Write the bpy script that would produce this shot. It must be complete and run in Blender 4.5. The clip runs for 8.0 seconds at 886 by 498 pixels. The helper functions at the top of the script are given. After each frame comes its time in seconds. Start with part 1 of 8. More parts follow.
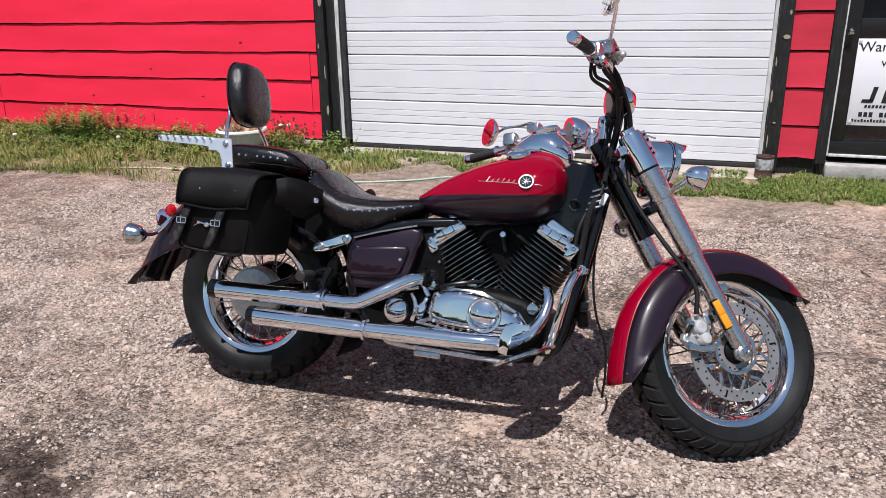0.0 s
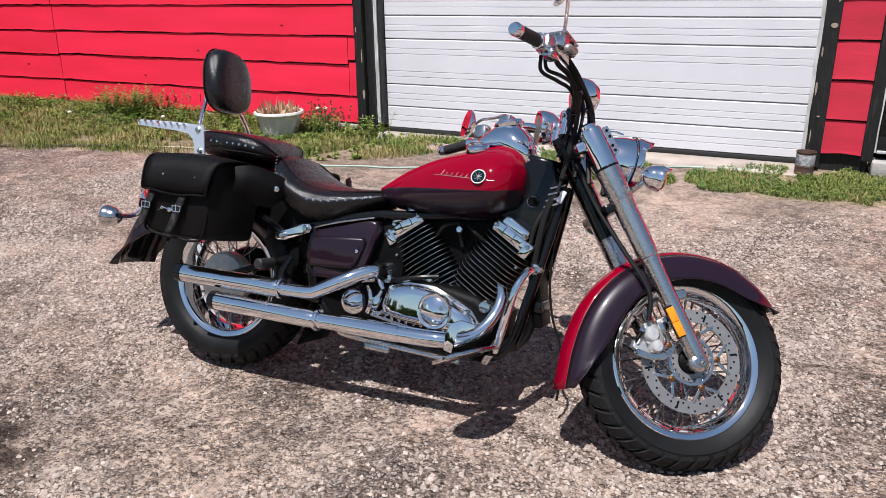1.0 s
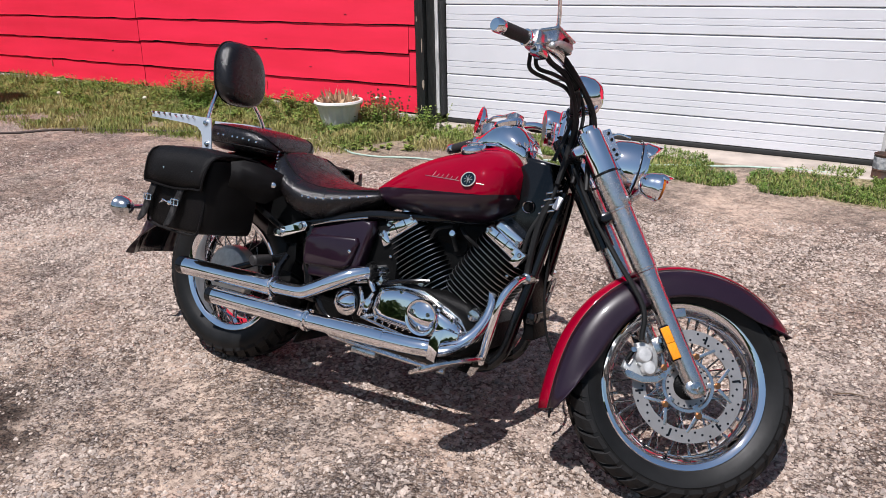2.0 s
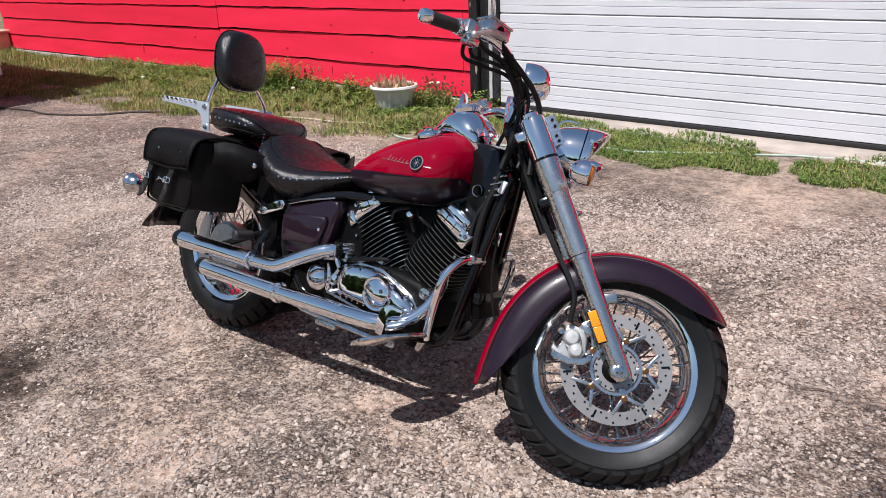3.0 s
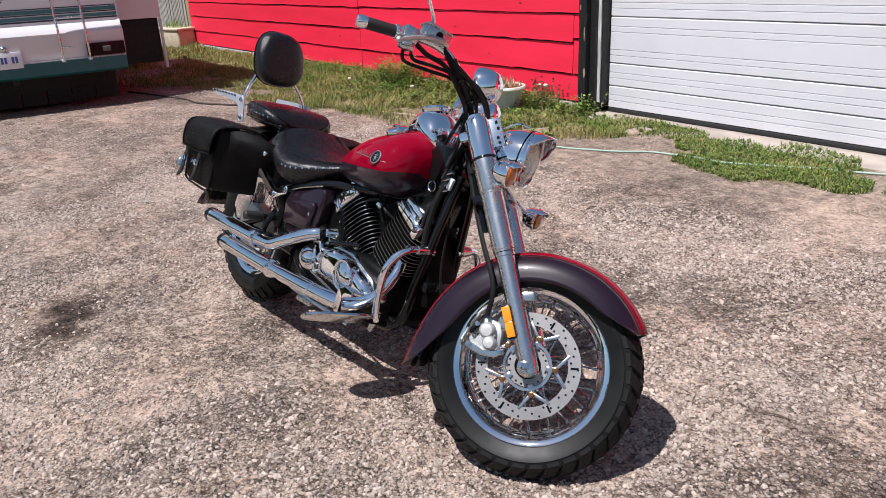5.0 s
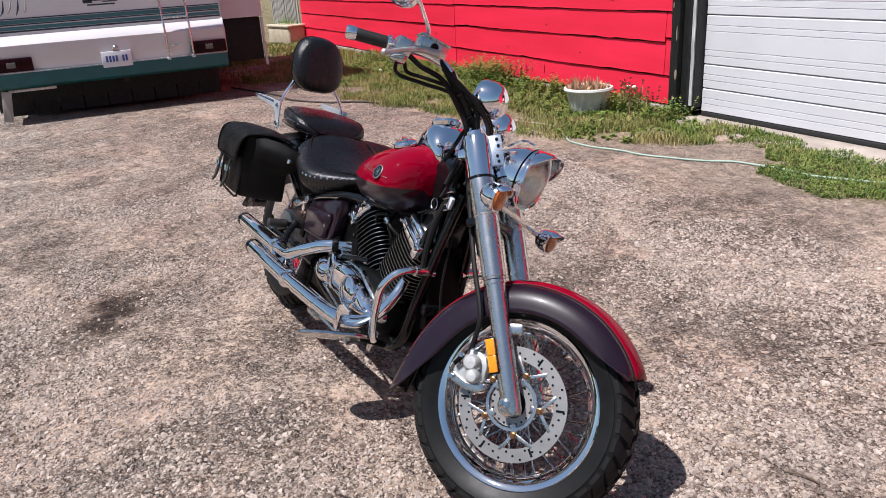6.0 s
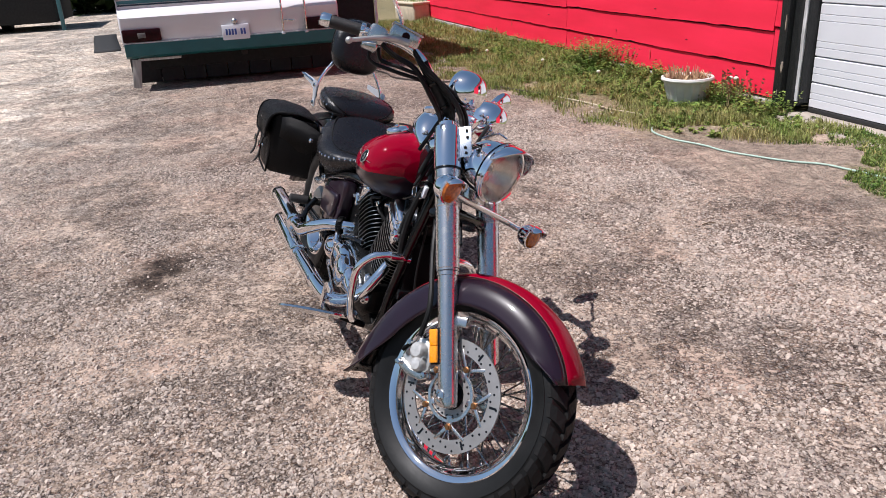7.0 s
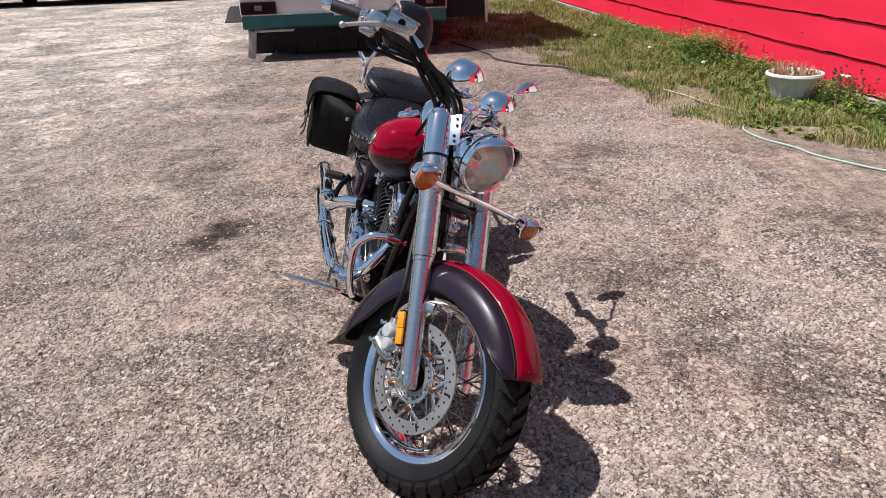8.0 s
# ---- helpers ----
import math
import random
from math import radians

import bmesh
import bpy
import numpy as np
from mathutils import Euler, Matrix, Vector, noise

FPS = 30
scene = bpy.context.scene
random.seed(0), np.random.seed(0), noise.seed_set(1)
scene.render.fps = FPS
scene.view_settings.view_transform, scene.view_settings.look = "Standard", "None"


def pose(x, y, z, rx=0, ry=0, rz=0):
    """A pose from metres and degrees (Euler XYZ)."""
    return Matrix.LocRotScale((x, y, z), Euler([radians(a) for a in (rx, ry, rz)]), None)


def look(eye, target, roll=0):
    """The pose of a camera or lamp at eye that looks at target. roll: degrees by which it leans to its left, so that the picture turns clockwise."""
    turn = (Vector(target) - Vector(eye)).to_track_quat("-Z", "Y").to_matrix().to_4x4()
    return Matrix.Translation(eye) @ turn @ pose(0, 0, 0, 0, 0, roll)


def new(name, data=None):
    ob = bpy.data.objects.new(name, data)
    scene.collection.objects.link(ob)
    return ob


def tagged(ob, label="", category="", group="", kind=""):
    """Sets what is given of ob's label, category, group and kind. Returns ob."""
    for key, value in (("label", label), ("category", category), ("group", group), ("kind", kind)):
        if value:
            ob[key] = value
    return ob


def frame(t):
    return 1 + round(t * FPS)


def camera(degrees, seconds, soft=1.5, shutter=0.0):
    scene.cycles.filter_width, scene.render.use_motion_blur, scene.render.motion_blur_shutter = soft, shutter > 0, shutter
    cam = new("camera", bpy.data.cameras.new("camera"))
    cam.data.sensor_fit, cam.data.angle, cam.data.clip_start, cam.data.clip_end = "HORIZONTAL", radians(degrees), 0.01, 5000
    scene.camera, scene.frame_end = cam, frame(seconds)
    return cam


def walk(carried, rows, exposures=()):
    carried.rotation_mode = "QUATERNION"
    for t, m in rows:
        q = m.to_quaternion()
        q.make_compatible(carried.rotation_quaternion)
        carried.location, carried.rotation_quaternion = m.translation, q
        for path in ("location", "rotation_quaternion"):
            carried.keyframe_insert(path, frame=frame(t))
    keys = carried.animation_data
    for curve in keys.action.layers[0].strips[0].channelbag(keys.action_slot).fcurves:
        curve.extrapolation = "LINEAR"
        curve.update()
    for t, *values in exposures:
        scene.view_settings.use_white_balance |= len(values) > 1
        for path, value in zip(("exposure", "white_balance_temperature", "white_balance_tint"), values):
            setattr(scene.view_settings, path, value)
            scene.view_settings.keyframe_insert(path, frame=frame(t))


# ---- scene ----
cam = camera(61.3, 8.0, soft=0.55)
PATH = [
    (0, (0.275, 0.153, 1.342), (-0.395, 1.927, 0.706), -1.1),
    (0.5, (0.399, 0.26, 1.344), (-0.357, 1.99, 0.684), -1.0),
    (1, (0.599, 0.342, 1.356), (-0.239, 2.029, 0.681), -0.9),
    (1.2, (0.668, 0.384, 1.356), (-0.213, 2.046, 0.676), -0.9),
    (2.3, (0.892, 0.646, 1.369), (-0.198, 2.164, 0.657), -1.4),
    (2.5, (0.989, 0.687, 1.37), (-0.145, 2.169, 0.649), -1.6),
    (3, (1.209, 0.758, 1.376), (-0.017, 2.159, 0.645), -2.3),
    (3.5, (1.337, 0.791, 1.353), (0.033, 2.116, 0.616), -2.7),
    (4, (1.492, 0.822, 1.344), (0.111, 2.071, 0.613), -2.7),
    (4.5, (1.691, 1.0, 1.356), (0.235, 2.166, 0.634), -2.6),
    (4.7, (1.735, 1.056, 1.363), (0.255, 2.193, 0.645), -2.6),
    (5.8, (1.817, 1.455, 1.389), (0.16, 2.325, 0.684), -3.5),
    (6, (1.837, 1.526, 1.388), (0.157, 2.347, 0.679), -3.6),
    (6.1, (1.862, 1.564, 1.384), (0.169, 2.358, 0.674), -3.6),
    (6.5, (1.969, 1.758, 1.398), (0.229, 2.428, 0.676), -3.6),
    (7, (2.021, 1.959, 1.394), (0.23, 2.453, 0.653), -3.1),
    (7.5, (2.04, 2.128, 1.408), (0.219, 2.457, 0.648), -2.6),
    (8, (2.121, 2.336, 1.403), (0.286, 2.514, 0.628), -2.1),
]
walk(cam, [(t, look(eye, target, roll)) for t, eye, target, roll in PATH])

# ---- world, sun ----
world = bpy.data.worlds.new("sky")
scene.world = world
world.use_nodes = True
wn = world.node_tree.nodes
sky = wn.new("ShaderNodeTexSky")
sky.sky_type, sky.sun_disc = "NISHITA", False
SUN_DIR = Vector((0.0, -0.44, 1.0)).normalized()
sky.air_density, sky.dust_density, sky.ozone_density = 1.5, 0.5, 3.5
sky.sun_elevation = math.asin(SUN_DIR.z)
sky.sun_rotation = math.atan2(SUN_DIR.x, SUN_DIR.y)
wn["Background"].inputs["Strength"].default_value = 0.062
world.node_tree.links.new(sky.outputs[0], wn["Background"].inputs["Color"])
sun = new("sun", bpy.data.lights.new("sun", "SUN"))
sun.data.energy, sun.data.angle, sun.data.color = 5.0, radians(0.53), (1.0, 0.965, 0.985)
sun.matrix_world = look(SUN_DIR * 30, (0, 0, 0))
scene.view_settings.exposure = 0.29


# ---- materials ----
def mat(name, color, rough=0.5, metal=0.0, vary=0.0, scale=20.0, bump=0.0, bump_scale=60.0, coat=0.0, color2=None, random_obj=0.0, island=0.0,
        spec=0.5, alpha=None, transmission=0.0, emit=None, rough_vary=0.0, stretch=None, ramp=(0.35, 0.65)):
    m = bpy.data.materials.new(name)
    m.use_nodes = True
    nt = m.node_tree
    n, l = nt.nodes, nt.links
    b = n["Principled BSDF"]
    b.inputs["Base Color"].default_value = (*color, 1)
    b.inputs["Roughness"].default_value = rough
    b.inputs["Metallic"].default_value = metal
    b.inputs["Coat Weight"].default_value = coat
    b.inputs["Coat Roughness"].default_value = 0.04
    b.inputs["Specular IOR Level"].default_value = spec
    b.inputs["Transmission Weight"].default_value = transmission
    tc = n.new("ShaderNodeTexCoord")
    src = tc.outputs["Object"]
    if stretch:
        mp = n.new("ShaderNodeMapping")
        mp.inputs["Scale"].default_value = stretch
        l.new(src, mp.inputs["Vector"])
        src = mp.outputs[0]
    noise1 = n.new("ShaderNodeTexNoise")
    noise1.inputs["Scale"].default_value = scale
    noise1.inputs["Detail"].default_value = 6
    l.new(src, noise1.inputs["Vector"])
    col = None
    if color2 or vary:
        c2 = color2 or tuple(max(0, c * (1 - vary)) for c in color)
        r = n.new("ShaderNodeValToRGB")
        r.color_ramp.elements[0].position, r.color_ramp.elements[1].position = ramp
        r.color_ramp.elements[0].color, r.color_ramp.elements[1].color = (*color, 1), (*c2, 1)
        l.new(noise1.outputs["Fac"], r.inputs[0])
        col = r.outputs[0]
    if random_obj or island:
        h = n.new("ShaderNodeHueSaturation")
        mr = n.new("ShaderNodeMapRange")
        amount = random_obj or island
        mr.inputs["To Min"].default_value, mr.inputs["To Max"].default_value = 1 - amount, 1 + amount
        if random_obj:
            l.new(n.new("ShaderNodeObjectInfo").outputs["Random"], mr.inputs[0])
        else:
            l.new(n.new("ShaderNodeNewGeometry").outputs["Random Per Island"], mr.inputs[0])
        l.new(mr.outputs[0], h.inputs["Value"])
        if col:
            l.new(col, h.inputs["Color"])
        else:
            h.inputs["Color"].default_value = (*color, 1)
        col = h.outputs[0]
    if col:
        l.new(col, b.inputs["Base Color"])
    if rough_vary:
        mr = n.new("ShaderNodeMapRange")
        mr.inputs["To Min"].default_value, mr.inputs["To Max"].default_value = max(0.02, rough - rough_vary), rough + rough_vary
        l.new(noise1.outputs["Fac"], mr.inputs[0])
        l.new(mr.outputs[0], b.inputs["Roughness"])
    if bump:
        noise2 = n.new("ShaderNodeTexNoise")
        noise2.inputs["Scale"].default_value = bump_scale
        noise2.inputs["Detail"].default_value = 5
        l.new(src, noise2.inputs["Vector"])
        bp = n.new("ShaderNodeBump")
        bp.inputs["Strength"].default_value, bp.inputs["Distance"].default_value = bump, 0.01
        l.new(noise2.outputs["Fac"], bp.inputs["Height"])
        l.new(bp.outputs[0], b.inputs["Normal"])
    if emit:
        b.inputs["Emission Color"].default_value, b.inputs["Emission Strength"].default_value = (*emit, 1), 1
    return m


CHROME = mat("chrome", (0.95, 0.96, 0.98), 0.035, 1.0, rough_vary=0.015, scale=30)
CHROME_WORN = mat("worn_chrome", (0.72, 0.72, 0.72), 0.16, 1.0, vary=0.25, scale=60, rough_vary=0.1)
ALU = mat("satin_aluminium", (0.72, 0.70, 0.685), 0.26, 1.0, vary=0.15, scale=40, rough_vary=0.08)
ALU_CAST = mat("cast_aluminium", (0.6, 0.6, 0.58), 0.45, 0.8, vary=0.2, scale=50, bump=0.15, bump_scale=300)
CAST_PALE = mat("pale_casting", (0.55, 0.55, 0.54), 0.42, 0.35, vary=0.25, scale=60, bump=0.15, bump_scale=300)
STEEL = mat("disc_steel", (0.42, 0.40, 0.385), 0.46, 0.8, vary=0.25, scale=15, rough_vary=0.08)
BRASS = mat("bronze_bolt", (0.42, 0.19, 0.08), 0.3, 1.0)
RED = mat("red_paint", (0.235, 0.0004, 0.014), 0.5, 0.0, coat=0.5, spec=0.0, vary=0.12, scale=8)
PLUM = mat("plum_paint", (0.0145, 0.0055, 0.012), 0.32, 0.0, coat=0.8, spec=0.17, vary=0.2, scale=10)
BLACK = mat("black_enamel", (0.005, 0.005, 0.0055), 0.13, 0.0, coat=0.0, rough_vary=0.05, spec=0.45)
BLACK_CAST = mat("black_casting", (0.0045, 0.0045, 0.0045), 0.42, 0.0, spec=0.08, vary=0.3, bump=0.2, bump_scale=200)
FIN_EDGE = mat("polished_fin_edge", (0.56, 0.56, 0.56), 0.28, 1.0, vary=0.4, scale=40)
RUBBER = mat("tyre_rubber", (0.011, 0.0105, 0.0105), 0.62, spec=0.2, vary=0.35, scale=25, bump=0.15, bump_scale=150, rough_vary=0.12)
RUBBER_DUST = mat("dusty_sidewall", (0.012, 0.012, 0.012), 0.44, color2=(0.006, 0.006, 0.006), spec=0.2, scale=14, bump=0.03, bump_scale=90, rough_vary=0.12)
HOSE_RUBBER = mat("black_cable", (0.009, 0.009, 0.009), 0.5, spec=0.2, rough_vary=0.1)
LEATHER = mat("black_leather", (0.0062, 0.0055, 0.0055), 0.46, spec=0.13, vary=0.3, scale=18, bump=0.3, bump_scale=420, rough_vary=0.12)
WORN_STRAP = mat("worn_strap", (0.012, 0.011, 0.011), 0.5, color2=(0.05, 0.047, 0.045), scale=45, spec=0.3, bump=0.3, bump_scale=300, ramp=(0.48, 0.7))
VINYL = mat("seat_vinyl", (0.0075, 0.0058, 0.0062), 0.27, spec=0.55, vary=0.3, scale=12, bump=0.22, bump_scale=500, rough_vary=0.08)
GRIP = mat("grip_rubber", (0.014, 0.012, 0.012), 0.6, bump=0.2, bump_scale=200)
REFLECTOR = mat("amber_reflector", (0.85, 0.30, 0.005), 0.2, coat=0.8, vary=0.2, scale=200)
AMBER = mat("amber_lens", (0.55, 0.13, 0.008), 0.12, coat=1.0, vary=0.5, scale=120)
REDLENS = mat("red_lens", (0.45, 0.005, 0.01), 0.1, coat=1.0, vary=0.3, scale=90)
DARKLENS = mat("dark_red_lens", (0.030, 0.0025, 0.005), 0.35, coat=0.05, spec=0.12, vary=0.6, scale=12)
GAUGE = mat("grey_grille", (0.16, 0.15, 0.14), 0.5, vary=0.3, scale=80, bump=0.3, bump_scale=600)
MIRROR = mat("mirror_glass", (0.85, 0.85, 0.85), 0.02, 1.0)
GLASS = mat("lamp_glass", (0.97, 0.97, 0.96), 0.02, transmission=1.0, bump=0.05, bump_scale=60, stretch=(1, 8, 1))
LAMP_BOWL = mat("lamp_reflector", (0.88, 0.84, 0.77), 0.22, 1.0, vary=0.1, scale=30)
PLATE_RAIL = mat("worn_plate", (0.78, 0.81, 0.86), 0.42, 0.8, rough_vary=0.08)
PLATE_BLUE = mat("polished_plate", (0.74, 0.78, 0.84), 0.26, 0.9, rough_vary=0.06)
SPOKE = mat("spoke_steel", (0.55, 0.55, 0.55), 0.22, 1.0, vary=0.4, scale=60)
SILVER = mat("silver_stripe", (0.55, 0.53, 0.50), 0.35, 0.9)
STRIPE = mat("dull_pinstripe", (0.10, 0.05, 0.04), 0.4, 0.5)
EMBLEM = mat("emblem_face", (0.006, 0.014, 0.02), 0.12, spec=0.15)


def ground_material():
    m = bpy.data.materials.new("gravel_yard")
    m.use_nodes = True
    n, l = m.node_tree.nodes, m.node_tree.links
    b = n["Principled BSDF"]
    b.inputs["Roughness"].default_value = 0.92
    b.inputs["Specular IOR Level"].default_value = 0.2
    co = n.new("ShaderNodeNewGeometry").outputs["Position"]

    def tex(kind, scale, detail=5):
        t = n.new(kind)
        t.inputs["Scale"].default_value = scale
        if "Noise" in kind:
            t.inputs["Detail"].default_value = detail
        l.new(co, t.inputs["Vector"])
        return t

    def ramp(src, stops):
        r = n.new("ShaderNodeValToRGB")
        while len(r.color_ramp.elements) < len(stops):
            r.color_ramp.elements.new(0.5)
        for e, (p, c) in zip(r.color_ramp.elements, stops):
            e.position, e.color = p, (*c, 1)
        l.new(src, r.inputs[0])
        return r.outputs[0]

    def mix(fac, a, c, kind="MIX"):
        x = n.new("ShaderNodeMix")
        x.data_type, x.blend_type = "RGBA", kind
        if isinstance(fac, float):
            x.inputs[0].default_value = fac
        else:
            l.new(fac, x.inputs[0])
        l.new(a, x.inputs[6])
        l.new(c, x.inputs[7])
        return x.outputs[2]

    def math_node(op, a, c=None, d=None):
        x = n.new("ShaderNodeMath")
        x.operation = op
        for i, val in enumerate((a, c, d)):
            if val is None:
                continue
            if isinstance(val, (int, float)):
                x.inputs[i].default_value = val
            else:
                l.new(val, x.inputs[i])
        return x.outputs[0]

    def step(v, lo, hi):
        x = n.new("ShaderNodeMapRange")
        l.new(v, x.inputs[0])
        x.inputs["From Min"].default_value, x.inputs["From Max"].default_value = lo, hi
        return x.outputs[0]

    patch = tex("ShaderNodeTexNoise", 1.15, 7)
    small_patch = tex("ShaderNodeTexNoise", 6.0, 6)
    patch.inputs["Distortion"].default_value = 1.0
    small_patch.inputs["Distortion"].default_value = 0.8
    mid = tex("ShaderNodeTexNoise", 34, 4)
    speck = tex("ShaderNodeTexNoise", 190, 4)
    tint = tex("ShaderNodeTexNoise", 2.3, 4)
    clods = tex("ShaderNodeTexNoise", 11, 5)
    # dusty pinkish soil
    c = ramp(small_patch.outputs["Fac"], [(0.3, (0.60, 0.50, 0.425)), (0.5, (0.70, 0.59, 0.505)), (0.68, (0.80, 0.685, 0.585))])
    c = mix(0.45, c, ramp(tint.outputs["Fac"], [(0.35, (0.66, 0.60, 0.55)), (0.5, (0.76, 0.62, 0.50)), (0.65, (0.78, 0.575, 0.475))]))
    # the dark specks of mid paint in small shadows of stones and clods
    c = mix(0.8, c, ramp(mid.outputs["Fac"], [(0.38, (0.66, 0.65, 0.64)), (0.5, (1.0, 1.0, 1.0)), (0.64, (1.16, 1.16, 1.15))]), "MULTIPLY")
    c = mix(0.8, c, ramp(speck.outputs["Fac"], [(0.36, (0.74, 0.72, 0.70)), (0.5, (1.0, 1.0, 1.0)), (0.64, (1.12, 1.12, 1.11))]), "MULTIPLY")
    # stones pressed into it, thick in some patches and sparse in others
    amount = math_node("ADD", math_node("MULTIPLY_ADD", patch.outputs["Fac"], 1.15, 0.27), math_node("MULTIPLY", small_patch.outputs["Fac"], 0.95))
    height = math_node("MULTIPLY", mid.outputs["Fac"], 0.6)
    for scale, need in ((150, 1.95), (88, 1.66), (56, 1.98)):
        v = tex("ShaderNodeTexVoronoi", scale)
        wob = tex("ShaderNodeTexNoise", scale * 0.9, 2)
        shift = n.new("ShaderNodeVectorMath")
        shift.operation = "MULTIPLY_ADD"
        l.new(wob.outputs["Color"], shift.inputs[0])
        shift.inputs[1].default_value = (1.1 / scale, 1.1 / scale, 0.0)
        l.new(co, shift.inputs[2])
        l.new(shift.outputs[0], v.inputs["Vector"])
        rgb = n.new("ShaderNodeSeparateColor")
        l.new(v.outputs["Color"], rgb.inputs[0])
        shown = step(math_node("MULTIPLY_ADD", rgb.outputs[0], 0.9, amount), need, need + 0.06)
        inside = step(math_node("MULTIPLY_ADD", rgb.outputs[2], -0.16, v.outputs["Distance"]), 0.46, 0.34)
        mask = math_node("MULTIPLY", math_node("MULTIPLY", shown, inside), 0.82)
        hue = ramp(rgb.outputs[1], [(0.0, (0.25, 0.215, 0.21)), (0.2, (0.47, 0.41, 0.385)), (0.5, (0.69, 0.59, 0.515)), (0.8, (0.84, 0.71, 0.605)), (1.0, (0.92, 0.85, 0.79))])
        # shade around each stone, painted into the colour
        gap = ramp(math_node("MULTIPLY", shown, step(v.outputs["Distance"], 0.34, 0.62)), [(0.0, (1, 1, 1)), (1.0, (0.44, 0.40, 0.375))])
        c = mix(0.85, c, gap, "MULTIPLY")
        c = mix(mask, c, hue)
        height = math_node("MULTIPLY_ADD", math_node("MULTIPLY", mask, math_node("SUBTRACT", 1.0, v.outputs["Distance"])), 75 / scale, height)
    # bare pale soil by the building
    sep = n.new("ShaderNodeSeparateXYZ")
    l.new(co, sep.inputs[0])
    soil_y = n.new("ShaderNodeMath")
    soil_y.operation = "MULTIPLY_ADD"
    l.new(tex("ShaderNodeTexNoise", 1.3, 8).outputs["Fac"], soil_y.inputs[0])
    soil_y.inputs[1].default_value = 1.9
    l.new(sep.outputs["Y"], soil_y.inputs[2])
    rng = n.new("ShaderNodeMapRange")
    l.new(soil_y.outputs[0], rng.inputs[0])
    rng.inputs["From Min"].default_value, rng.inputs["From Max"].default_value = 5.7, 6.35
    fade = n.new("ShaderNodeMath")
    fade.operation = "MULTIPLY"
    l.new(rng.outputs[0], fade.inputs[0])
    fade.inputs[1].default_value = 0.8
    soil_c = ramp(tex("ShaderNodeTexNoise", 30, 8).outputs["Fac"], [(0.3, (0.56, 0.45, 0.365)), (0.6, (0.80, 0.66, 0.54))])
    c = mix(fade.outputs[0], c, soil_c)
    # dust and damp leave the yard darker in some places than in others
    c = mix(1.0, c, ramp(patch.outputs["Fac"], [(0.34, (0.58, 0.535, 0.508)), (0.5, (0.525, 0.493, 0.474)), (0.66, (0.455, 0.434, 0.424))]), "MULTIPLY")
    c = mix(1.0, c, ramp(clods.outputs["Fac"], [(0.36, (0.72, 0.71, 0.71)), (0.5, (1.0, 1.0, 1.0)), (0.62, (1.13, 1.12, 1.11))]), "MULTIPLY")
    # the colour grows paler and less red towards the driveway
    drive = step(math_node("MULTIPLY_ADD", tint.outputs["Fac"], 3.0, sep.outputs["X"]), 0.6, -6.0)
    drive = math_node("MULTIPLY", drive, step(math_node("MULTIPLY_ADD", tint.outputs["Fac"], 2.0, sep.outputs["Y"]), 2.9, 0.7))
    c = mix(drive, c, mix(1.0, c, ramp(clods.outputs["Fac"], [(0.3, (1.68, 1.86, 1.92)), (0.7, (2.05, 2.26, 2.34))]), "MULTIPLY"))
    # brown litter and roots under the grass strip
    strip = math_node("MULTIPLY_ADD", clods.outputs["Fac"], 0.9, math_node("MULTIPLY_ADD", tint.outputs["Fac"], 1.0, sep.outputs["Y"]))
    near_wall = math_node("MULTIPLY", step(strip, 5.75, 6.35), step(math_node("MULTIPLY_ADD", tint.outputs["Fac"], 1.6, sep.outputs["X"]), -1.6, -2.6))
    for px, py, rx, ry in ((-1.0, 5.87, 0.72, 0.56), (0.72, 5.90, 0.85, 0.50)):
        dx = math_node("DIVIDE", math_node("SUBTRACT", sep.outputs["X"], px), rx)
        dy = math_node("DIVIDE", math_node("SUBTRACT", sep.outputs["Y"], py), ry)
        d2 = math_node("ADD", math_node("MULTIPLY", dx, dx), math_node("MULTIPLY_ADD", clods.outputs["Fac"], 1.4, math_node("MULTIPLY", dy, dy)))
        near_wall = math_node("MAXIMUM", near_wall, step(d2, 1.75, 1.2))
    litter = ramp(mid.outputs["Fac"], [(0.32, (0.12, 0.105, 0.045)), (0.5, (0.235, 0.20, 0.095)), (0.68, (0.40, 0.335, 0.19))])
    c = mix(math_node("MULTIPLY", near_wall, 0.85), c, litter)
    # oil stain
    sub = n.new("ShaderNodeVectorMath")
    sub.operation = "SUBTRACT"
    l.new(co, sub.inputs[0])
    sub.inputs[1].default_value = (-1.62, 1.52, 0)
    scl = n.new("ShaderNodeVectorMath")
    scl.operation = "MULTIPLY"
    rot = n.new("ShaderNodeVectorRotate")
    rot.inputs["Angle"].default_value = radians(32)
    l.new(sub.outputs[0], rot.inputs["Vector"])
    l.new(rot.outputs[0], scl.inputs[0])
    scl.inputs[1].default_value = (1.55, 3.2, 0)
    ln = n.new("ShaderNodeVectorMath")
    ln.operation = "LENGTH"
    l.new(scl.outputs[0], ln.inputs[0])
    addn = n.new("ShaderNodeMath")
    addn.operation = "MULTIPLY_ADD"
    l.new(tex("ShaderNodeTexNoise", 7, 6).outputs["Fac"], addn.inputs[0])
    addn.inputs[1].default_value = 1.3
    l.new(ln.outputs["Value"], addn.inputs[2])
    stain = ramp(math_node("MULTIPLY", addn.outputs[0], 0.7), [(0.40, (0.09, 0.08, 0.078)), (0.62, (0.30, 0.285, 0.28)), (0.74, (0.66, 0.65, 0.64)), (0.95, (1, 1, 1))])
    c = mix(1.0, c, stain, "MULTIPLY")
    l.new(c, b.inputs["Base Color"])
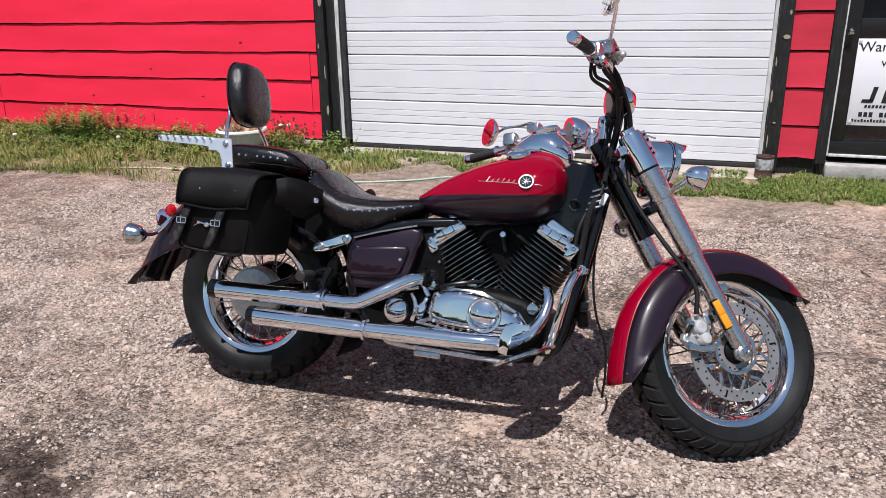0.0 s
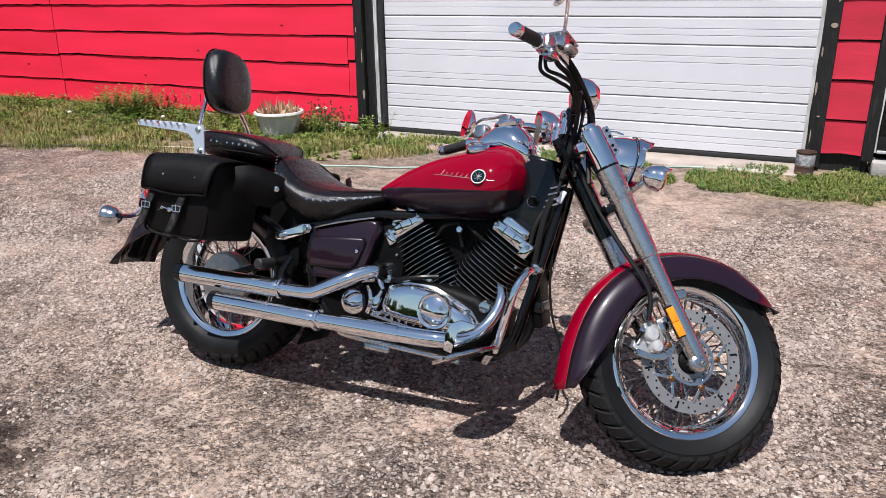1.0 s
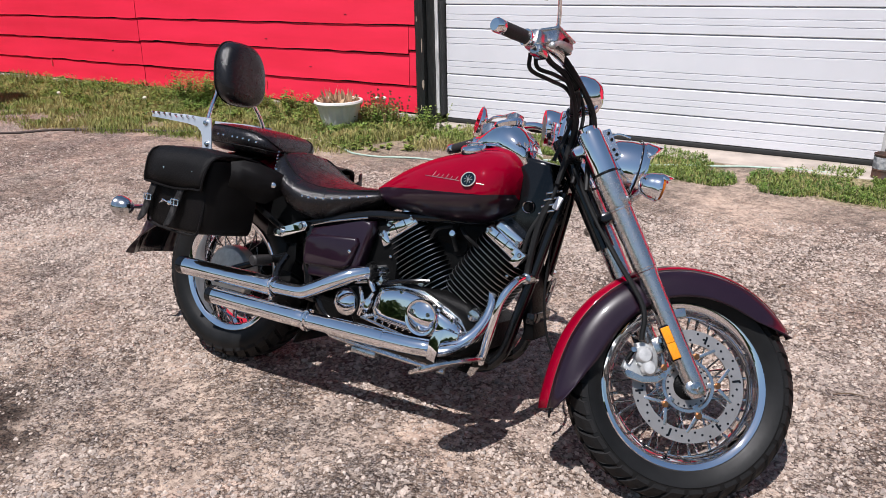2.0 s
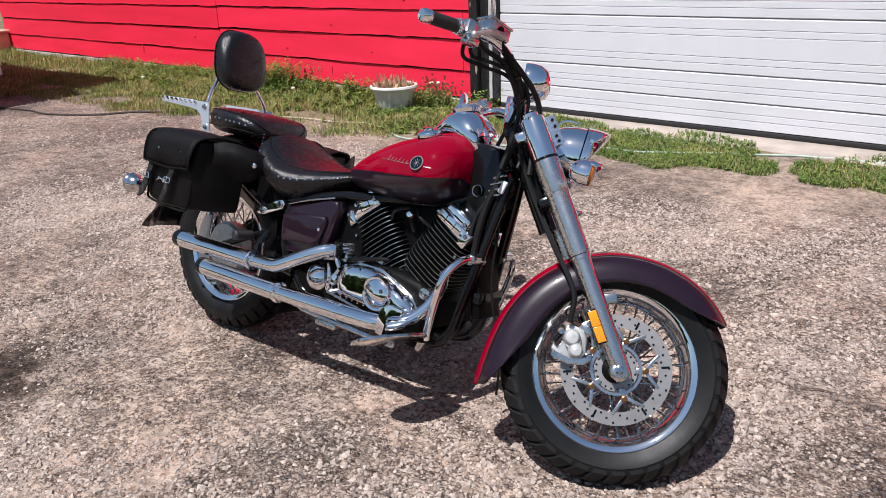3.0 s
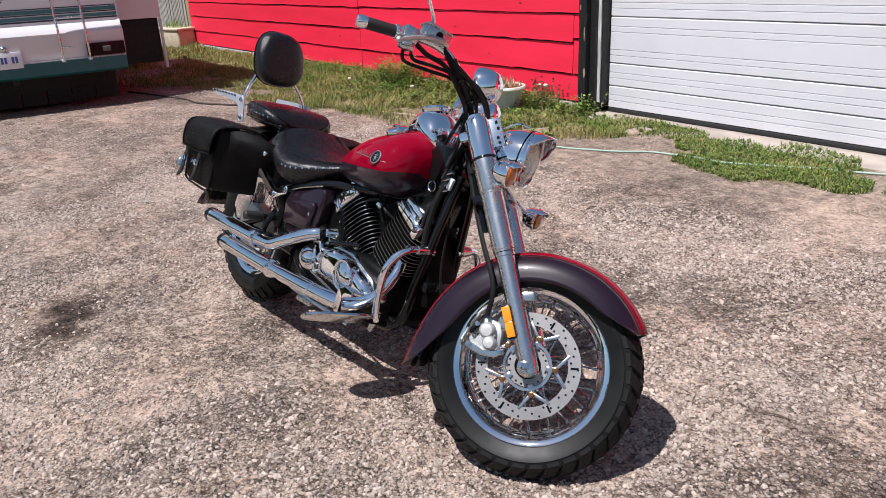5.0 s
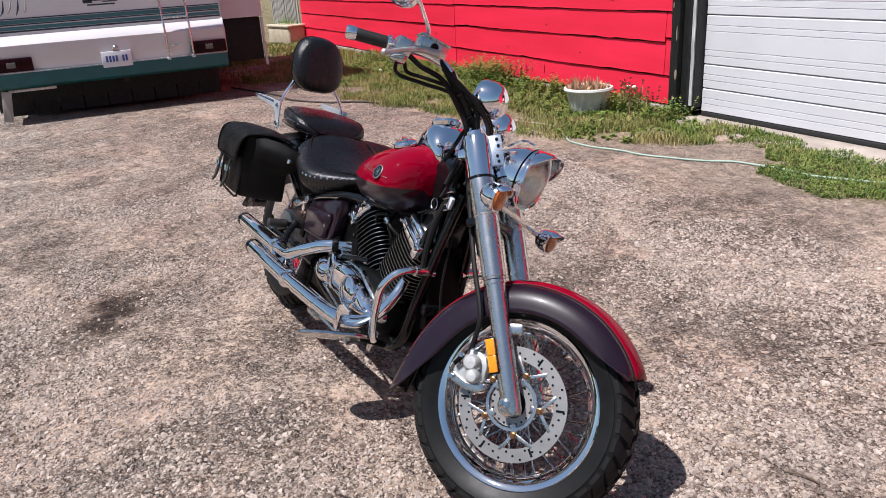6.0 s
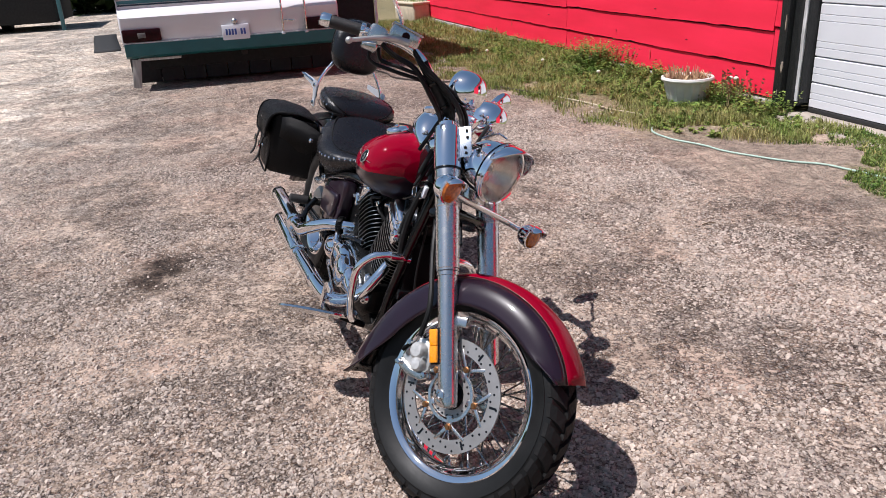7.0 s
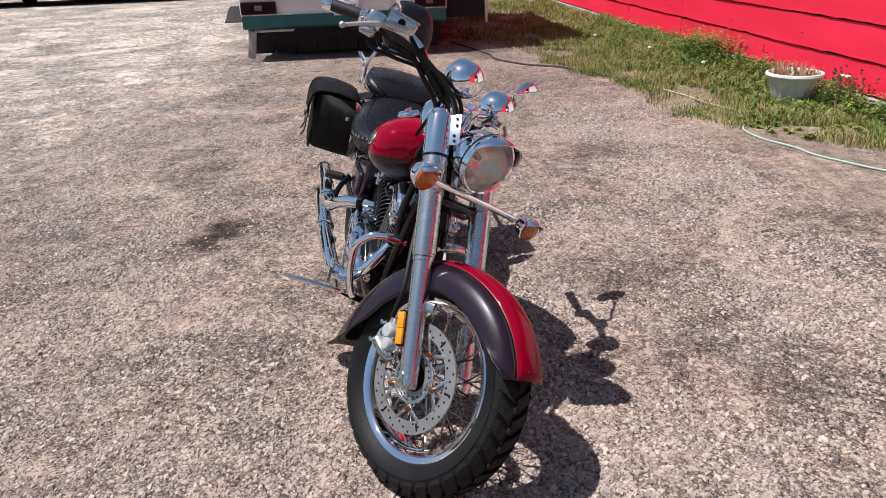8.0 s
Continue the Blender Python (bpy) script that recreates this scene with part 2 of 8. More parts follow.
    relief = math_node("MULTIPLY_ADD", speck.outputs["Fac"], 0.15, math_node("MULTIPLY_ADD", clods.outputs["Fac"], 1.6, math_node("MULTIPLY_ADD", small_patch.outputs["Fac"], 2.2, height)))
    bp = n.new("ShaderNodeBump")
    bp.inputs["Strength"].default_value, bp.inputs["Distance"].default_value = 1.0, 0.016
    l.new(relief, bp.inputs["Height"])
    l.new(bp.outputs[0], b.inputs["Normal"])
    return m


GROUND = ground_material()
STONE = mat("gravel_stone", (0.52, 0.425, 0.355), 0.88, color2=(0.34, 0.285, 0.25), scale=60, island=0.27, bump=0.4, bump_scale=300, spec=0.25)
GRASS = mat("grass_blade", (0.135, 0.195, 0.035), 0.6, color2=(0.34, 0.29, 0.115), scale=2.6, island=0.5, spec=0.3)
LAWN = mat("lawn_blade", (0.060, 0.125, 0.020), 0.6, color2=(0.13, 0.175, 0.04), scale=5, island=0.4, spec=0.3)
STRAW = mat("dry_grass", (0.40, 0.31, 0.14), 0.75, color2=(0.25, 0.21, 0.085), scale=4, island=0.4, spec=0.2)
WEED = mat("weed_leaf", (0.095, 0.175, 0.028), 0.55, color2=(0.20, 0.25, 0.055), scale=3, island=0.45, spec=0.3)
DRY = mat("dry_stalk", (0.58, 0.42, 0.24), 0.8, color2=(0.33, 0.16, 0.10), scale=8, island=0.35)
FLOWER = mat("pale_seed_head", (0.7, 0.66, 0.55), 0.8, island=0.15)
WALLRED = mat("red_barn_paint", (0.90, 0.026, 0.072), 0.55, color2=(0.80, 0.021, 0.056), scale=3.0, random_obj=0.05, bump=0.09, bump_scale=24, stretch=(0.3, 1, 2), spec=0.35)
WALLDULL = mat("weathered_red_paint", (0.60, 0.030, 0.062), 0.65, color2=(0.50, 0.028, 0.05), scale=5.0, random_obj=0.10, bump=0.10, bump_scale=26, stretch=(0.5, 1, 2), spec=0.3)
FADED = mat("faded_red_patch", (0.7, 0.13, 0.14), 0.8, color2=(0.72, 0.03, 0.05), scale=25)
BLACKWOOD = mat("weathered_black_paint", (0.009, 0.010, 0.010), 0.5, color2=(0.03, 0.03, 0.028), scale=22, bump=0.4, bump_scale=40, stretch=(4, 4, 0.5), ramp=(0.5, 0.75))
BAREWOOD = mat("bare_wood_chip", (0.45, 0.36, 0.28), 0.8, vary=0.4, scale=40, stretch=(3, 3, 0.5))
DOORWHITE = mat("white_door_paint", (0.74, 0.74, 0.77), 0.42, vary=0.06, scale=2, random_obj=0.02, bump=0.03, bump_scale=200, rough_vary=0.08)
TRACK = mat("galvanised_jamb", (0.72, 0.71, 0.70), 0.5, 0.0, vary=0.4, scale=10, stretch=(3, 3, 0.6))
SEAL = mat("door_seal", (0.02, 0.02, 0.02), 0.7)
CONCRETE = mat("concrete", (0.42, 0.40, 0.37), 0.9, vary=0.35, scale=8, bump=0.4, bump_scale=60)
PAD = mat("dusty_concrete_pad", (0.44, 0.375, 0.32), 0.92, vary=0.3, scale=4, bump=0.35, bump_scale=70)
POTWHITE = mat("white_plastic", (0.72, 0.70, 0.66), 0.5, vary=0.15, scale=10)
SOIL = mat("dry_soil", (0.13, 0.09, 0.06), 0.95, vary=0.4, scale=40, bump=0.6, bump_scale=80)
RUST = mat("rusty_tin", (0.13, 0.05, 0.03), 0.8, color2=(0.08, 0.065, 0.055), scale=14, bump=0.3)
LABELS = mat("worn_paper_label", (0.5, 0.5, 0.5), 0.7, color2=(0.1, 0.11, 0.13), scale=30)
HOSE = mat("pale_green_hose", (0.42, 0.55, 0.46), 0.5, vary=0.2, scale=30)
HOSE_TAN = mat("faded_tan_hose", (0.55, 0.47, 0.33), 0.55, vary=0.25, scale=30)
CORD = mat("dark_cord", (0.05, 0.035, 0.03), 0.7)
RVWHITE = mat("motorhome_white", (0.68, 0.655, 0.67), 0.3, vary=0.05, scale=2, coat=0.3)
RVTEAL = mat("motorhome_teal", (0.012, 0.11, 0.12), 0.35, vary=0.2, scale=5)
RVNAVY = mat("motorhome_navy_stripe", (0.02, 0.035, 0.06), 0.35)
RVGREY = mat("motorhome_teal_stripe", (0.05, 0.16, 0.18), 0.35)
# also carries painted shade: bay opening, trailer body, strip on the drive
NEAR_BLACK = mat("underbody", (0.015, 0.015, 0.015), 0.8, vary=0.4)
PLATEW = mat("plate_white", (0.75, 0.76, 0.8), 0.4)
PLATEB = mat("plate_blue_bars", (0.05, 0.1, 0.35), 0.4)
SIGNWHITE = mat("sign_white", (0.82, 0.81, 0.84), 0.4, vary=0.03, scale=3)
INK = mat("sign_ink", (0.012, 0.012, 0.014), 0.5)
DOORBLACK = mat("black_door_paint", (0.016, 0.016, 0.017), 0.3, vary=0.4, scale=12, rough_vary=0.1)
DOORGLASS = mat("dark_door_glass", (0.01, 0.012, 0.014), 0.06, coat=0.5)
FENCEWOOD = mat("grey_picket", (0.5, 0.48, 0.44), 0.8, vary=0.4, scale=10, stretch=(4, 4, 0.4), random_obj=0.15)
CREAM = mat("cream_planter", (0.62, 0.54, 0.40), 0.8, vary=0.2, scale=8)
TWIG = mat("twig", (0.12, 0.08, 0.05), 0.9, island=0.4)
FOLIAGE = mat("far_foliage", (0.035, 0.06, 0.015), 0.7, color2=(0.06, 0.09, 0.02), scale=0.6, island=0.4, spec=0.2)
ROOF = mat("grey_roofing", (0.15, 0.15, 0.15), 0.8, vary=0.3)


# ---- mesh helpers ----
def finish(me, smooth=True, angle=38):
    if smooth:
        me.polygons.foreach_set("use_smooth", [True] * len(me.polygons))
        me.set_sharp_from_angle(angle=radians(angle))
    return me


def part(name, bm, material, parent=None, label="", smooth=True, angle=38, m=None):
    me = bpy.data.meshes.new(name)
    if m is not None:
        bm.transform(m)
    bmesh.ops.recalc_face_normals(bm, faces=bm.faces)
    bm.to_mesh(me)
    bm.free()
    for x in material if isinstance(material, (list, tuple)) else [material]:
        me.materials.append(x)
    ob = new(name, finish(me, smooth, angle))
    ob.parent = parent
    if label:
        ob["label"] = label
    return ob


def piece(name, me, parent, m):
    ob = new(name, me)
    ob.parent = parent
    ob.matrix_basis = m
    return ob


def raw(name, verts, faces, material, smooth=False):
    me = bpy.data.meshes.new(name)
    me.from_pydata([tuple(v) for v in verts], [], faces)
    me.materials.append(material)
    if smooth:
        finish(me)
    return new(name, me)


def basis(d):
    d = Vector(d).normalized()
    a = Vector((0, 0, 1)) if abs(d.z) < 0.9 else Vector((1, 0, 0))
    u = d.cross(a).normalized()
    return u, d.cross(u).normalized(), d


def ring_faces(bm, a, b):
    n = len(a)
    return [bm.faces.new((a[i], a[(i + 1) % n], b[(i + 1) % n], b[i])) for i in range(n)]


def loft(bm, rings, cap=True):
    vs = [[bm.verts.new(p) for p in r] for r in rings]
    for a, b in zip(vs, vs[1:]):
        ring_faces(bm, a, b)
    if cap:
        bm.faces.new(vs[0])
        bm.faces.new(vs[-1])
    return bm


def sheet(bm, rows):
    vs = [[bm.verts.new(p) for p in r] for r in rows]
    out = []
    for a, b in zip(vs, vs[1:]):
        out.append([bm.faces.new((a[i], a[i + 1], b[i + 1], b[i])) for i in range(len(a) - 1)])
    return out


def lathe(bm, profile, origin=(0, 0, 0), axis=(0, 0, 1), seg=32, cap=True):
    u, w, d = basis(axis)
    o = Vector(origin)
    rings = [[o + d * h + (u * math.cos(6.283185 * i / seg) + w * math.sin(6.283185 * i / seg)) * max(r, 1e-4) for i in range(seg)] for r, h in profile]
    return loft(bm, rings, cap)


def rod(bm, a, b, r, r2=None, seg=14):
    a, b = Vector(a), Vector(b)
    return lathe(bm, [(r, 0), (r2 if r2 else r, (b - a).length)], a, b - a, seg)


def spline(pts, res=6):
    pts = [Vector(p) for p in pts]
    if len(pts) == 2:
        return pts
    ext = [2 * pts[0] - pts[1]] + pts + [2 * pts[-1] - pts[-2]]
    out = []
    for i in range(1, len(ext) - 2):
        p0, p1, p2, p3 = ext[i - 1:i + 3]
        for k in range(res):
            t = k / res
            out.append(0.5 * ((2 * p1) + (p2 - p0) * t + (2 * p0 - 5 * p1 + 4 * p2 - p3) * t * t + (3 * p1 - p0 - 3 * p2 + p3) * t ** 3))
    out.append(pts[-1])
    return out


def tube(bm, pts, r, seg=12, res=6):
    """A round tube through the points; r is one radius or one for each point."""
    path = spline(pts, res)
    if isinstance(r, (list, tuple)):
        k = (len(path) - 1) / (len(r) - 1)
        rad = [r[min(int(i / k), len(r) - 2)] + (r[min(int(i / k), len(r) - 2) + 1] - r[min(int(i / k), len(r) - 2)]) * (i / k - min(int(i / k), len(r) - 2)) for i in range(len(path))]
    else:
        rad = [r] * len(path)
    u = None
    rings = []
    for i, p in enumerate(path):
        d = (path[min(i + 1, len(path) - 1)] - path[max(i - 1, 0)]).normalized()
        if u is None:
            u = basis(d)[0]
        u = (u - d * u.dot(d)).normalized()
        w = d.cross(u)
        rings.append([p + (u * math.cos(6.283185 * j / seg) + w * math.sin(6.283185 * j / seg)) * rad[i] for j in range(seg)])
    return loft(bm, rings)


def box(bm, centre, size, bevel=0.0, rot=None, seg=2):
    m = Matrix.Translation(centre) @ (rot.to_4x4() if rot else Matrix.Identity(4)) @ Matrix.Diagonal((*size, 1))
    made = bmesh.ops.create_cube(bm, size=1.0, matrix=m)
    if bevel:
        edges = list({e for v in made["verts"] for e in v.link_edges})
        bmesh.ops.bevel(bm, geom=edges, offset=bevel, segments=seg, profile=0.5, affect="EDGES")
    return bm


def ball(bm, centre, r, scale=(1, 1, 1), u=24, v=14, rot=None):
    m = Matrix.Translation(centre) @ (rot.to_4x4() if rot else Matrix.Identity(4)) @ Matrix.Diagonal((*scale, 1))
    bmesh.ops.create_uvsphere(bm, u_segments=u, v_segments=v, radius=r, matrix=m)
    return bm


def prism(bm, outline, y0, y1, bevel=0.0):
    """An outline in x and z, extruded from y0 to y1."""
    a = [bm.verts.new((x, y0, z)) for x, z in outline]
    b = [bm.verts.new((x, y1, z)) for x, z in outline]
    fs = ring_faces(bm, a, b)
    caps = [bm.faces.new(a), bm.faces.new(b)]
    if bevel:
        edges = list({e for f in caps for e in f.edges})
        bmesh.ops.bevel(bm, geom=edges, offset=bevel, segments=3, profile=0.5, affect="EDGES")
    return bm


def B():
    return bmesh.new()


def lerp(table, x):
    for (x0, y0), (x1, y1) in zip(table, table[1:]):
        if x <= x1:
            return y0 + (y1 - y0) * max(0.0, (x - x0) / (x1 - x0))
    return table[-1][1]


def smoothlerp(table, x):
    pts = [Vector((a, b, 0)) for a, b in table]
    path = spline(pts, 8)
    return lerp([(p.x, p.y) for p in path], x)

# ---- ground ----
WALL_Y, DOOR_Y = 6.39, 6.54


def ground_height(x, y):
    if not (-2.4 < x < 1.6 and 1.2 < y < 3.5):
        return yard_relief(x, y)
    h = 1.0
    for cx, cy in ((0.40, 2.37), (-1.27, 2.29)):
        h *= 1 - math.exp(-((x - cx) ** 2 + (y - cy) ** 2) / 0.09)
    # the yard dips a little under the front wheel
    return h * yard_relief(x, y) - 0.027 * math.exp(-((x - 0.42) ** 2 + (y - 2.37) ** 2) / 0.22) - 0.004 * math.exp(-((x + 1.27) ** 2 + (y - 2.29) ** 2) / 0.1)


def yard_relief(x, y):
    return 0.012 * noise.noise(Vector((x * 0.7, y * 0.7, 0))) + 0.006 * noise.noise(Vector((x * 2.3, y * 2.3, 4)))


def build_ground():
    bm = B()
    near = 0.12
    xs = [-3000, -400, -80, -30] + [-16 + i * 0.4 for i in range(25)] + [-6 + i * near for i in range(76)] + [3.4, 4, 6, 10, 30, 80, 400, 3000]
    ys = [-3000, -400, -80, -30, -10, -4, -1.5] + [-0.8 + i * near for i in range(62)] + [7, 8, 10, 16, 40, 80, 400, 3000]
    rows = []
    for x in xs:
        rows.append([(x, y, ground_height(x, y) * (1 if -7 < x < 4 and -1 < y < 6.9 else 0) * min(1, abs(y - 6.9) + 0.2)) for y in ys])
    sheet(bm, rows)
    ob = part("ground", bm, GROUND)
    tagged(ob, "sunlit grey and tan gravel yard with an oil stain", "ground", kind="structure")


build_ground()

pad = B()
box(pad, (-1.25, 6.36, -0.02), (3.7, 0.42, 0.05), 0.012)
tagged(part("pavement", pad, PAD), "dusty pale concrete apron in front of the garage door", "pavement", kind="structure")

# ---- building shell ----


def wall_block(name, x0, x1, z0, z1, y0, y1, material, label):
    bm = B()
    box(bm, ((x0 + x1) / 2, (y0 + y1) / 2, (z0 + z1) / 2), (x1 - x0, y1 - y0, z1 - z0))
    return tagged(part(name, bm, material), label, "wall", kind="structure")


wall_west = wall_block("wall_west", -14.2, -3.27, 0.0, 3.0, WALL_Y + 0.03, WALL_Y + 0.2, BLACKWOOD, "red painted board wall of the garage building")
wall_east = wall_block("wall_east", 0.68, 1.0, 0.0, 3.0, WALL_Y + 0.03, WALL_Y + 0.2, BLACKWOOD, "narrow red board wall between the garage door and the entrance")
wall_far = wall_block("wall_far_east", 2.1, 6.0, 0.0, 3.0, WALL_Y, WALL_Y + 0.2, WALLRED, "red wall beyond the entrance door")
wall_over = wall_block("wall_over_door", -3.27, 0.68, 2.35, 3.0, WALL_Y, WALL_Y + 0.2, WALLRED, "red wall above the garage door")
wall_over2 = wall_block("wall_over_entrance", 1.0, 2.1, 2.2, 3.0, WALL_Y, WALL_Y + 0.2, WALLRED, "red wall above the entrance door")
wall_back = wall_block("wall_north", -14.2, 6.0, 0.0, 3.0, 12.0, 12.2, WALLRED, "rear wall of the garage building")
wall_side = wall_block("wall_side_east", 5.8, 6.0, 0.0, 3.0, WALL_Y + 0.2, 12.0, WALLRED, "east end wall of the garage building")
wall_side2 = wall_block("wall_side_west", -14.2, -14.0, 0.0, 3.0, WALL_Y + 0.2, 12.0, WALLRED, "west end wall of the garage building")
roof = B()
box(roof, (-4.1, 9.25, 3.06), (20.7, 6.1, 0.12))
tagged(part("roof", roof, ROOF), "flat grey roof of the garage building", "roof", kind="structure")
base = B()
box(base, (-8.7, WALL_Y + 0.05, 0.0), (11.0, 0.16, 0.15), 0.01)
tagged(part("foundation", base, CONCRETE), "rough concrete foundation under the red boards", "foundation", kind="structure")

# posts and jambs
def post(name, x0, x1, y0, y1, z0, z1, material, label, chips=()):
    bm = B()
    n = 14
    rings = []
    for i in range(n + 1):
        z = z0 + (z1 - z0) * i / n
        j = [random.uniform(-0.003, 0.003) for _ in range(4)]
        rings.append([(x0 + j[0], y0 + j[1], z), (x1 + j[2], y0 + j[1], z), (x1 + j[2], y1, z), (x0 + j[0], y1, z)])
    loft(bm, rings)
    ob = tagged(part(name, bm, material, smooth=False), label, "trim", kind="structure")
    for cx, cz, w, h in chips:
        c = B()
        pts = [(cx + random.uniform(0.6, 1) * w * math.cos(a * 0.785), cz + random.uniform(0.6, 1) * h * math.sin(a * 0.785)) for a in range(8)]
        prism(c, pts, y0 - 0.006, y0 + 0.004)
        part("chipped_patch", c, BAREWOOD, ob, "bare wood where the paint has chipped")
    return ob


post("trim_post_west", -3.262, -3.175, WALL_Y - 0.035, WALL_Y + 0.2, 0.02, 2.4, BLACKWOOD, "weathered black wooden post beside the garage door", [(-3.185, 0.37, 0.014, 0.055), (-3.2, 1.35, 0.02, 0.07), (-3.19, 0.72, 0.006, 0.09), (-3.24, 0.95, 0.005, 0.03), (-3.21, 0.16, 0.006, 0.03)])
post("trim_jamb_west", -3.17, -3.098, WALL_Y + 0.02, WALL_Y + 0.2, 0.05, 2.4, BLACKWOOD, "dark recessed wooden jamb of the garage door")
post("trim_seal_west", -3.060, -3.050, WALL_Y + 0.055, WALL_Y + 0.2, 0.08, 2.4, BLACKWOOD, "dark worn seal strip beside the garage door")
post("trim_track_west", -3.098, -3.062, WALL_Y + 0.045, WALL_Y + 0.2, 0.1, 2.4, TRACK, "pale galvanised strip along the garage door")
post("trim_track_east", 0.562, 0.585, WALL_Y + 0.05, WALL_Y + 0.2, 0.08, 2.4, TRACK, "pale flaking strip along the garage door")
post("trim_post_east", 0.588, 0.69, WALL_Y - 0.035, WALL_Y + 0.2, 0.03, 2.4, BLACKWOOD, "weathered black wooden post beside the garage door", [(0.655, 1.03, 0.03, 0.02), (0.60, 0.6, 0.008, 0.06), (0.665, 1.2, 0.01, 0.02), (0.64, 0.40, 0.012, 0.008), (0.606, 0.25, 0.005, 0.07), (0.604, 0.85, 0.005, 0.05)])
post("trim_entrance_west", 0.955, 1.03, WALL_Y - 0.02, WALL_Y + 0.2, 0.1, 2.25, BLACKWOOD, "black wooden trim beside the entrance door")
post("trim_entrance_edge", 1.033, 1.043, WALL_Y + 0.005, WALL_Y + 0.2, 0.16, 2.25, TRACK, "worn pale edge of the entrance door frame")
step = B()
box(step, (1.65, WALL_Y + 0.03, 0.05), (1.25, 0.2, 0.11), 0.02)
tagged(part("door_step", step, CONCRETE), "rough concrete sill under the entrance door", "step", kind="structure")


# ---- entrance door with its sign ----
def entrance_door():
    d = B()
    x0, x1, z0, z1, y = 1.047, 2.09, 0.15, 2.19, WALL_Y + 0.06
    for cx, cz, w, h in [((x0 + x1) / 2, z0 + 0.06, x1 - x0, 0.12), ((x0 + x1) / 2, z1 - 0.06, x1 - x0, 0.12), (x0 + 0.045, (z0 + z1) / 2, 0.09, z1 - z0 - 0.24), (x1 - 0.045, (z0 + z1) / 2, 0.09, z1 - z0 - 0.24), ((x0 + x1) / 2, 1.1, x1 - x0 - 0.18, 0.1)]:
        box(d, (cx, y, cz), (w, 0.05, h), 0.004)
    door = tagged(part("door_1", d, DOORBLACK), "dark painted entrance door with a glazed panel", "door", kind="structure")
    g = B()
    box(g, ((x0 + x1) / 2, y + 0.012, 0.66), (x1 - x0 - 0.18, 0.012, 0.78))
    part("lower_panel", g, DOORGLASS, door, "dark panel")
    g = B()
    box(g, ((x0 + x1) / 2, y + 0.012, 1.6), (x1 - x0 - 0.18, 0.012, 0.9))
    part("pane", g, DOORGLASS, door, "dark glass pane")
    g = B()
    box(g, ((x0 + x1) / 2, y - 0.03, z0 + 0.012), (x1 - x0, 0.03, 0.02), 0.004)
    part("threshold", g, TRACK, door, "pale worn threshold strip")
    k = B()
    lathe(k, [(0.008, 0), (0.008, 0.03), (0.02, 0.036), (0.024, 0.05), (0.016, 0.064), (0.001, 0.066)], (x0 + 0.03, y - 0.02, 1.06), (0, -1, 0), 20)
    part("door_knob", k, CHROME_WORN, door, "round metal knob")
    # sign fixed on the door
    s = B()
    box(s, (1.60, y - 0.036, 0.703), (0.93, 0.008, 0.62), 0.002)
    sign = tagged(part("sign", s, SIGNWHITE), "white printed sign with black lettering on the entrance door", "sign")

    def text(body, x, z, size, slant=0.0):
        cu = bpy.data.curves.new("sign_text", "FONT")
        cu.body, cu.size, cu.shear, cu.extrude = body, size, slant, 0.0005
        ob = new("lettering", cu)
        cu.materials.append(INK)
        ob.matrix_basis = pose(x, y - 0.0415, z, 90, 0, 0)
        ob.parent = sign
        return ob
    text("Wanted", 1.145, 0.925, 0.1)
    text("w", 1.30, 0.82, 0.09)

    def bar(x, z, w, h, lean=0.0):
        b = B()
        prism(b, [(x, z), (x + w, z), (x + w + lean, z + h), (x + lean, z + h)], y - 0.0425, y - 0.0405)
        part("printed_bar", b, INK, sign)
    bar(1.26, 0.575, 0.03, 0.1, 0.02)
    bar(1.21, 0.56, 0.075, 0.025, 0.005)
    bar(1.34, 0.56, 0.1, 0.115, 0.02)
    for k in range(9):
        bar(1.235 + 0.024 * k, 0.524, 0.016, 0.020, 0.004)
    for k in range(10):
        if k != 3:
            bar(1.205 + 0.034 * k, 0.458, 0.024, 0.034)
    for k in range(22):
        bar(1.165 + 0.0205 * k, 0.420, 0.014, 0.016 + 0.006 * (k % 3 == 0))
    for px, pz in [(1.15, 0.99), (1.155, 0.42)]:
        b = B()
        box(b, (px, y - 0.043, pz), (0.024, 0.006, 0.024), 0.003)
        part("clip", b, TRACK, sign, "grey corner clip")


entrance_door()


# ---- tin can, flower pot, planter ----
def tin_can():
    o = tagged(new("tin_can"), "rusty dented tin can with a torn label on the grass", "can")
    o.matrix_basis = pose(0.60, 6.22, 0.01)
    b = B()
    lathe(b, [(0.062, 0), (0.066, 0.004), (0.064, 0.012), (0.064, 0.05), (0.066, 0.055), (0.064, 0.06), (0.064, 0.15), (0.067, 0.155), (0.067, 0.16), (0.062, 0.16), (0.061, 0.15), (0.061, 0.12), (0.001, 0.118)], seg=28)
    part("body", b, RUST, o)
    b = B()
    lathe(b, [(0.0648, 0.063), (0.0652, 0.065), (0.0652, 0.14), (0.0648, 0.142)], seg=28, cap=False)
    part("paper_label", b, LABELS, o, "torn faded paper label")


tin_can()


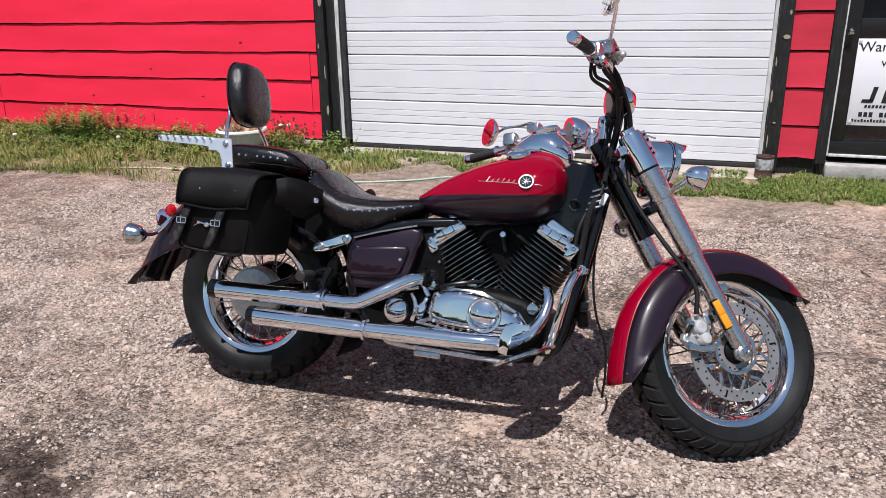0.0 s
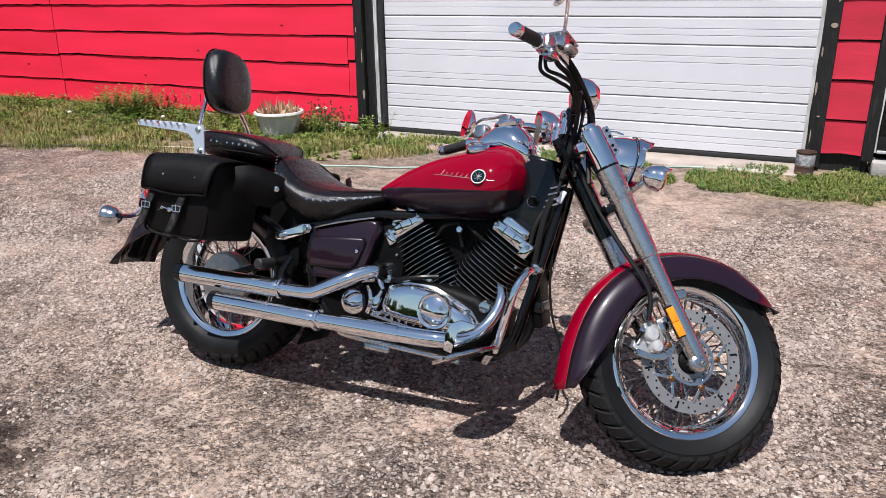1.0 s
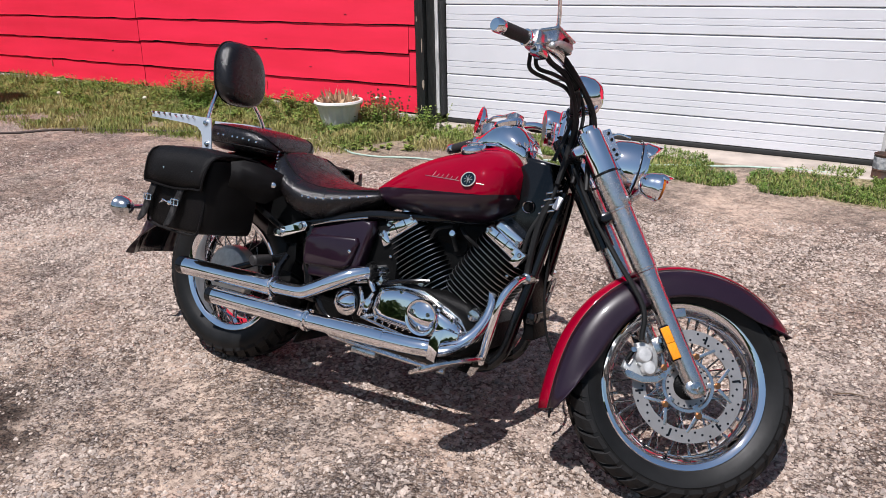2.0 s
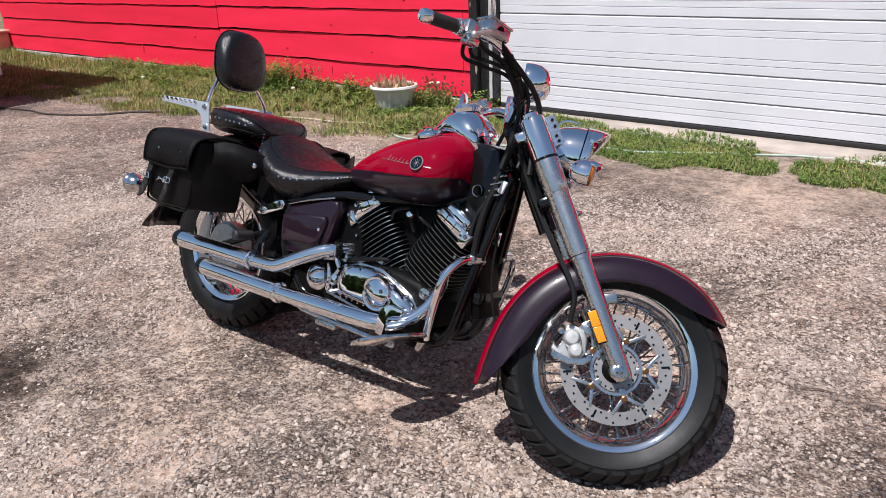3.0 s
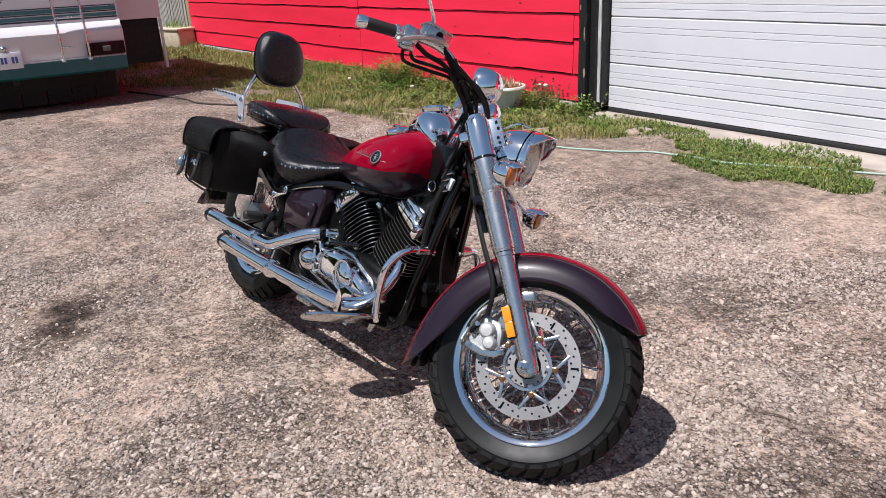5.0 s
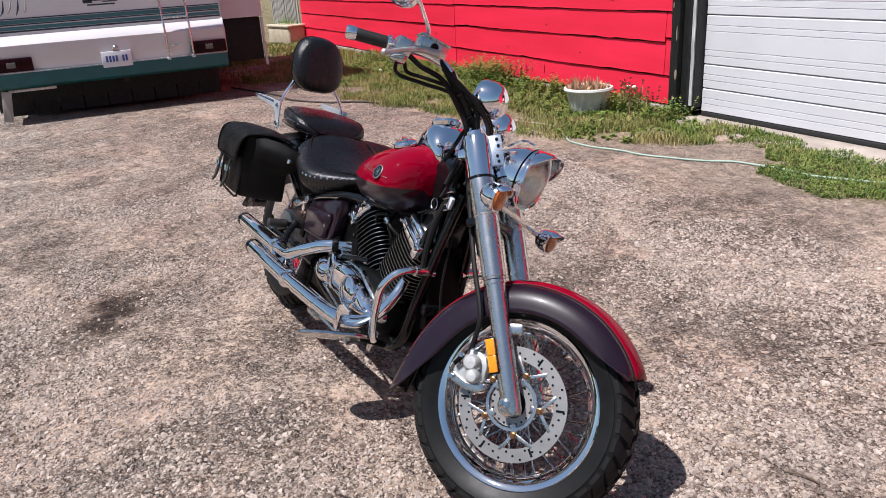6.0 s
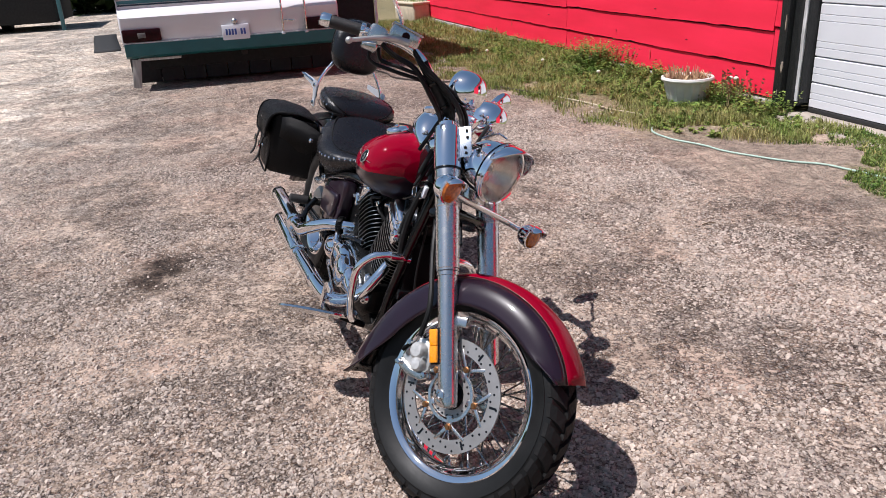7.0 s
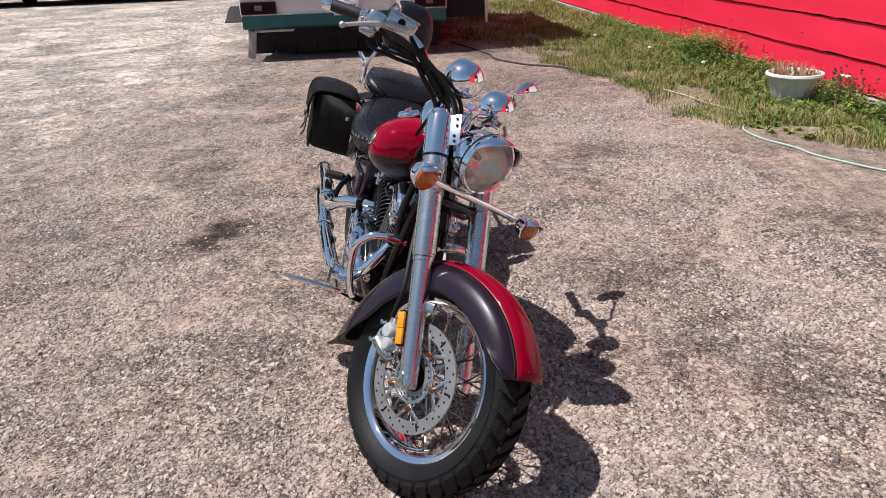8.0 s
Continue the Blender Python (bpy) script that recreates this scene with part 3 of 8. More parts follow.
def flower_pot():
    o = tagged(new("flower_pot"), "round white plastic flower pot with dried plants, among weeds", "flower pot")
    o.matrix_basis = pose(-3.86, 5.93, 0.012) @ Matrix.Scale(0.94, 4)
    b = B()
    seg = 72
    rings = []
    for r, h, f in [(0.150, 0, 0), (0.160, 0.006, 0.0), (0.168, 0.02, 0.004), (0.185, 0.09, 0.006), (0.205, 0.17, 0.006), (0.214, 0.205, 0.002), (0.238, 0.212, 0), (0.246, 0.228, 0), (0.24, 0.246, 0), (0.226, 0.25, 0), (0.215, 0.238, 0), (0.205, 0.2, 0)]:
        rings.append([((r + f * math.cos(i * 6.2832 * 18 / seg)) * math.cos(i * 6.2832 / seg), (r + f * math.cos(i * 6.2832 * 18 / seg)) * math.sin(i * 6.2832 / seg), h) for i in range(seg)])
    loft(b, rings)
    part("tub", b, POTWHITE, o, "ribbed white tub with a rolled rim")
    b = B()
    lathe(b, [(0.203, 0.205), (0.12, 0.215), (0.001, 0.222)], seg=24)
    part("soil", b, SOIL, o, "dry soil")
    v, f = [], []
    rnd = random.Random(5)
    for i in range(240):
        a, r = rnd.uniform(0, 6.28), 0.2 * math.sqrt(rnd.random())
        x, y, z = r * math.cos(a), r * math.sin(a), 0.21
        h = rnd.uniform(0.03, 0.09) + (0.1 if a > 4.2 and rnd.random() < 0.35 else 0)
        dx, dy, w = rnd.uniform(-0.05, 0.05), rnd.uniform(-0.05, 0.05), rnd.uniform(0.004, 0.014)
        k = len(v)
        v += [(x - w, y, z), (x + w, y, z), (x + dx * 0.5 + w * 1.3, y + dy * 0.5, z + h * 0.6), (x + dx * 0.5 - w * 1.3, y + dy * 0.5 + 0.004, z + h * 0.6), (x + dx, y + dy, z + h)]
        f += [(k, k + 1, k + 2, k + 3), (k + 3, k + 2, k + 4)]
    ob = raw("dried_plant", v, f, DRY)
    ob.parent = o
    ob["label"] = "withered tan and reddish stalks"


flower_pot()


def far_planter():
    o = tagged(new("planter"), "cream oblong planter with dry plants at the end of the wall", "planter")
    o.matrix_basis = pose(-14.45, 6.1, 0.0, 0, 0, 12)
    b = B()
    box(b, (0, 0, 0.19), (0.95, 0.4, 0.38), 0.05, seg=3)
    part("trough", b, CREAM, o)
    b = B()
    box(b, (0, 0, 0.385), (1.0, 0.45, 0.05), 0.02)
    part("rim", b, CREAM, o)
    v, f = [], []
    rnd = random.Random(8)
    for i in range(90):
        x, y, w, h = rnd.uniform(-0.4, 0.4), rnd.uniform(-0.14, 0.14), 0.008, rnd.uniform(0.08, 0.25)
        k = len(v)
        dx = rnd.uniform(-0.08, 0.08)
        v += [(x - w, y, 0.4), (x + w, y, 0.4), (x + dx, y, 0.4 + h)]
        f.append((k, k + 1, k + 2))
    ob = raw("plant", v, f, WEED)
    ob.parent = o


far_planter()


def picket_fence():
    o = tagged(new("picket_fence"), "weathered grey picket fence beyond the wall", "fence")
    o.matrix_basis = pose(-14.9, 6.55, 0.0)
    me = None
    for i in range(22):
        if me is None:
            b = B()
            prism(b, [(-0.035, 0.05), (0.035, 0.05), (0.035, 1.2), (0, 1.26), (-0.035, 1.2)], -0.01, 0.01)
            p = part("picket", b, FENCEWOOD, o, smooth=False)
            me = p.data
        else:
            p = piece("picket", me, o, Matrix.Identity(4))
        p.matrix_basis = pose(-0.1 * i, random.uniform(-0.004, 0.004), random.uniform(-0.02, 0.02), 0, random.uniform(-1, 1), 0)
    for z in (0.3, 0.95):
        b = B()
        box(b, (-1.05, 0.03, z), (2.3, 0.035, 0.08), 0.004)
        part("rail", b, FENCEWOOD, o)


picket_fence()


# ---- motorhome ----
def motorhome():
    o = tagged(new("motorhome"), "parked white motorhome with teal bumper and navy stripes", "motorhome")
    o.matrix_basis = Matrix.Translation((-7.66, 0.055, 0.042)) @ Matrix.Diagonal((0.97, 0.97, 0.97, 1))
    y0, y1 = 0.86, 3.5

    def slab(name, outline, ya, yb, material, label="", bevel=0.01):
        b = B()
        prism(b, outline, ya, yb, bevel)
        return part(name, b, material, o, label)
    slab("body", [(-6.2, 0.5), (-0.06, 0.5), (-0.02, 0.56), (0.0, 0.83), (-0.05, 0.9), (-0.13, 0.93), (-0.14, 2.9), (-0.25, 3.1), (-6.0, 3.1), (-6.2, 2.9)], y0, y1, RVWHITE, "white moulded rear body", 0.03)
    slab("bumper", [(-0.6, 0.36), (-0.03, 0.36), (0.015, 0.39), (0.02, 0.53), (-0.6, 0.53)], y0 + 0.02, y1 - 0.02, RVTEAL, "teal bumper band")
    slab("bumper_lip", [(-0.3, 0.533), (0.012, 0.533), (0.012, 0.545), (-0.3, 0.545)], y0 + 0.03, y1 - 0.03, TRACK)
    for k, (z, h, m) in enumerate([(1.100, 0.012, RVNAVY), (1.052, 0.042, RVGREY), (1.036, 0.012, RVNAVY), (0.986, 0.038, RVGREY), (0.962, 0.018, RVNAVY)]):
        slab("stripe", [(-0.2, z), (-0.126, z), (-0.126, z + h), (-0.2, z + h)], y0 - 0.003, y1 + 0.003, m, "", 0)
    # badge: a swash over two lines of small unreadable letters
    for zz, yy, w, h in [(1.245, 2.14, 0.34, 0.014), (1.232, 2.02, 0.1, 0.03), (1.25, 2.3, 0.12, 0.03), (1.226, 2.26, 0.16, 0.012), (1.196, 2.16, 0.30, 0.016)]:
        part("graphic", box(B(), (-0.13, yy, zz), (0.006, w, h)), RVNAVY, o, "dark unreadable lettering as a bar")
    # feathered grass-like swoosh near the corner
    for k in range(6):
        part("graphic", tube(B(), [(-0.132, 1.02 + 0.075 * k, 1.30), (-0.129, 1.0 + 0.075 * k, 1.22 - 0.012 * (k % 3)), (-0.128, 0.95 + 0.08 * k, 1.14 + 0.02 * (k % 2))], [0.004, 0.010, 0.002], 6, 4), FENCEWOOD if k % 2 else RVNAVY, o, "grey painted swoosh")
    for ya, yb in [(y0 + 0.02, y0 + 0.46), (y1 - 0.44, y1 - 0.02)]:
        b = B()
        box(b, (-0.0, (ya + yb) / 2, 0.625), (0.05, yb - ya, 0.145), 0.012)
        lamp = part("tail_lamp", b, DARKLENS, o, "dark red tail lamp")
        b = B()
        box(b, (0.024, (ya + yb) / 2, 0.625), (0.012, 0.09, 0.06), 0.004)
        part("reverse_lens", b, GAUGE, lamp, "smoky clear lens")
    b = B()
    box(b, (0.012, 2.2, 0.585), (0.02, 0.33, 0.18), 0.006)
    plate = part("licence_plate", b, PLATEW, o, "white plate with blue bars in a pale bracket")
    for k in range(7):
        if k == 4:
            continue
        b = B()
        box(b, (0.024, 2.09 + 0.036 * k, 0.59), (0.003, 0.024, 0.07))
        part("plate_bar", b, PLATEB, plate)
    b = B()
    lathe(b, [(0.035, 0), (0.035, 0.03), (0.02, 0.045), (0.001, 0.046)], (0.0, 2.2, 0.71), (1, 0, 0), 16)
    part("plate_lamp", b, CHROME_WORN, o)
    # ladder
    b = B()
    lad = part("ladder", tube(b, [(0.02, 2.78, 0.55), (0.045, 2.78, 0.6), (0.05, 2.78, 0.9), (0.0, 2.78, 1.2), (-0.02, 2.78, 2.9)], 0.013), ALU, o, "slim white metal ladder")
    b = B()
    part("ladder_rail", tube(b, [(0.02, 3.07, 0.55), (0.045, 3.07, 0.6), (0.05, 3.07, 0.9), (0.0, 3.07, 1.2), (-0.02, 3.07, 2.9)], 0.013), ALU, lad)
    for z, x in [(0.68, 0.05), (1.0, 0.035), (1.3, -0.002), (1.6, -0.005), (1.9, -0.008)]:
        b = B()
        rod(b, (x, 2.78, z), (x, 3.07 if z > 0.7 else 2.93, z), 0.011)
        part("rung", b, ALU, lad)
    for y in (2.78, 3.07):
        b = B()
        box(b, (0.025, y, 0.53), (0.03, 0.04, 0.03), 0.006)
        part("ladder_foot", b, PLATEW, lad)
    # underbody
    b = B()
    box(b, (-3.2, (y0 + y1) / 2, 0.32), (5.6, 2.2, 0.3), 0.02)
    part("underbody", b, NEAR_BLACK, o, "dark underbody")
    b = B()
    box(b, (-0.25, 1.25, 0.33), (0.3, 0.5, 0.03), 0.005)
    part("step_plate", b, TRACK, o)
    for y in (1.06, 3.25):
        b = B()
        box(b, (-0.75, y, 0.2), (0.02, 0.45, 0.36), 0.004)
        part("mud_flap", b, SEAL, o, "black rubber mud flap")
        b = B()
        lathe(b, [(0.22, -0.1), (0.36, -0.11), (0.38, -0.07), (0.38, 0.07), (0.36, 0.11), (0.22, 0.1), (0.2, 0.04), (0.001, 0.02)], (-1.45, y, 0.38), (0, 1, 0), 28)
        part("wheel", b, RUBBER, o)
        b = B()
        lathe(b, [(0.22, -0.1), (0.36, -0.11), (0.38, -0.07), (0.38, 0.07), (0.36, 0.11), (0.22, 0.1), (0.2, 0.04), (0.001, 0.02)], (-5.2, y, 0.38), (0, 1, 0), 28)
        part("wheel", b, RUBBER, o)
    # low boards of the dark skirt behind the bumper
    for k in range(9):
        part("skirt_board", box(B(), (-0.42 - 0.01 * (k % 2), y0 + 0.22 + 0.275 * k, 0.17), (0.02, 0.262, 0.32), 0.004), NEAR_BLACK, o)
    part("tow_socket", box(B(), (-0.30, 2.28, 0.315), (0.12, 0.075, 0.07), 0.008), SEAL, o, "square black tow socket")
    part("corner_flap", box(B(), (-0.06, y0 + 0.10, 0.17), (0.015, 0.10, 0.34), 0.004, Matrix.Rotation(radians(-8), 3, "X")), FENCEWOOD, o, "pale hanging rubber flap")
    # side compartment that juts out past the rear corner
    slab("side_bay", [(-4.6, 0.90), (-0.55, 0.90), (-0.55, 3.42), (-4.6, 3.42)], y1 + 0.002, y1 + 0.62, RVWHITE, "white slide-out bay")
    # the shaded opening under the bay is a solid block coloured near black
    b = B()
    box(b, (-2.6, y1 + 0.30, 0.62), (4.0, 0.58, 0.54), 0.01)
    part("bay_underside", b, NEAR_BLACK, o, "near-black block for the dark opening under the bay")
    b = B()
    box(b, (-0.54, y1 + 0.6, 0.58), (0.03, 0.035, 0.62), 0.006)
    part("bay_leg", b, RVWHITE, o, "white corner strip")


motorhome()


def far_trailer():
    o = tagged(new("trailer"), "dark parked trailer with a pale green corner post", "trailer")
    o.matrix_basis = pose(-19.6, -1.6, 0.0)
    # the trailer's shadow is put into the body colour
    b = B()
    box(b, (-1.2, -5.0, 0.95), (2.4, 9.6, 1.5), 0.05)
    part("body", b, NEAR_BLACK, o, "body coloured near black for its shade")
    b = B()
    box(b, (-1.2, -5.0, 1.9), (2.5, 9.7, 0.4), 0.05)
    part("top_rail", b, RVWHITE, o)
    for y in (-0.1, -9.8):
        b = B()
        box(b, (0.05, y, 0.6), (0.09, 0.09, 1.2), 0.01)
        part("corner_post", b, RVGREY, o, "pale green corner post")
    for y in (-1.6, -5.0, -8.4):
        b = B()
        lathe(b, [(0.2, -0.1), (0.38, -0.1), (0.4, -0.05), (0.4, 0.05), (0.38, 0.1), (0.2, 0.1)], (-1.0, y, 0.4), (0, 1, 0), 24)
        part("wheel", b, RUBBER, o)


far_trailer()


# a near-black sheet laid on the drive in place of a shadow
def shadow_strip():
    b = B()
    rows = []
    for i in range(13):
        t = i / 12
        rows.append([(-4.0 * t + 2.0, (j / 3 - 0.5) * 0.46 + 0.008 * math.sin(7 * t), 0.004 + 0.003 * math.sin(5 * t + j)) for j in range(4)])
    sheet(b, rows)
    o = part("shadow_strip", b, NEAR_BLACK)
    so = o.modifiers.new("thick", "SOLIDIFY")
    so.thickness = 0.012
    tagged(o, "long near-black sheet standing in for a shadow on the pale drive", "mat")
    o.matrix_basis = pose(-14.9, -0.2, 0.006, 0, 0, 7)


shadow_strip()


# ---- woods that close the yard behind the camera ----
def far_woods():
    rng = np.random.default_rng(17)
    n = 70000
    u = rng.uniform(0, 1, n)
    along = u * 150 - 100
    top = 4.2 + 1.0 * np.sin(along * 0.21) + 0.8 * np.sin(along * 0.57 + 1) + 0.8 * np.sin(along * 1.3)
    z = top * rng.uniform(0, 1, n) ** 0.8
    x, y = np.where(along < 30, along, 30 + rng.uniform(-2, 2, n)), np.where(along < 30, -32 + rng.uniform(-2.5, 2.5, n), -32 + (along - 30) * 3.2)
    # the line bends north along the west side
    west = along < -40
    x, y = np.where(west, -28 + rng.uniform(-2, 2, n), x), np.where(west, -32 + (-40 - along) * 0.62, y)
    z = np.where(west, z * np.where(y > -13, 1.3, 1.0), z)
    d = rng.normal(0, 0.3, (n, 3, 3))
    v = np.stack([x, y, z], 1)[:, None, :] + d
    v[..., 2] = np.maximum(v[..., 2], 0.0)
    f = np.arange(n * 3).reshape(-1, 3)
    ob = raw("far_trees", v.reshape(-1, 3).tolist(), f.tolist(), FOLIAGE)
    tagged(ob, "dark green woods along the far edge of the yard", "trees", kind="stuff")


far_woods()

# ---- hose and cord ----
def laid(name, pts, r, material, label, category):
    b = B()
    tube(b, [(x, y, z + r + ground_height(x, y)) for x, y, z in pts], r, 8, 8)
    return tagged(part(name, b, material), label, category)


laid("garden_hose", [(-4.8, 5.02, 0), (-4.27, 5.172, 0), (-3.94, 5.215, 0), (-3.65, 5.32, 0), (-3.42, 5.28, 0.0), (-3.2, 5.17, 0)], 0.008, HOSE_TAN, "faded tan garden hose lying beside the grass", "hose")
hose_line = [(-3.2, 5.17, 0), (-2.95, 5.09, 0), (-2.7, 5.106, 0), (-2.22, 5.233, 0), (-1.88, 5.413, 0), (-1.69, 5.55, 0.0), (-1.2, 5.66, 0.0), (-0.745, 5.844, 0.004), (-0.652, 5.906, 0.0), (-0.396, 6.038, 0), (-0.114, 6.17, 0), (0.3, 6.2, 0)]
hose_line = [(x, y + 0.012 * math.sin(7 * x) + 0.008 * math.sin(17 * x), z) for x, y, z in spline(hose_line, 4)]
laid("garden_hose", hose_line, 0.0075, HOSE, "pale green garden hose lying on the gravel", "hose")
laid("cord", [(-8.6, 3.6, 0), (-7.4, 3.9, 0), (-6.9, 3.93, 0), (-6.4, 4.2, 0), (-6.14, 4.5, 0), (-5.6, 4.75, 0), (-5.0, 4.95, 0), (-4.8, 5.02, 0)], 0.011, CORD, "dark cord lying on the gravel beside the grass", "cord")

# ---- motorcycle: x ahead, y to its left, z up, leaning on its side stand with the bars turned left ----
BIKE = tagged(new("motorcycle"), "red and plum cruiser motorcycle leaning on its stand with chrome pipes", "motorcycle")
BIKE.matrix_basis = Matrix.Translation((-1.278, 2.2557, 0.0)) @ Matrix.Rotation(radians(3.83), 4, "Z") @ Matrix.Rotation(radians(-16.9), 4, "X") @ Matrix.Rotation(radians(1.48), 4, "Y")
RAKE, STEER = radians(31.4), radians(32.0)
HEAD = Vector((1.77, 0, 0))
ST = Matrix.Translation(HEAD) @ Matrix.Rotation(STEER, 4, Vector((-math.sin(RAKE), 0, math.cos(RAKE)))) @ Matrix.Translation(-HEAD)
SIDES = (-1, 1)


def tyre(bm, c, R, w, rim, groove=0.009):
    """A tyre's carcass about the y axis; w is half its width."""
    prof = [(rim - 0.012, -w * 0.66), (rim + 0.004, -w * 0.74), (rim + 0.02, -w * 0.9), (rim + 0.045, -w), (R - 0.05, -w * 0.97), (R - 0.032, -w * 0.88), (R - 0.016 - groove, -w * 0.66), (R - 0.005 - groove, -w * 0.36), (R - groove, 0)]
    prof = prof + [(r, -y) for r, y in reversed(prof[:-1])]
    return lathe(bm, prof, c, (0, 1, 0), 72, cap=False)


def tread(bm, c, R, w, n):
    """Raised tread blocks, skewed on both shoulders, and a middle rib of blocks."""
    def at(a, y, h):
        t = abs(y) / w
        r = R - 0.028 * t * t - 0.03 * max(0, t - 0.66) + h
        return Vector(c) + Vector((r * math.cos(a), y, r * math.sin(a)))

    def block(a0, a1, ya, yb, skew):
        rows = []
        for h in (-0.011, 0.0):
            inset = 0.0 if h < 0 else 0.0012
            quad = []
            for k in range(4):
                y = ya + (yb - ya) * k / 3
                quad.append((y, skew * k / 3))
            ring = [at(a0 + s + inset / R, y, h) for y, s in quad] + [at(a1 + s - inset / R, y, h) for y, s in reversed(quad)]
            rows.append(ring)
        loft(bm, rows)
    d = 6.283185 / n
    for i in range(n):
        a = i * d
        block(a, a + d * 0.74, w * 0.42, w * 0.95, d * 0.6)
        block(a + d * 0.5, a + d * 1.24, -w * 0.42, -w * 0.95, d * 0.6)
        block(a + d * 0.1, a + d * 0.8, -w * 0.34, w * 0.34, d * 0.45)
    return bm


def rim_mesh(bm, c, rim, w):
    prof = [(rim + 0.005, -w), (rim + 0.002, -w - 0.002), (rim - 0.012, -w + 0.002), (rim - 0.019, -w + 0.010), (rim - 0.022, -w * 0.55), (rim - 0.034, -w * 0.32), (rim - 0.036, 0)]
    prof = prof + [(r, -y) for r, y in reversed(prof[:-1])]
    inner = [(r + 0.006, y * 0.96) for r, y in reversed(prof[2:-2])]
    prof = prof + inner + [prof[0]]
    return lathe(bm, prof, c, (0, 1, 0), 72, cap=False)


def wheel(name, c, R, w, rim, rw, n_tread, m=None):
    b = B()
    hub_prof = [(0.012, -0.075), (0.03, -0.075), (0.045, -0.066), (0.05, -0.05), (0.05, -0.042), (0.032, -0.036), (0.03, 0.036), (0.05, 0.042), (0.05, 0.05), (0.045, 0.066), (0.012, 0.07)]
    lathe(b, hub_prof, c, (0, 1, 0), 32)
    hub = part(name, b, CHROME_WORN, BIKE, "wire-spoked chrome wheel", m=m)
    part("rim", rim_mesh(B(), c, rim, rw), CHROME, hub, "chrome rim", m=m)
    part("tyre", tyre(B(), c, R, w, rim), RUBBER_DUST, hub, "dusty black tyre", m=m)
    part("tread", tread(B(), c, R, w, n_tread), RUBBER, hub, "blocky tread", m=m, smooth=False)
    # spokes, laced in crossing pairs
    me = None
    for i in range(40):
        a = i * 6.283185 / 40
        side = 1 if i % 2 else -1
        lean = (0.55 if (i // 2) % 2 else -0.55)
        p0 = Vector(c) + Vector((0.046 * math.cos(a + lean), side * 0.046, 0.046 * math.sin(a + lean)))
        rr = rim - 0.034
        p1 = Vector(c) + Vector((rr * math.cos(a), side * 0.008, rr * math.sin(a)))
        if me is None:
            s = part("spoke", lathe(B(), [(0.0026, 0), (0.0026, 0.9), (0.0042, 0.905), (0.0042, 1.0)], (0, 0, 0), (0, 0, 1), 6), SPOKE, hub)
            me = s.data
        else:
            s = new("spoke", me)
            s.parent = hub
        d = p1 - p0
        q = d.to_track_quat("Z", "Y").to_matrix().to_4x4()
        place = Matrix.Translation(p0) @ q @ Matrix.Diagonal((1, 1, d.length, 1))
        s.matrix_basis = m @ place if m is not None else place
    return hub


FAX = (1.625, 0, 0.32)
RAXLE = (0.0, 0, 0.326)
fw = wheel("front_wheel", FAX, 0.32, 0.066, 0.224, 0.050, 36, ST)
rw = wheel("rear_wheel", RAXLE, 0.326, 0.083, 0.212, 0.066, 34)


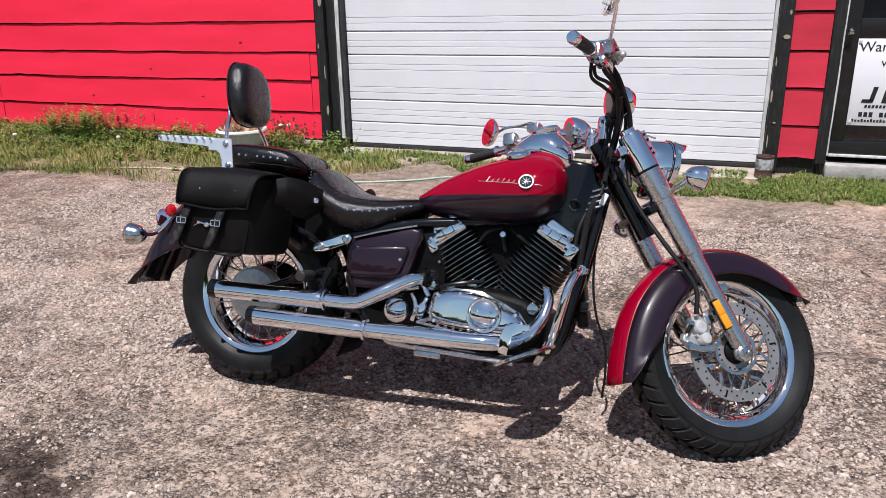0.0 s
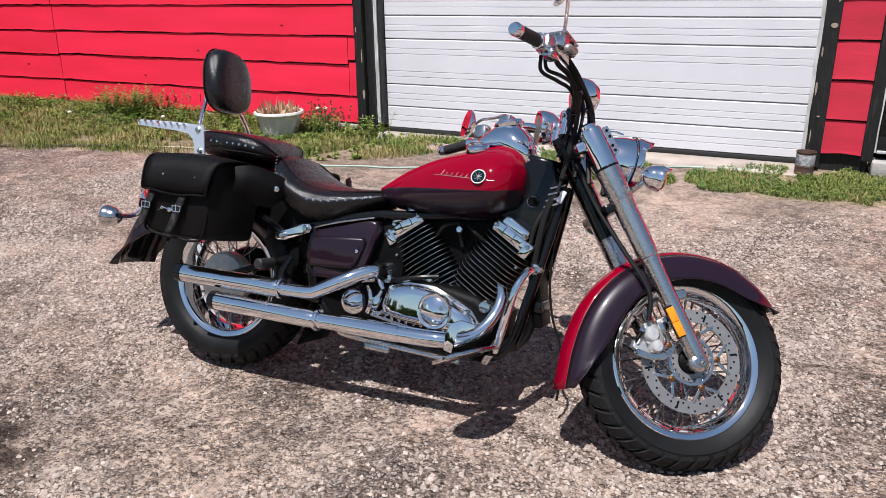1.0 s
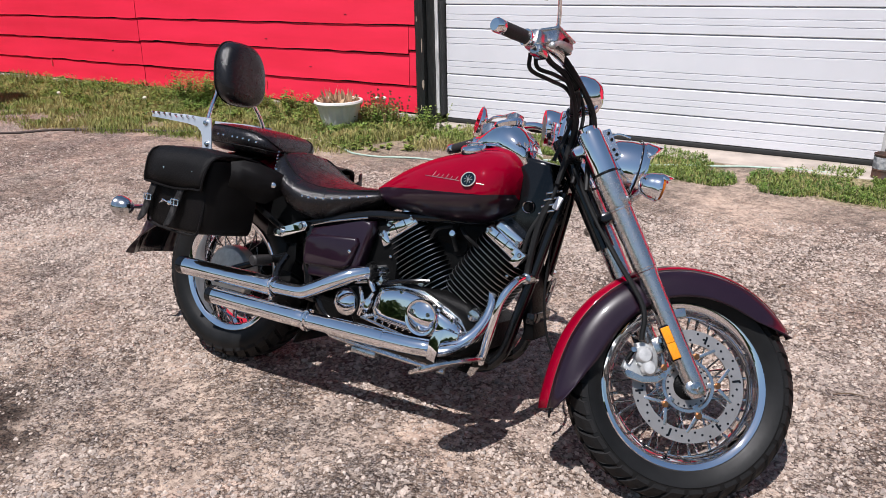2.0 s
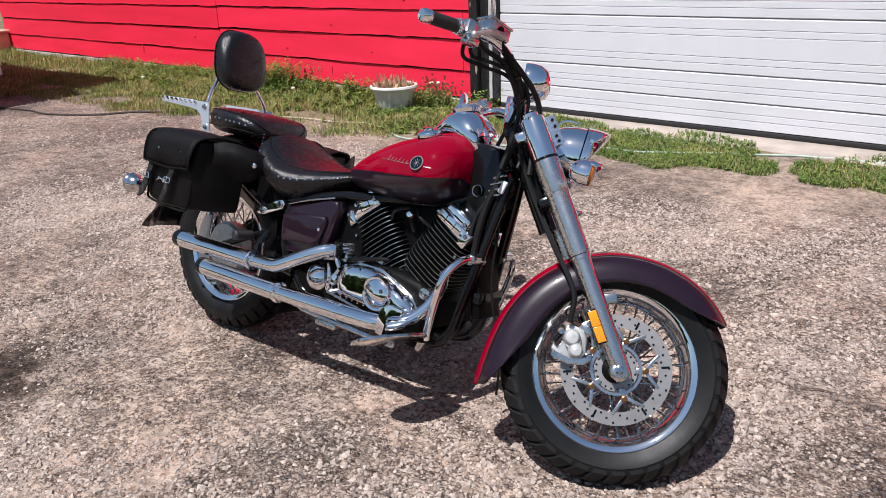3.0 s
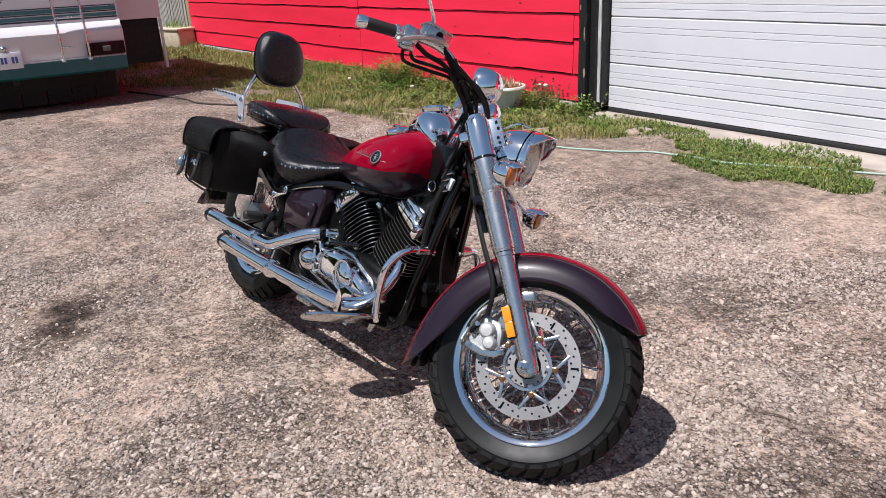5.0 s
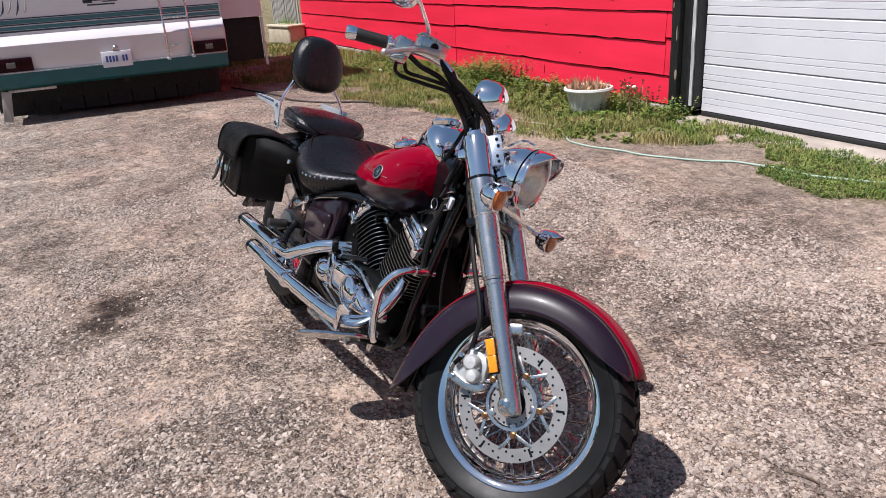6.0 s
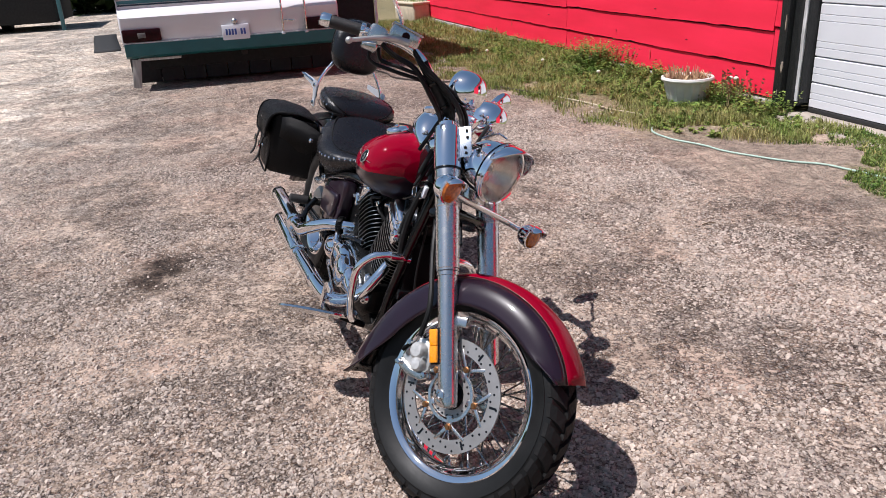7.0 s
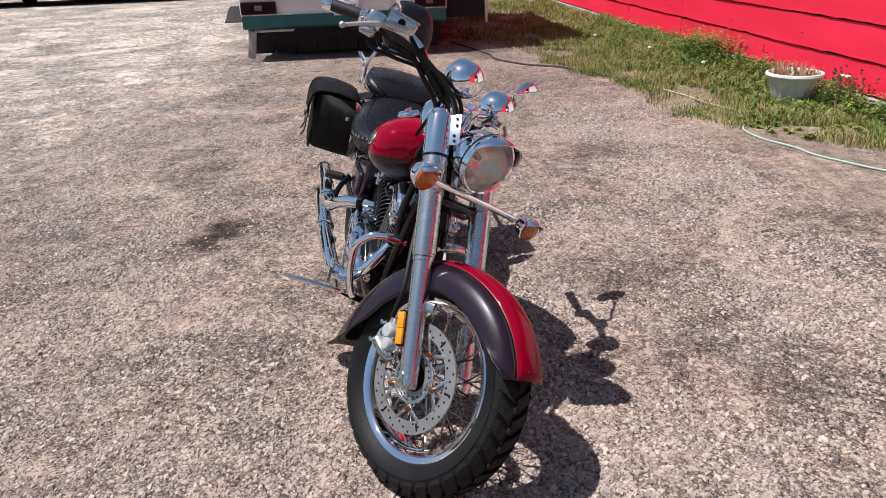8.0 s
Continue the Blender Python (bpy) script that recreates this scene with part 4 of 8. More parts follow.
def brake_disc():
    b = B()
    y = -0.076
    seg, holes = 96, 48
    # ring with real holes: radial rows with gaps
    r_in, r_out = 0.116, 0.152
    prof = [(r_in, y - 0.0025), (r_out, y - 0.0025), (r_out, y + 0.0025), (r_in, y + 0.0025), (r_in, y - 0.0025)]
    lathe(b, prof, FAX, (0, 1, 0), seg, cap=False)
    d = part("brake_disc", b, STEEL, fw, "drilled steel brake disc", m=ST)
    b = B()
    for i in range(45):
        a = i * 6.2832 / 45
        r = (0.124, 0.134, 0.144)[i % 3]
        c = Vector(FAX) + Vector((r * math.cos(a), y - 0.0022, r * math.sin(a)))
        lathe(b, [(0.0032, 0), (0.0032, 0.0012)], c, (0, -1, 0), 8)
    for i in range(6):
        a = 0.3 + i * 6.2832 / 6
        c = Vector(FAX) + Vector((0.134 * math.cos(a), y - 0.0028, 0.134 * math.sin(a)))
        box(b, c, (0.006, 0.001, 0.022), 0, Matrix.Rotation(-a + 1.57, 3, "Y"))
    part("disc_hole", b, BLACK, fw, "dark drilled holes", m=ST)
    for i in range(5):
        a = i * 6.2832 / 5 + 0.2
        p = Vector(FAX) + Vector((0.078 * math.cos(a), y - 0.002, 0.078 * math.sin(a)))
        for da in (-0.36, 0.36):
            q = Vector(FAX) + Vector((0.121 * math.cos(a + da), y, 0.121 * math.sin(a + da)))
            d = q - p
            part("carrier_arm", box(B(), (p + q) / 2, (d.length + 0.008, 0.0045, 0.0095), 0.0015, Matrix.Rotation(-math.atan2(d.z, d.x), 3, "Y")), ALU, fw, m=ST)
        d = Vector((math.cos(a), 0, math.sin(a)))
        part("carrier_arm", box(B(), Vector(FAX) + d * 0.066 + Vector((0, y - 0.001, 0)), (0.026, 0.006, 0.016), 0.002, Matrix.Rotation(-a, 3, "Y")), ALU, fw, m=ST)
    part("hub_flange", lathe(B(), [(0.036, -0.002), (0.060, -0.002), (0.060, 0.002), (0.036, 0.002), (0.036, -0.002)], Vector(FAX) + Vector((0, y + 0.004, 0)), (0, 1, 0), 48, cap=False), STEEL, fw, "drilled hub flange", m=ST)
    b = B()
    for i in range(20):
        a = i * 6.2832 / 20
        lathe(b, [(0.0030, 0), (0.0030, 0.0012)], Vector(FAX) + Vector((0.054 * math.cos(a), y + 0.0022, 0.054 * math.sin(a))), (0, -1, 0), 8)
    part("flange_hole", b, BLACK, fw, m=ST)
    b = B()
    lathe(b, [(0.063, -0.003), (0.071, -0.003), (0.071, 0.003), (0.063, 0.003), (0.063, -0.003)], Vector(FAX) + Vector((0, y - 0.002, 0)), (0, 1, 0), 48, cap=False)
    part("disc_carrier", b, ALU, fw, "spidered aluminium disc carrier", m=ST)
    for i in range(5):
        a = i * 6.2832 / 5 + 0.2
        p = Vector(FAX) + Vector((0.080 * math.cos(a), y - 0.004, 0.083 * math.sin(a)))
        part("disc_bolt", lathe(B(), [(0.009, 0), (0.009, 0.004), (0.006, 0.005), (0.006, 0.009), (0.001, 0.009)], p, (0, -1, 0), 10), BRASS, fw, "bronze bolt", m=ST)
    part("hub_cap", lathe(B(), [(0.040, 0), (0.036, 0.010), (0.024, 0.016), (0.001, 0.017)], Vector(FAX) + Vector((0, -0.070, 0)), (0, -1, 0), 32), BLACK_CAST, fw, "dark hub seal", m=ST)


brake_disc()
# rear hub drum and left pulley side
part("drum", lathe(B(), [(0.02, 0), (0.095, 0.0), (0.1, 0.012), (0.1, 0.05), (0.09, 0.06), (0.03, 0.066), (0.001, 0.067)], (0, -0.02, 0.326), (0, -1, 0), 40), ALU_CAST, rw, "grey brake drum")


# ---- fenders ----
def fender(name, c, table_o, table_i, a0, a1, hw, crown, m=None, steps=40, stripe=True):
    """A valanced fender about the point c: outer and skirt radii by angle in degrees."""
    def point(a, r, y):
        return Vector((c[0] + r * math.cos(radians(a)), y, c[2] + r * math.sin(radians(a))))

    def ro(a):
        return smoothlerp(table_o, a)

    def ri(a):
        return smoothlerp(table_i, a)

    def section(a, part_no):
        o, i = ro(a), ri(a)
        if part_no == 0:
            out = []
            for k in range(9):
                t = -1 + k / 4
                y = crown * hw * t
                out.append(point(a, o - 0.016 * abs(t) ** 2.2, y))
            return out
        s = part_no
        top = o - 0.016
        out = [point(a, top, s * crown * hw), point(a, top - 0.008, s * hw * (crown + (1 - crown) * 0.45)), point(a, top - 0.022, s * hw * (crown + (1 - crown) * 0.8)), point(a, top - 0.045 if top - 0.045 > i + 0.004 else i + 0.004, s * hw)]
        last = top - 0.045 if top - 0.045 > i + 0.004 else i + 0.004
        for k in range(1, 4):
            out.append(point(a, last + (i - last) * k / 3, s * (hw + 0.002 * k)))
        return out
    angles = [a0 + (a1 - a0) * k / steps for k in range(steps + 1)]
    b = B()
    sheet(b, [section(a, 0) for a in angles])
    top = part(name, b, [RED, BLACK], BIKE, "deep valanced fender, red crown over plum sides", m=m)
    sol = top.modifiers.new("thick", "SOLIDIFY")
    sol.thickness, sol.offset, sol.material_offset = 0.004, 0, 1
    for s in SIDES:
        b = B()
        sheet(b, [section(a, s) for a in angles])
        k = part("skirt", b, PLUM, top, "plum side skirt", m=m)
        sol = k.modifiers.new("thick", "SOLIDIFY")
        sol.thickness, sol.offset = 0.004, 0
        if stripe:
            b = B()
            tube(b, [point(a, ro(a) - 0.0140, s * crown * hw) for a in angles[::2]], 0.0009, 6, 2)
            part("pinstripe", b, STRIPE, top, "thin dull pinstripe", m=m)
    return top


fender("front_fender", FAX, [(30, 0.338), (37, 0.344), (60, 0.342), (90, 0.336), (120, 0.338), (150, 0.345), (175, 0.358), (190, 0.376), (200, 0.398), (204, 0.41)],
       [(30, 0.332), (37, 0.312), (48, 0.275), (60, 0.254), (90, 0.243), (120, 0.240), (150, 0.238), (172, 0.25), (186, 0.285), (196, 0.33), (204, 0.40)], 36, 201, 0.088, 0.62, ST)
fender("rear_fender", RAXLE, [(35, 0.42), (60, 0.435), (90, 0.445), (115, 0.452), (140, 0.462), (160, 0.478), (172, 0.497), (182, 0.522), (186, 0.53)],
       [(35, 0.27), (60, 0.245), (90, 0.265), (125, 0.300), (148, 0.30), (160, 0.36), (172, 0.44), (181, 0.505), (186, 0.525)], 40, 182, 0.108, 0.6)

# ---- tank ----
def nose(x):
    return x if x < 0.98 else 0.98 + (x - 0.98) * 0.77


TANK_TOP = [(0.60, 0.738), (0.64, 0.768), (0.70, 0.806), (0.786, 0.848), (0.86, 0.874), (0.93, 0.892), (1.0, 0.902), (1.06, 0.896), (1.10, 0.872), (1.125, 0.84)]
TANK_BOT = [(0.60, 0.71), (0.64, 0.672), (0.70, 0.662), (0.80, 0.658), (0.9, 0.66), (1.0, 0.672), (1.06, 0.694), (1.10, 0.722), (1.125, 0.755)]
TANK_W = [(0.60, 0.07), (0.64, 0.105), (0.70, 0.138), (0.80, 0.176), (0.9, 0.200), (0.98, 0.207), (1.05, 0.200), (1.10, 0.166), (1.125, 0.10)]
TANK_BAND = [(0.60, 0.722), (0.64, 0.734), (0.8, 0.748), (0.95, 0.757), (1.05, 0.763), (1.125, 0.775)]

# the front of the tank is drawn in a little
TANK_TOP, TANK_BOT, TANK_W, TANK_BAND = [[(nose(p), q) for p, q in table] for table in (TANK_TOP, TANK_BOT, TANK_W, TANK_BAND)]


def tank_point(x, a):
    """A point of the tank's section at x; a in degrees, 90 is the top, 180 the right flank."""
    t, bt, w = smoothlerp(TANK_TOP, x), smoothlerp(TANK_BOT, x), smoothlerp(TANK_W, x)
    zc = bt + (t - bt) * 0.42
    ca, sa = math.cos(radians(a)), math.sin(radians(a))
    y = w * math.copysign(abs(ca) ** 0.82, ca)
    z = zc + ((t - zc) if sa > 0 else (zc - bt)) * math.copysign(abs(sa) ** 0.86, sa)
    return Vector((x, y, z))


def tank():
    b = B()
    xs = [0.60, 0.605, 0.615, 0.63, 0.65] + [0.67 + i * 0.02 for i in range(22)] + [1.1, 1.11, 1.118, 1.123, 1.125]
    xs = [nose(x) for x in xs]

    def band_angle(x):
        z, a0, a1 = lerp(TANK_BAND, x), 90.0, 270.0
        for _ in range(30):
            a = (a0 + a1) / 2
            a0, a1 = (a, a1) if tank_point(x, a).z > z else (a0, a)
        return a0
    rings = []
    for x in xs:
        t0 = band_angle(x)
        upper = [180 - t0 + (2 * t0 - 180) * i / 30 for i in range(31)]
        lower = [t0 + (540 - 2 * t0) * i / 24 for i in range(1, 24)]
        rings.append([tank_point(x, a) for a in upper + lower])
    loft(b, rings)
    b.faces.ensure_lookup_table()
    for f in b.faces:
        c = f.calc_center_median()
        f.material_index = 0 if c.z > lerp(TANK_BAND, c.x) else 1
    t = part("fuel_tank", b, [RED, PLUM], BIKE, "teardrop fuel tank, red above plum", angle=60)

    def flank(x, z, s, lift):
        a0, a1 = 90.0, 200.0
        for _ in range(30):
            a = (a0 + a1) / 2
            if tank_point(x, a).z > z:
                a0 = a
            else:
                a1 = a
        p = tank_point(x, a0)
        p.y = -p.y * s if s > 0 else p.y
        return p + Vector((0, s * lift, 0.0))
    for s in SIDES:
        # round emblem and its plain script-like strokes
        c = flank(0.985, 0.80, s, 0.0)
        q = flank(0.985, 0.83, s, 0.0)
        up = (q - c).normalized()
        fw2 = Vector((1, (flank(1.005, 0.80, s, 0) - flank(0.965, 0.80, s, 0)).y / 0.04, 0)).normalized()
        nrm = fw2.cross(up).normalized()
        if nrm.y * s < 0:
            nrm = -nrm
        e = part("emblem", lathe(B(), [(0.0235, 0), (0.0235, 0.003), (0.0225, 0.004), (0.0208, 0.004), (0.0208, 0.001)], c, nrm, 36, cap=False), SILVER, t, "round silver emblem")
        part("emblem_face", lathe(B(), [(0.0203, 0), (0.0203, 0.0012), (0.001, 0.0012)], c + nrm * 0.002, nrm, 32), EMBLEM, e)
        for k in range(4):
            a = k * 0.7854
            d = fw2 * math.cos(a) + up * math.sin(a)
            part("emblem_ray", rod(B(), c + nrm * 0.0033 - d * 0.014, c + nrm * 0.0033 + d * 0.014, 0.00045, seg=6), SILVER, e)
        b = B()
        tube(b, [flank(x, 0.793, s, 0.001) for x in (0.825, 0.86, 0.90, 0.93, 0.957)], 0.0008, 6, 3)
        tube(b, [flank(x, 0.793, s, 0.001) for x in (1.012, 1.025, 1.035)], 0.0008, 6, 3)
        for k, h in enumerate((0.016, 0.010, 0.010, 0.013, 0.010, 0.010)):
            x = 0.855 + k * 0.0175
            tube(b, [flank(x, 0.794, s, 0.0010), flank(x + 0.003 + 0.35 * h, 0.794 + h, s, 0.0010)], 0.0008, 6, 2)
        part("badge_stroke", b, SILVER, e, "slim silver badge strokes")
    # filler cap on the rider's right of the console
    c = tank_point(0.935, 114) + Vector((0, 0, 0.006))
    up = Vector((-0.12, -0.35, 1)).normalized()
    cap = part("filler_cap", lathe(B(), [(0.036, -0.008), (0.038, 0.004), (0.036, 0.010), (0.030, 0.014), (0.012, 0.016), (0.001, 0.016)], c, up, 40), CHROME, t, "chrome filler cap")
    b = B()
    box(b, c + up * 0.019, (0.05, 0.014, 0.008), 0.003, up.to_track_quat("Z", "Y").to_matrix())
    part("cap_flap", b, CHROME, cap)
    part("cap_gasket", lathe(B(), [(0.038, -0.012), (0.039, -0.006), (0.038, -0.002), (0.036, -0.002)], c, up, 40), BLACK, cap)
    # instrument console on the tank
    rings = []
    n = 28
    for x, w, z0, z1 in [(0.87, 0.012, 0.876, 0.882), (0.885, 0.028, 0.872, 0.90), (0.92, 0.046, 0.870, 0.944), (0.96, 0.062, 0.868, 0.975), (1.0, 0.074, 0.862, 0.989), (1.03, 0.080, 0.85, 0.985), (1.06, 0.080, 0.845, 0.968), (1.085, 0.074, 0.84, 0.945), (1.098, 0.064, 0.85, 0.92)]:
        rings.append([(x, w * math.cos(6.2832 * i / n), z0 + (z1 - z0) * (0.5 + 0.5 * math.sin(6.2832 * i / n)) if math.sin(6.2832 * i / n) > 0 else z0 + (z1 - z0) * 0.5 + (z1 - z0) * 0.5 * math.sin(6.2832 * i / n)) for i in range(n)])
    con = part("console", loft(B(), rings), CHROME, t, "chrome tank console with round gauge", angle=60)
    g = part("gauge", lathe(B(), [(0.046, 0), (0.05, 0.012), (0.046, 0.02), (0.042, 0.018), (0.001, 0.018)], (1.0, 0, 0.972), (-0.3, 0, 1), 40), CHROME, t)
    part("gauge_glass", lathe(B(), [(0.041, 0), (0.041, 0.002), (0.001, 0.003)], (0.9948, 0, 0.9892), (-0.3, 0, 1), 32), DOORGLASS, t, "dark gauge glass")


tank()


# ---- seats ----
def saddle(name, table, label, dish):
    """Seat sections: x, half width, top, bottom and the edge's rise."""
    n = 40
    rings = []
    for x, w, t, b0, edge in table:
        r = []
        for i in range(n):
            a = 6.283185 * i / n
            ca, sa = math.cos(a), math.sin(a)
            y = w * math.copysign(abs(ca) ** (0.55 if sa < 0 else (0.97 if dish else 0.66)), ca)
            if sa >= 0:
                z = b0 + (t - b0) * (0.55 + 0.45 * sa ** (1.0 if dish else 0.5)) + edge * abs(ca) ** 3 * sa ** 0.3
            else:
                z = b0 + (t - b0) * 0.55 * (1 - abs(sa) ** 0.8)
                y *= 0.93 + 0.07 * (1 - abs(sa))
            r.append((x, y, z))
        rings.append(r)
    return part(name, loft(B(), rings), VINYL, BIKE, label, angle=70)


SEAT = [(0.212, 0.1, 0.785, 0.7275, 0.0), (0.222, 0.142, 0.802, 0.6911, 0.0), (0.243, 0.172, 0.799, 0.6607, 0.0), (0.28, 0.194, 0.772, 0.63, 0.004),
        (0.32, 0.206, 0.745, 0.6037, 0.008), (0.37, 0.211, 0.726, 0.584, 0.01), (0.42, 0.206, 0.718, 0.5813, 0.009), (0.47, 0.188, 0.715, 0.5939, 0.006),
        (0.52, 0.157, 0.717, 0.615, 0.003), (0.57, 0.124, 0.721, 0.6401, 0.0), (0.61, 0.1, 0.723, 0.6632, 0.0), (0.635, 0.075, 0.716, 0.68, 0.0)]
seat = saddle("seat", SEAT, "scooped black studded rider seat", True)
PILLION = [(-0.145, 0.075, 0.838, 0.785, 0.0), (-0.136, 0.105, 0.856, 0.772, 0), (-0.11, 0.126, 0.866, 0.768, 0), (-0.06, 0.142, 0.868, 0.766, 0), (0.0, 0.152, 0.866, 0.766, 0), (0.065, 0.160, 0.862, 0.766, 0), (0.115, 0.156, 0.855, 0.768, 0),
           (0.15, 0.142, 0.840, 0.770, 0), (0.17, 0.115, 0.818, 0.776, 0), (0.18, 0.08, 0.80, 0.784, 0)]
pillion = saddle("pillion_seat", PILLION, "padded black studded pillion seat", False)


def seat_edge(table, s, f, drop=0.0, out=0.002, p=0.66, e=0.5):
    pts = []
    for x, w, t, b0, edge in table:
        sa = max(0.0, (f - 0.55) / 0.45) ** (1 / e)
        pts.append(Vector((x, s * (w * (1 - sa * sa) ** (p / 2) + out), b0 + (t - b0) * f + drop)))
    return pts


for s in SIDES:
    # piped seams along the edge of the seat tops
    part("piping", tube(B(), seat_edge(SEAT, s, 0.86, 0.002, 0.0, 0.97, 1.0), 0.003, 6, 4), LEATHER, seat)
    part("piping", tube(B(), seat_edge(PILLION, s, 0.88, 0, 0.0), 0.003, 6, 4), LEATHER, pillion)
    part("piping", tube(B(), seat_edge(PILLION, s, 0.3, 0, 0.0), 0.0024, 6, 4), LEATHER, pillion)
    for table, owner, xs, f in [(SEAT, seat, [0.40 + i * 0.0235 for i in range(9)] + [0.255, 0.285], 0.60), (PILLION, pillion, [-0.06, -0.03] + [0.02 + i * 0.027 for i in range(5)], 0.56)]:
        for x in xs:
            w = lerp([(r[0], r[1]) for r in table], x)
            z = lerp([(r[0], r[3] + (r[2] - r[3]) * f) for r in table], x)
            part("stud", lathe(B(), [(0.0052, -0.002), (0.005, 0.001), (0.0035, 0.003), (0.001, 0.0036)], (x, s * w * 0.992, z), (0, s, 0.1), 8), CHROME, owner)
# laced edge at the back of the rider seat
for i in range(8):
    z = 0.715 + i * 0.011
    part("lacing_stud", lathe(B(), [(0.004, 0), (0.003, 0.003), (0.001, 0.003)], (0.228 - 0.0005 * i, -0.153 + 0.002 * i, z), (-0.5, -1, 0), 8), CHROME, seat)


# ---- backrest with its bars and spiked side rails ----
def backrest():
    b = B()
    n, rings = 36, []
    for y_t, k in [(-0.04, 0.55), (-0.036, 0.8), (-0.026, 0.93), (-0.01, 1.0), (0.012, 1.0), (0.03, 0.95), (0.042, 0.84), (0.048, 0.62), (0.05, 0.3)]:
        ring = []
        for i in range(n):
            a = 6.2832 * i / n
            ca, sa = math.cos(a), math.sin(a)
            yy = 0.112 * k * math.copysign(abs(ca) ** 0.72, ca) * (1 + 0.06 * (-sa))
            zz = 0.116 * k * math.copysign(abs(sa) ** 0.78, sa)
            ring.append((-0.128 + y_t - 0.16 * zz, yy, 1.052 + zz))
        rings.append(ring)
    o = part("backrest", loft(b, rings), VINYL, BIKE, "rounded black padded backrest", angle=60)
    ring = []
    for i in range(37):
        a = 6.2832 * i / 36
        ca, sa = math.cos(a), math.sin(a)
        yy = 0.110 * math.copysign(abs(ca) ** 0.72, ca) * (1 - 0.06 * sa)
        zz = 0.115 * math.copysign(abs(sa) ** 0.78, sa)
        ring.append((-0.146 - 0.16 * zz, yy * 1.005, 1.052 + zz * 1.005))
    part("piping", tube(B(), ring, 0.003, 6, 2), LEATHER, o)
    for s in SIDES:
        part("backrest_bar", tube(B(), [(-0.105, s * 0.152, 0.80), (-0.112, s * 0.148, 0.86), (-0.125, s * 0.125, 0.915), (-0.142, s * 0.09, 0.97), (-0.155, s * 0.08, 1.02)], 0.007, 10), CHROME, o, "chrome backrest bar")
    part("backrest_hoop", tube(B(), [(-0.155, -0.08, 1.02), (-0.168, -0.07, 1.07), (-0.175, 0, 1.10), (-0.168, 0.07, 1.07), (-0.155, 0.08, 1.02)], 0.007, 10), CHROME, o)
    for s in SIDES:
        y = s * 0.158
        b = B()
        prism(b, [(-0.138, 0.874), (-0.085, 0.874), (-0.068, 0.765), (-0.112, 0.765), (-0.118, 0.80), (-0.128, 0.822), (-0.15, 0.838), (-0.20, 0.845), (-0.385, 0.852), (-0.385, 0.872), (-0.2, 0.876)], y - 0.002, y + 0.002)
        rail = part("side_rail", b, PLATE_RAIL, o, "flat chrome rail with small spikes")
        for i in range(8):
            part("spike", lathe(B(), [(0.006, 0), (0.005, 0.004), (0.0035, 0.012), (0.001, 0.014)], (-0.165 - i * 0.03, y + s * 0.002, 0.866), (0, s, 0.3), 8), CHROME, rail)
        for x, z in [(-0.106, 0.856), (-0.09, 0.782)]:
            part("bolt", lathe(B(), [(0.011, 0), (0.011, 0.003), (0.008, 0.005), (0.007, 0.009), (0.001, 0.010)], (x, y + s * 0.002, z), (0, s, 0), 10), CHROME_WORN, rail)


backrest()


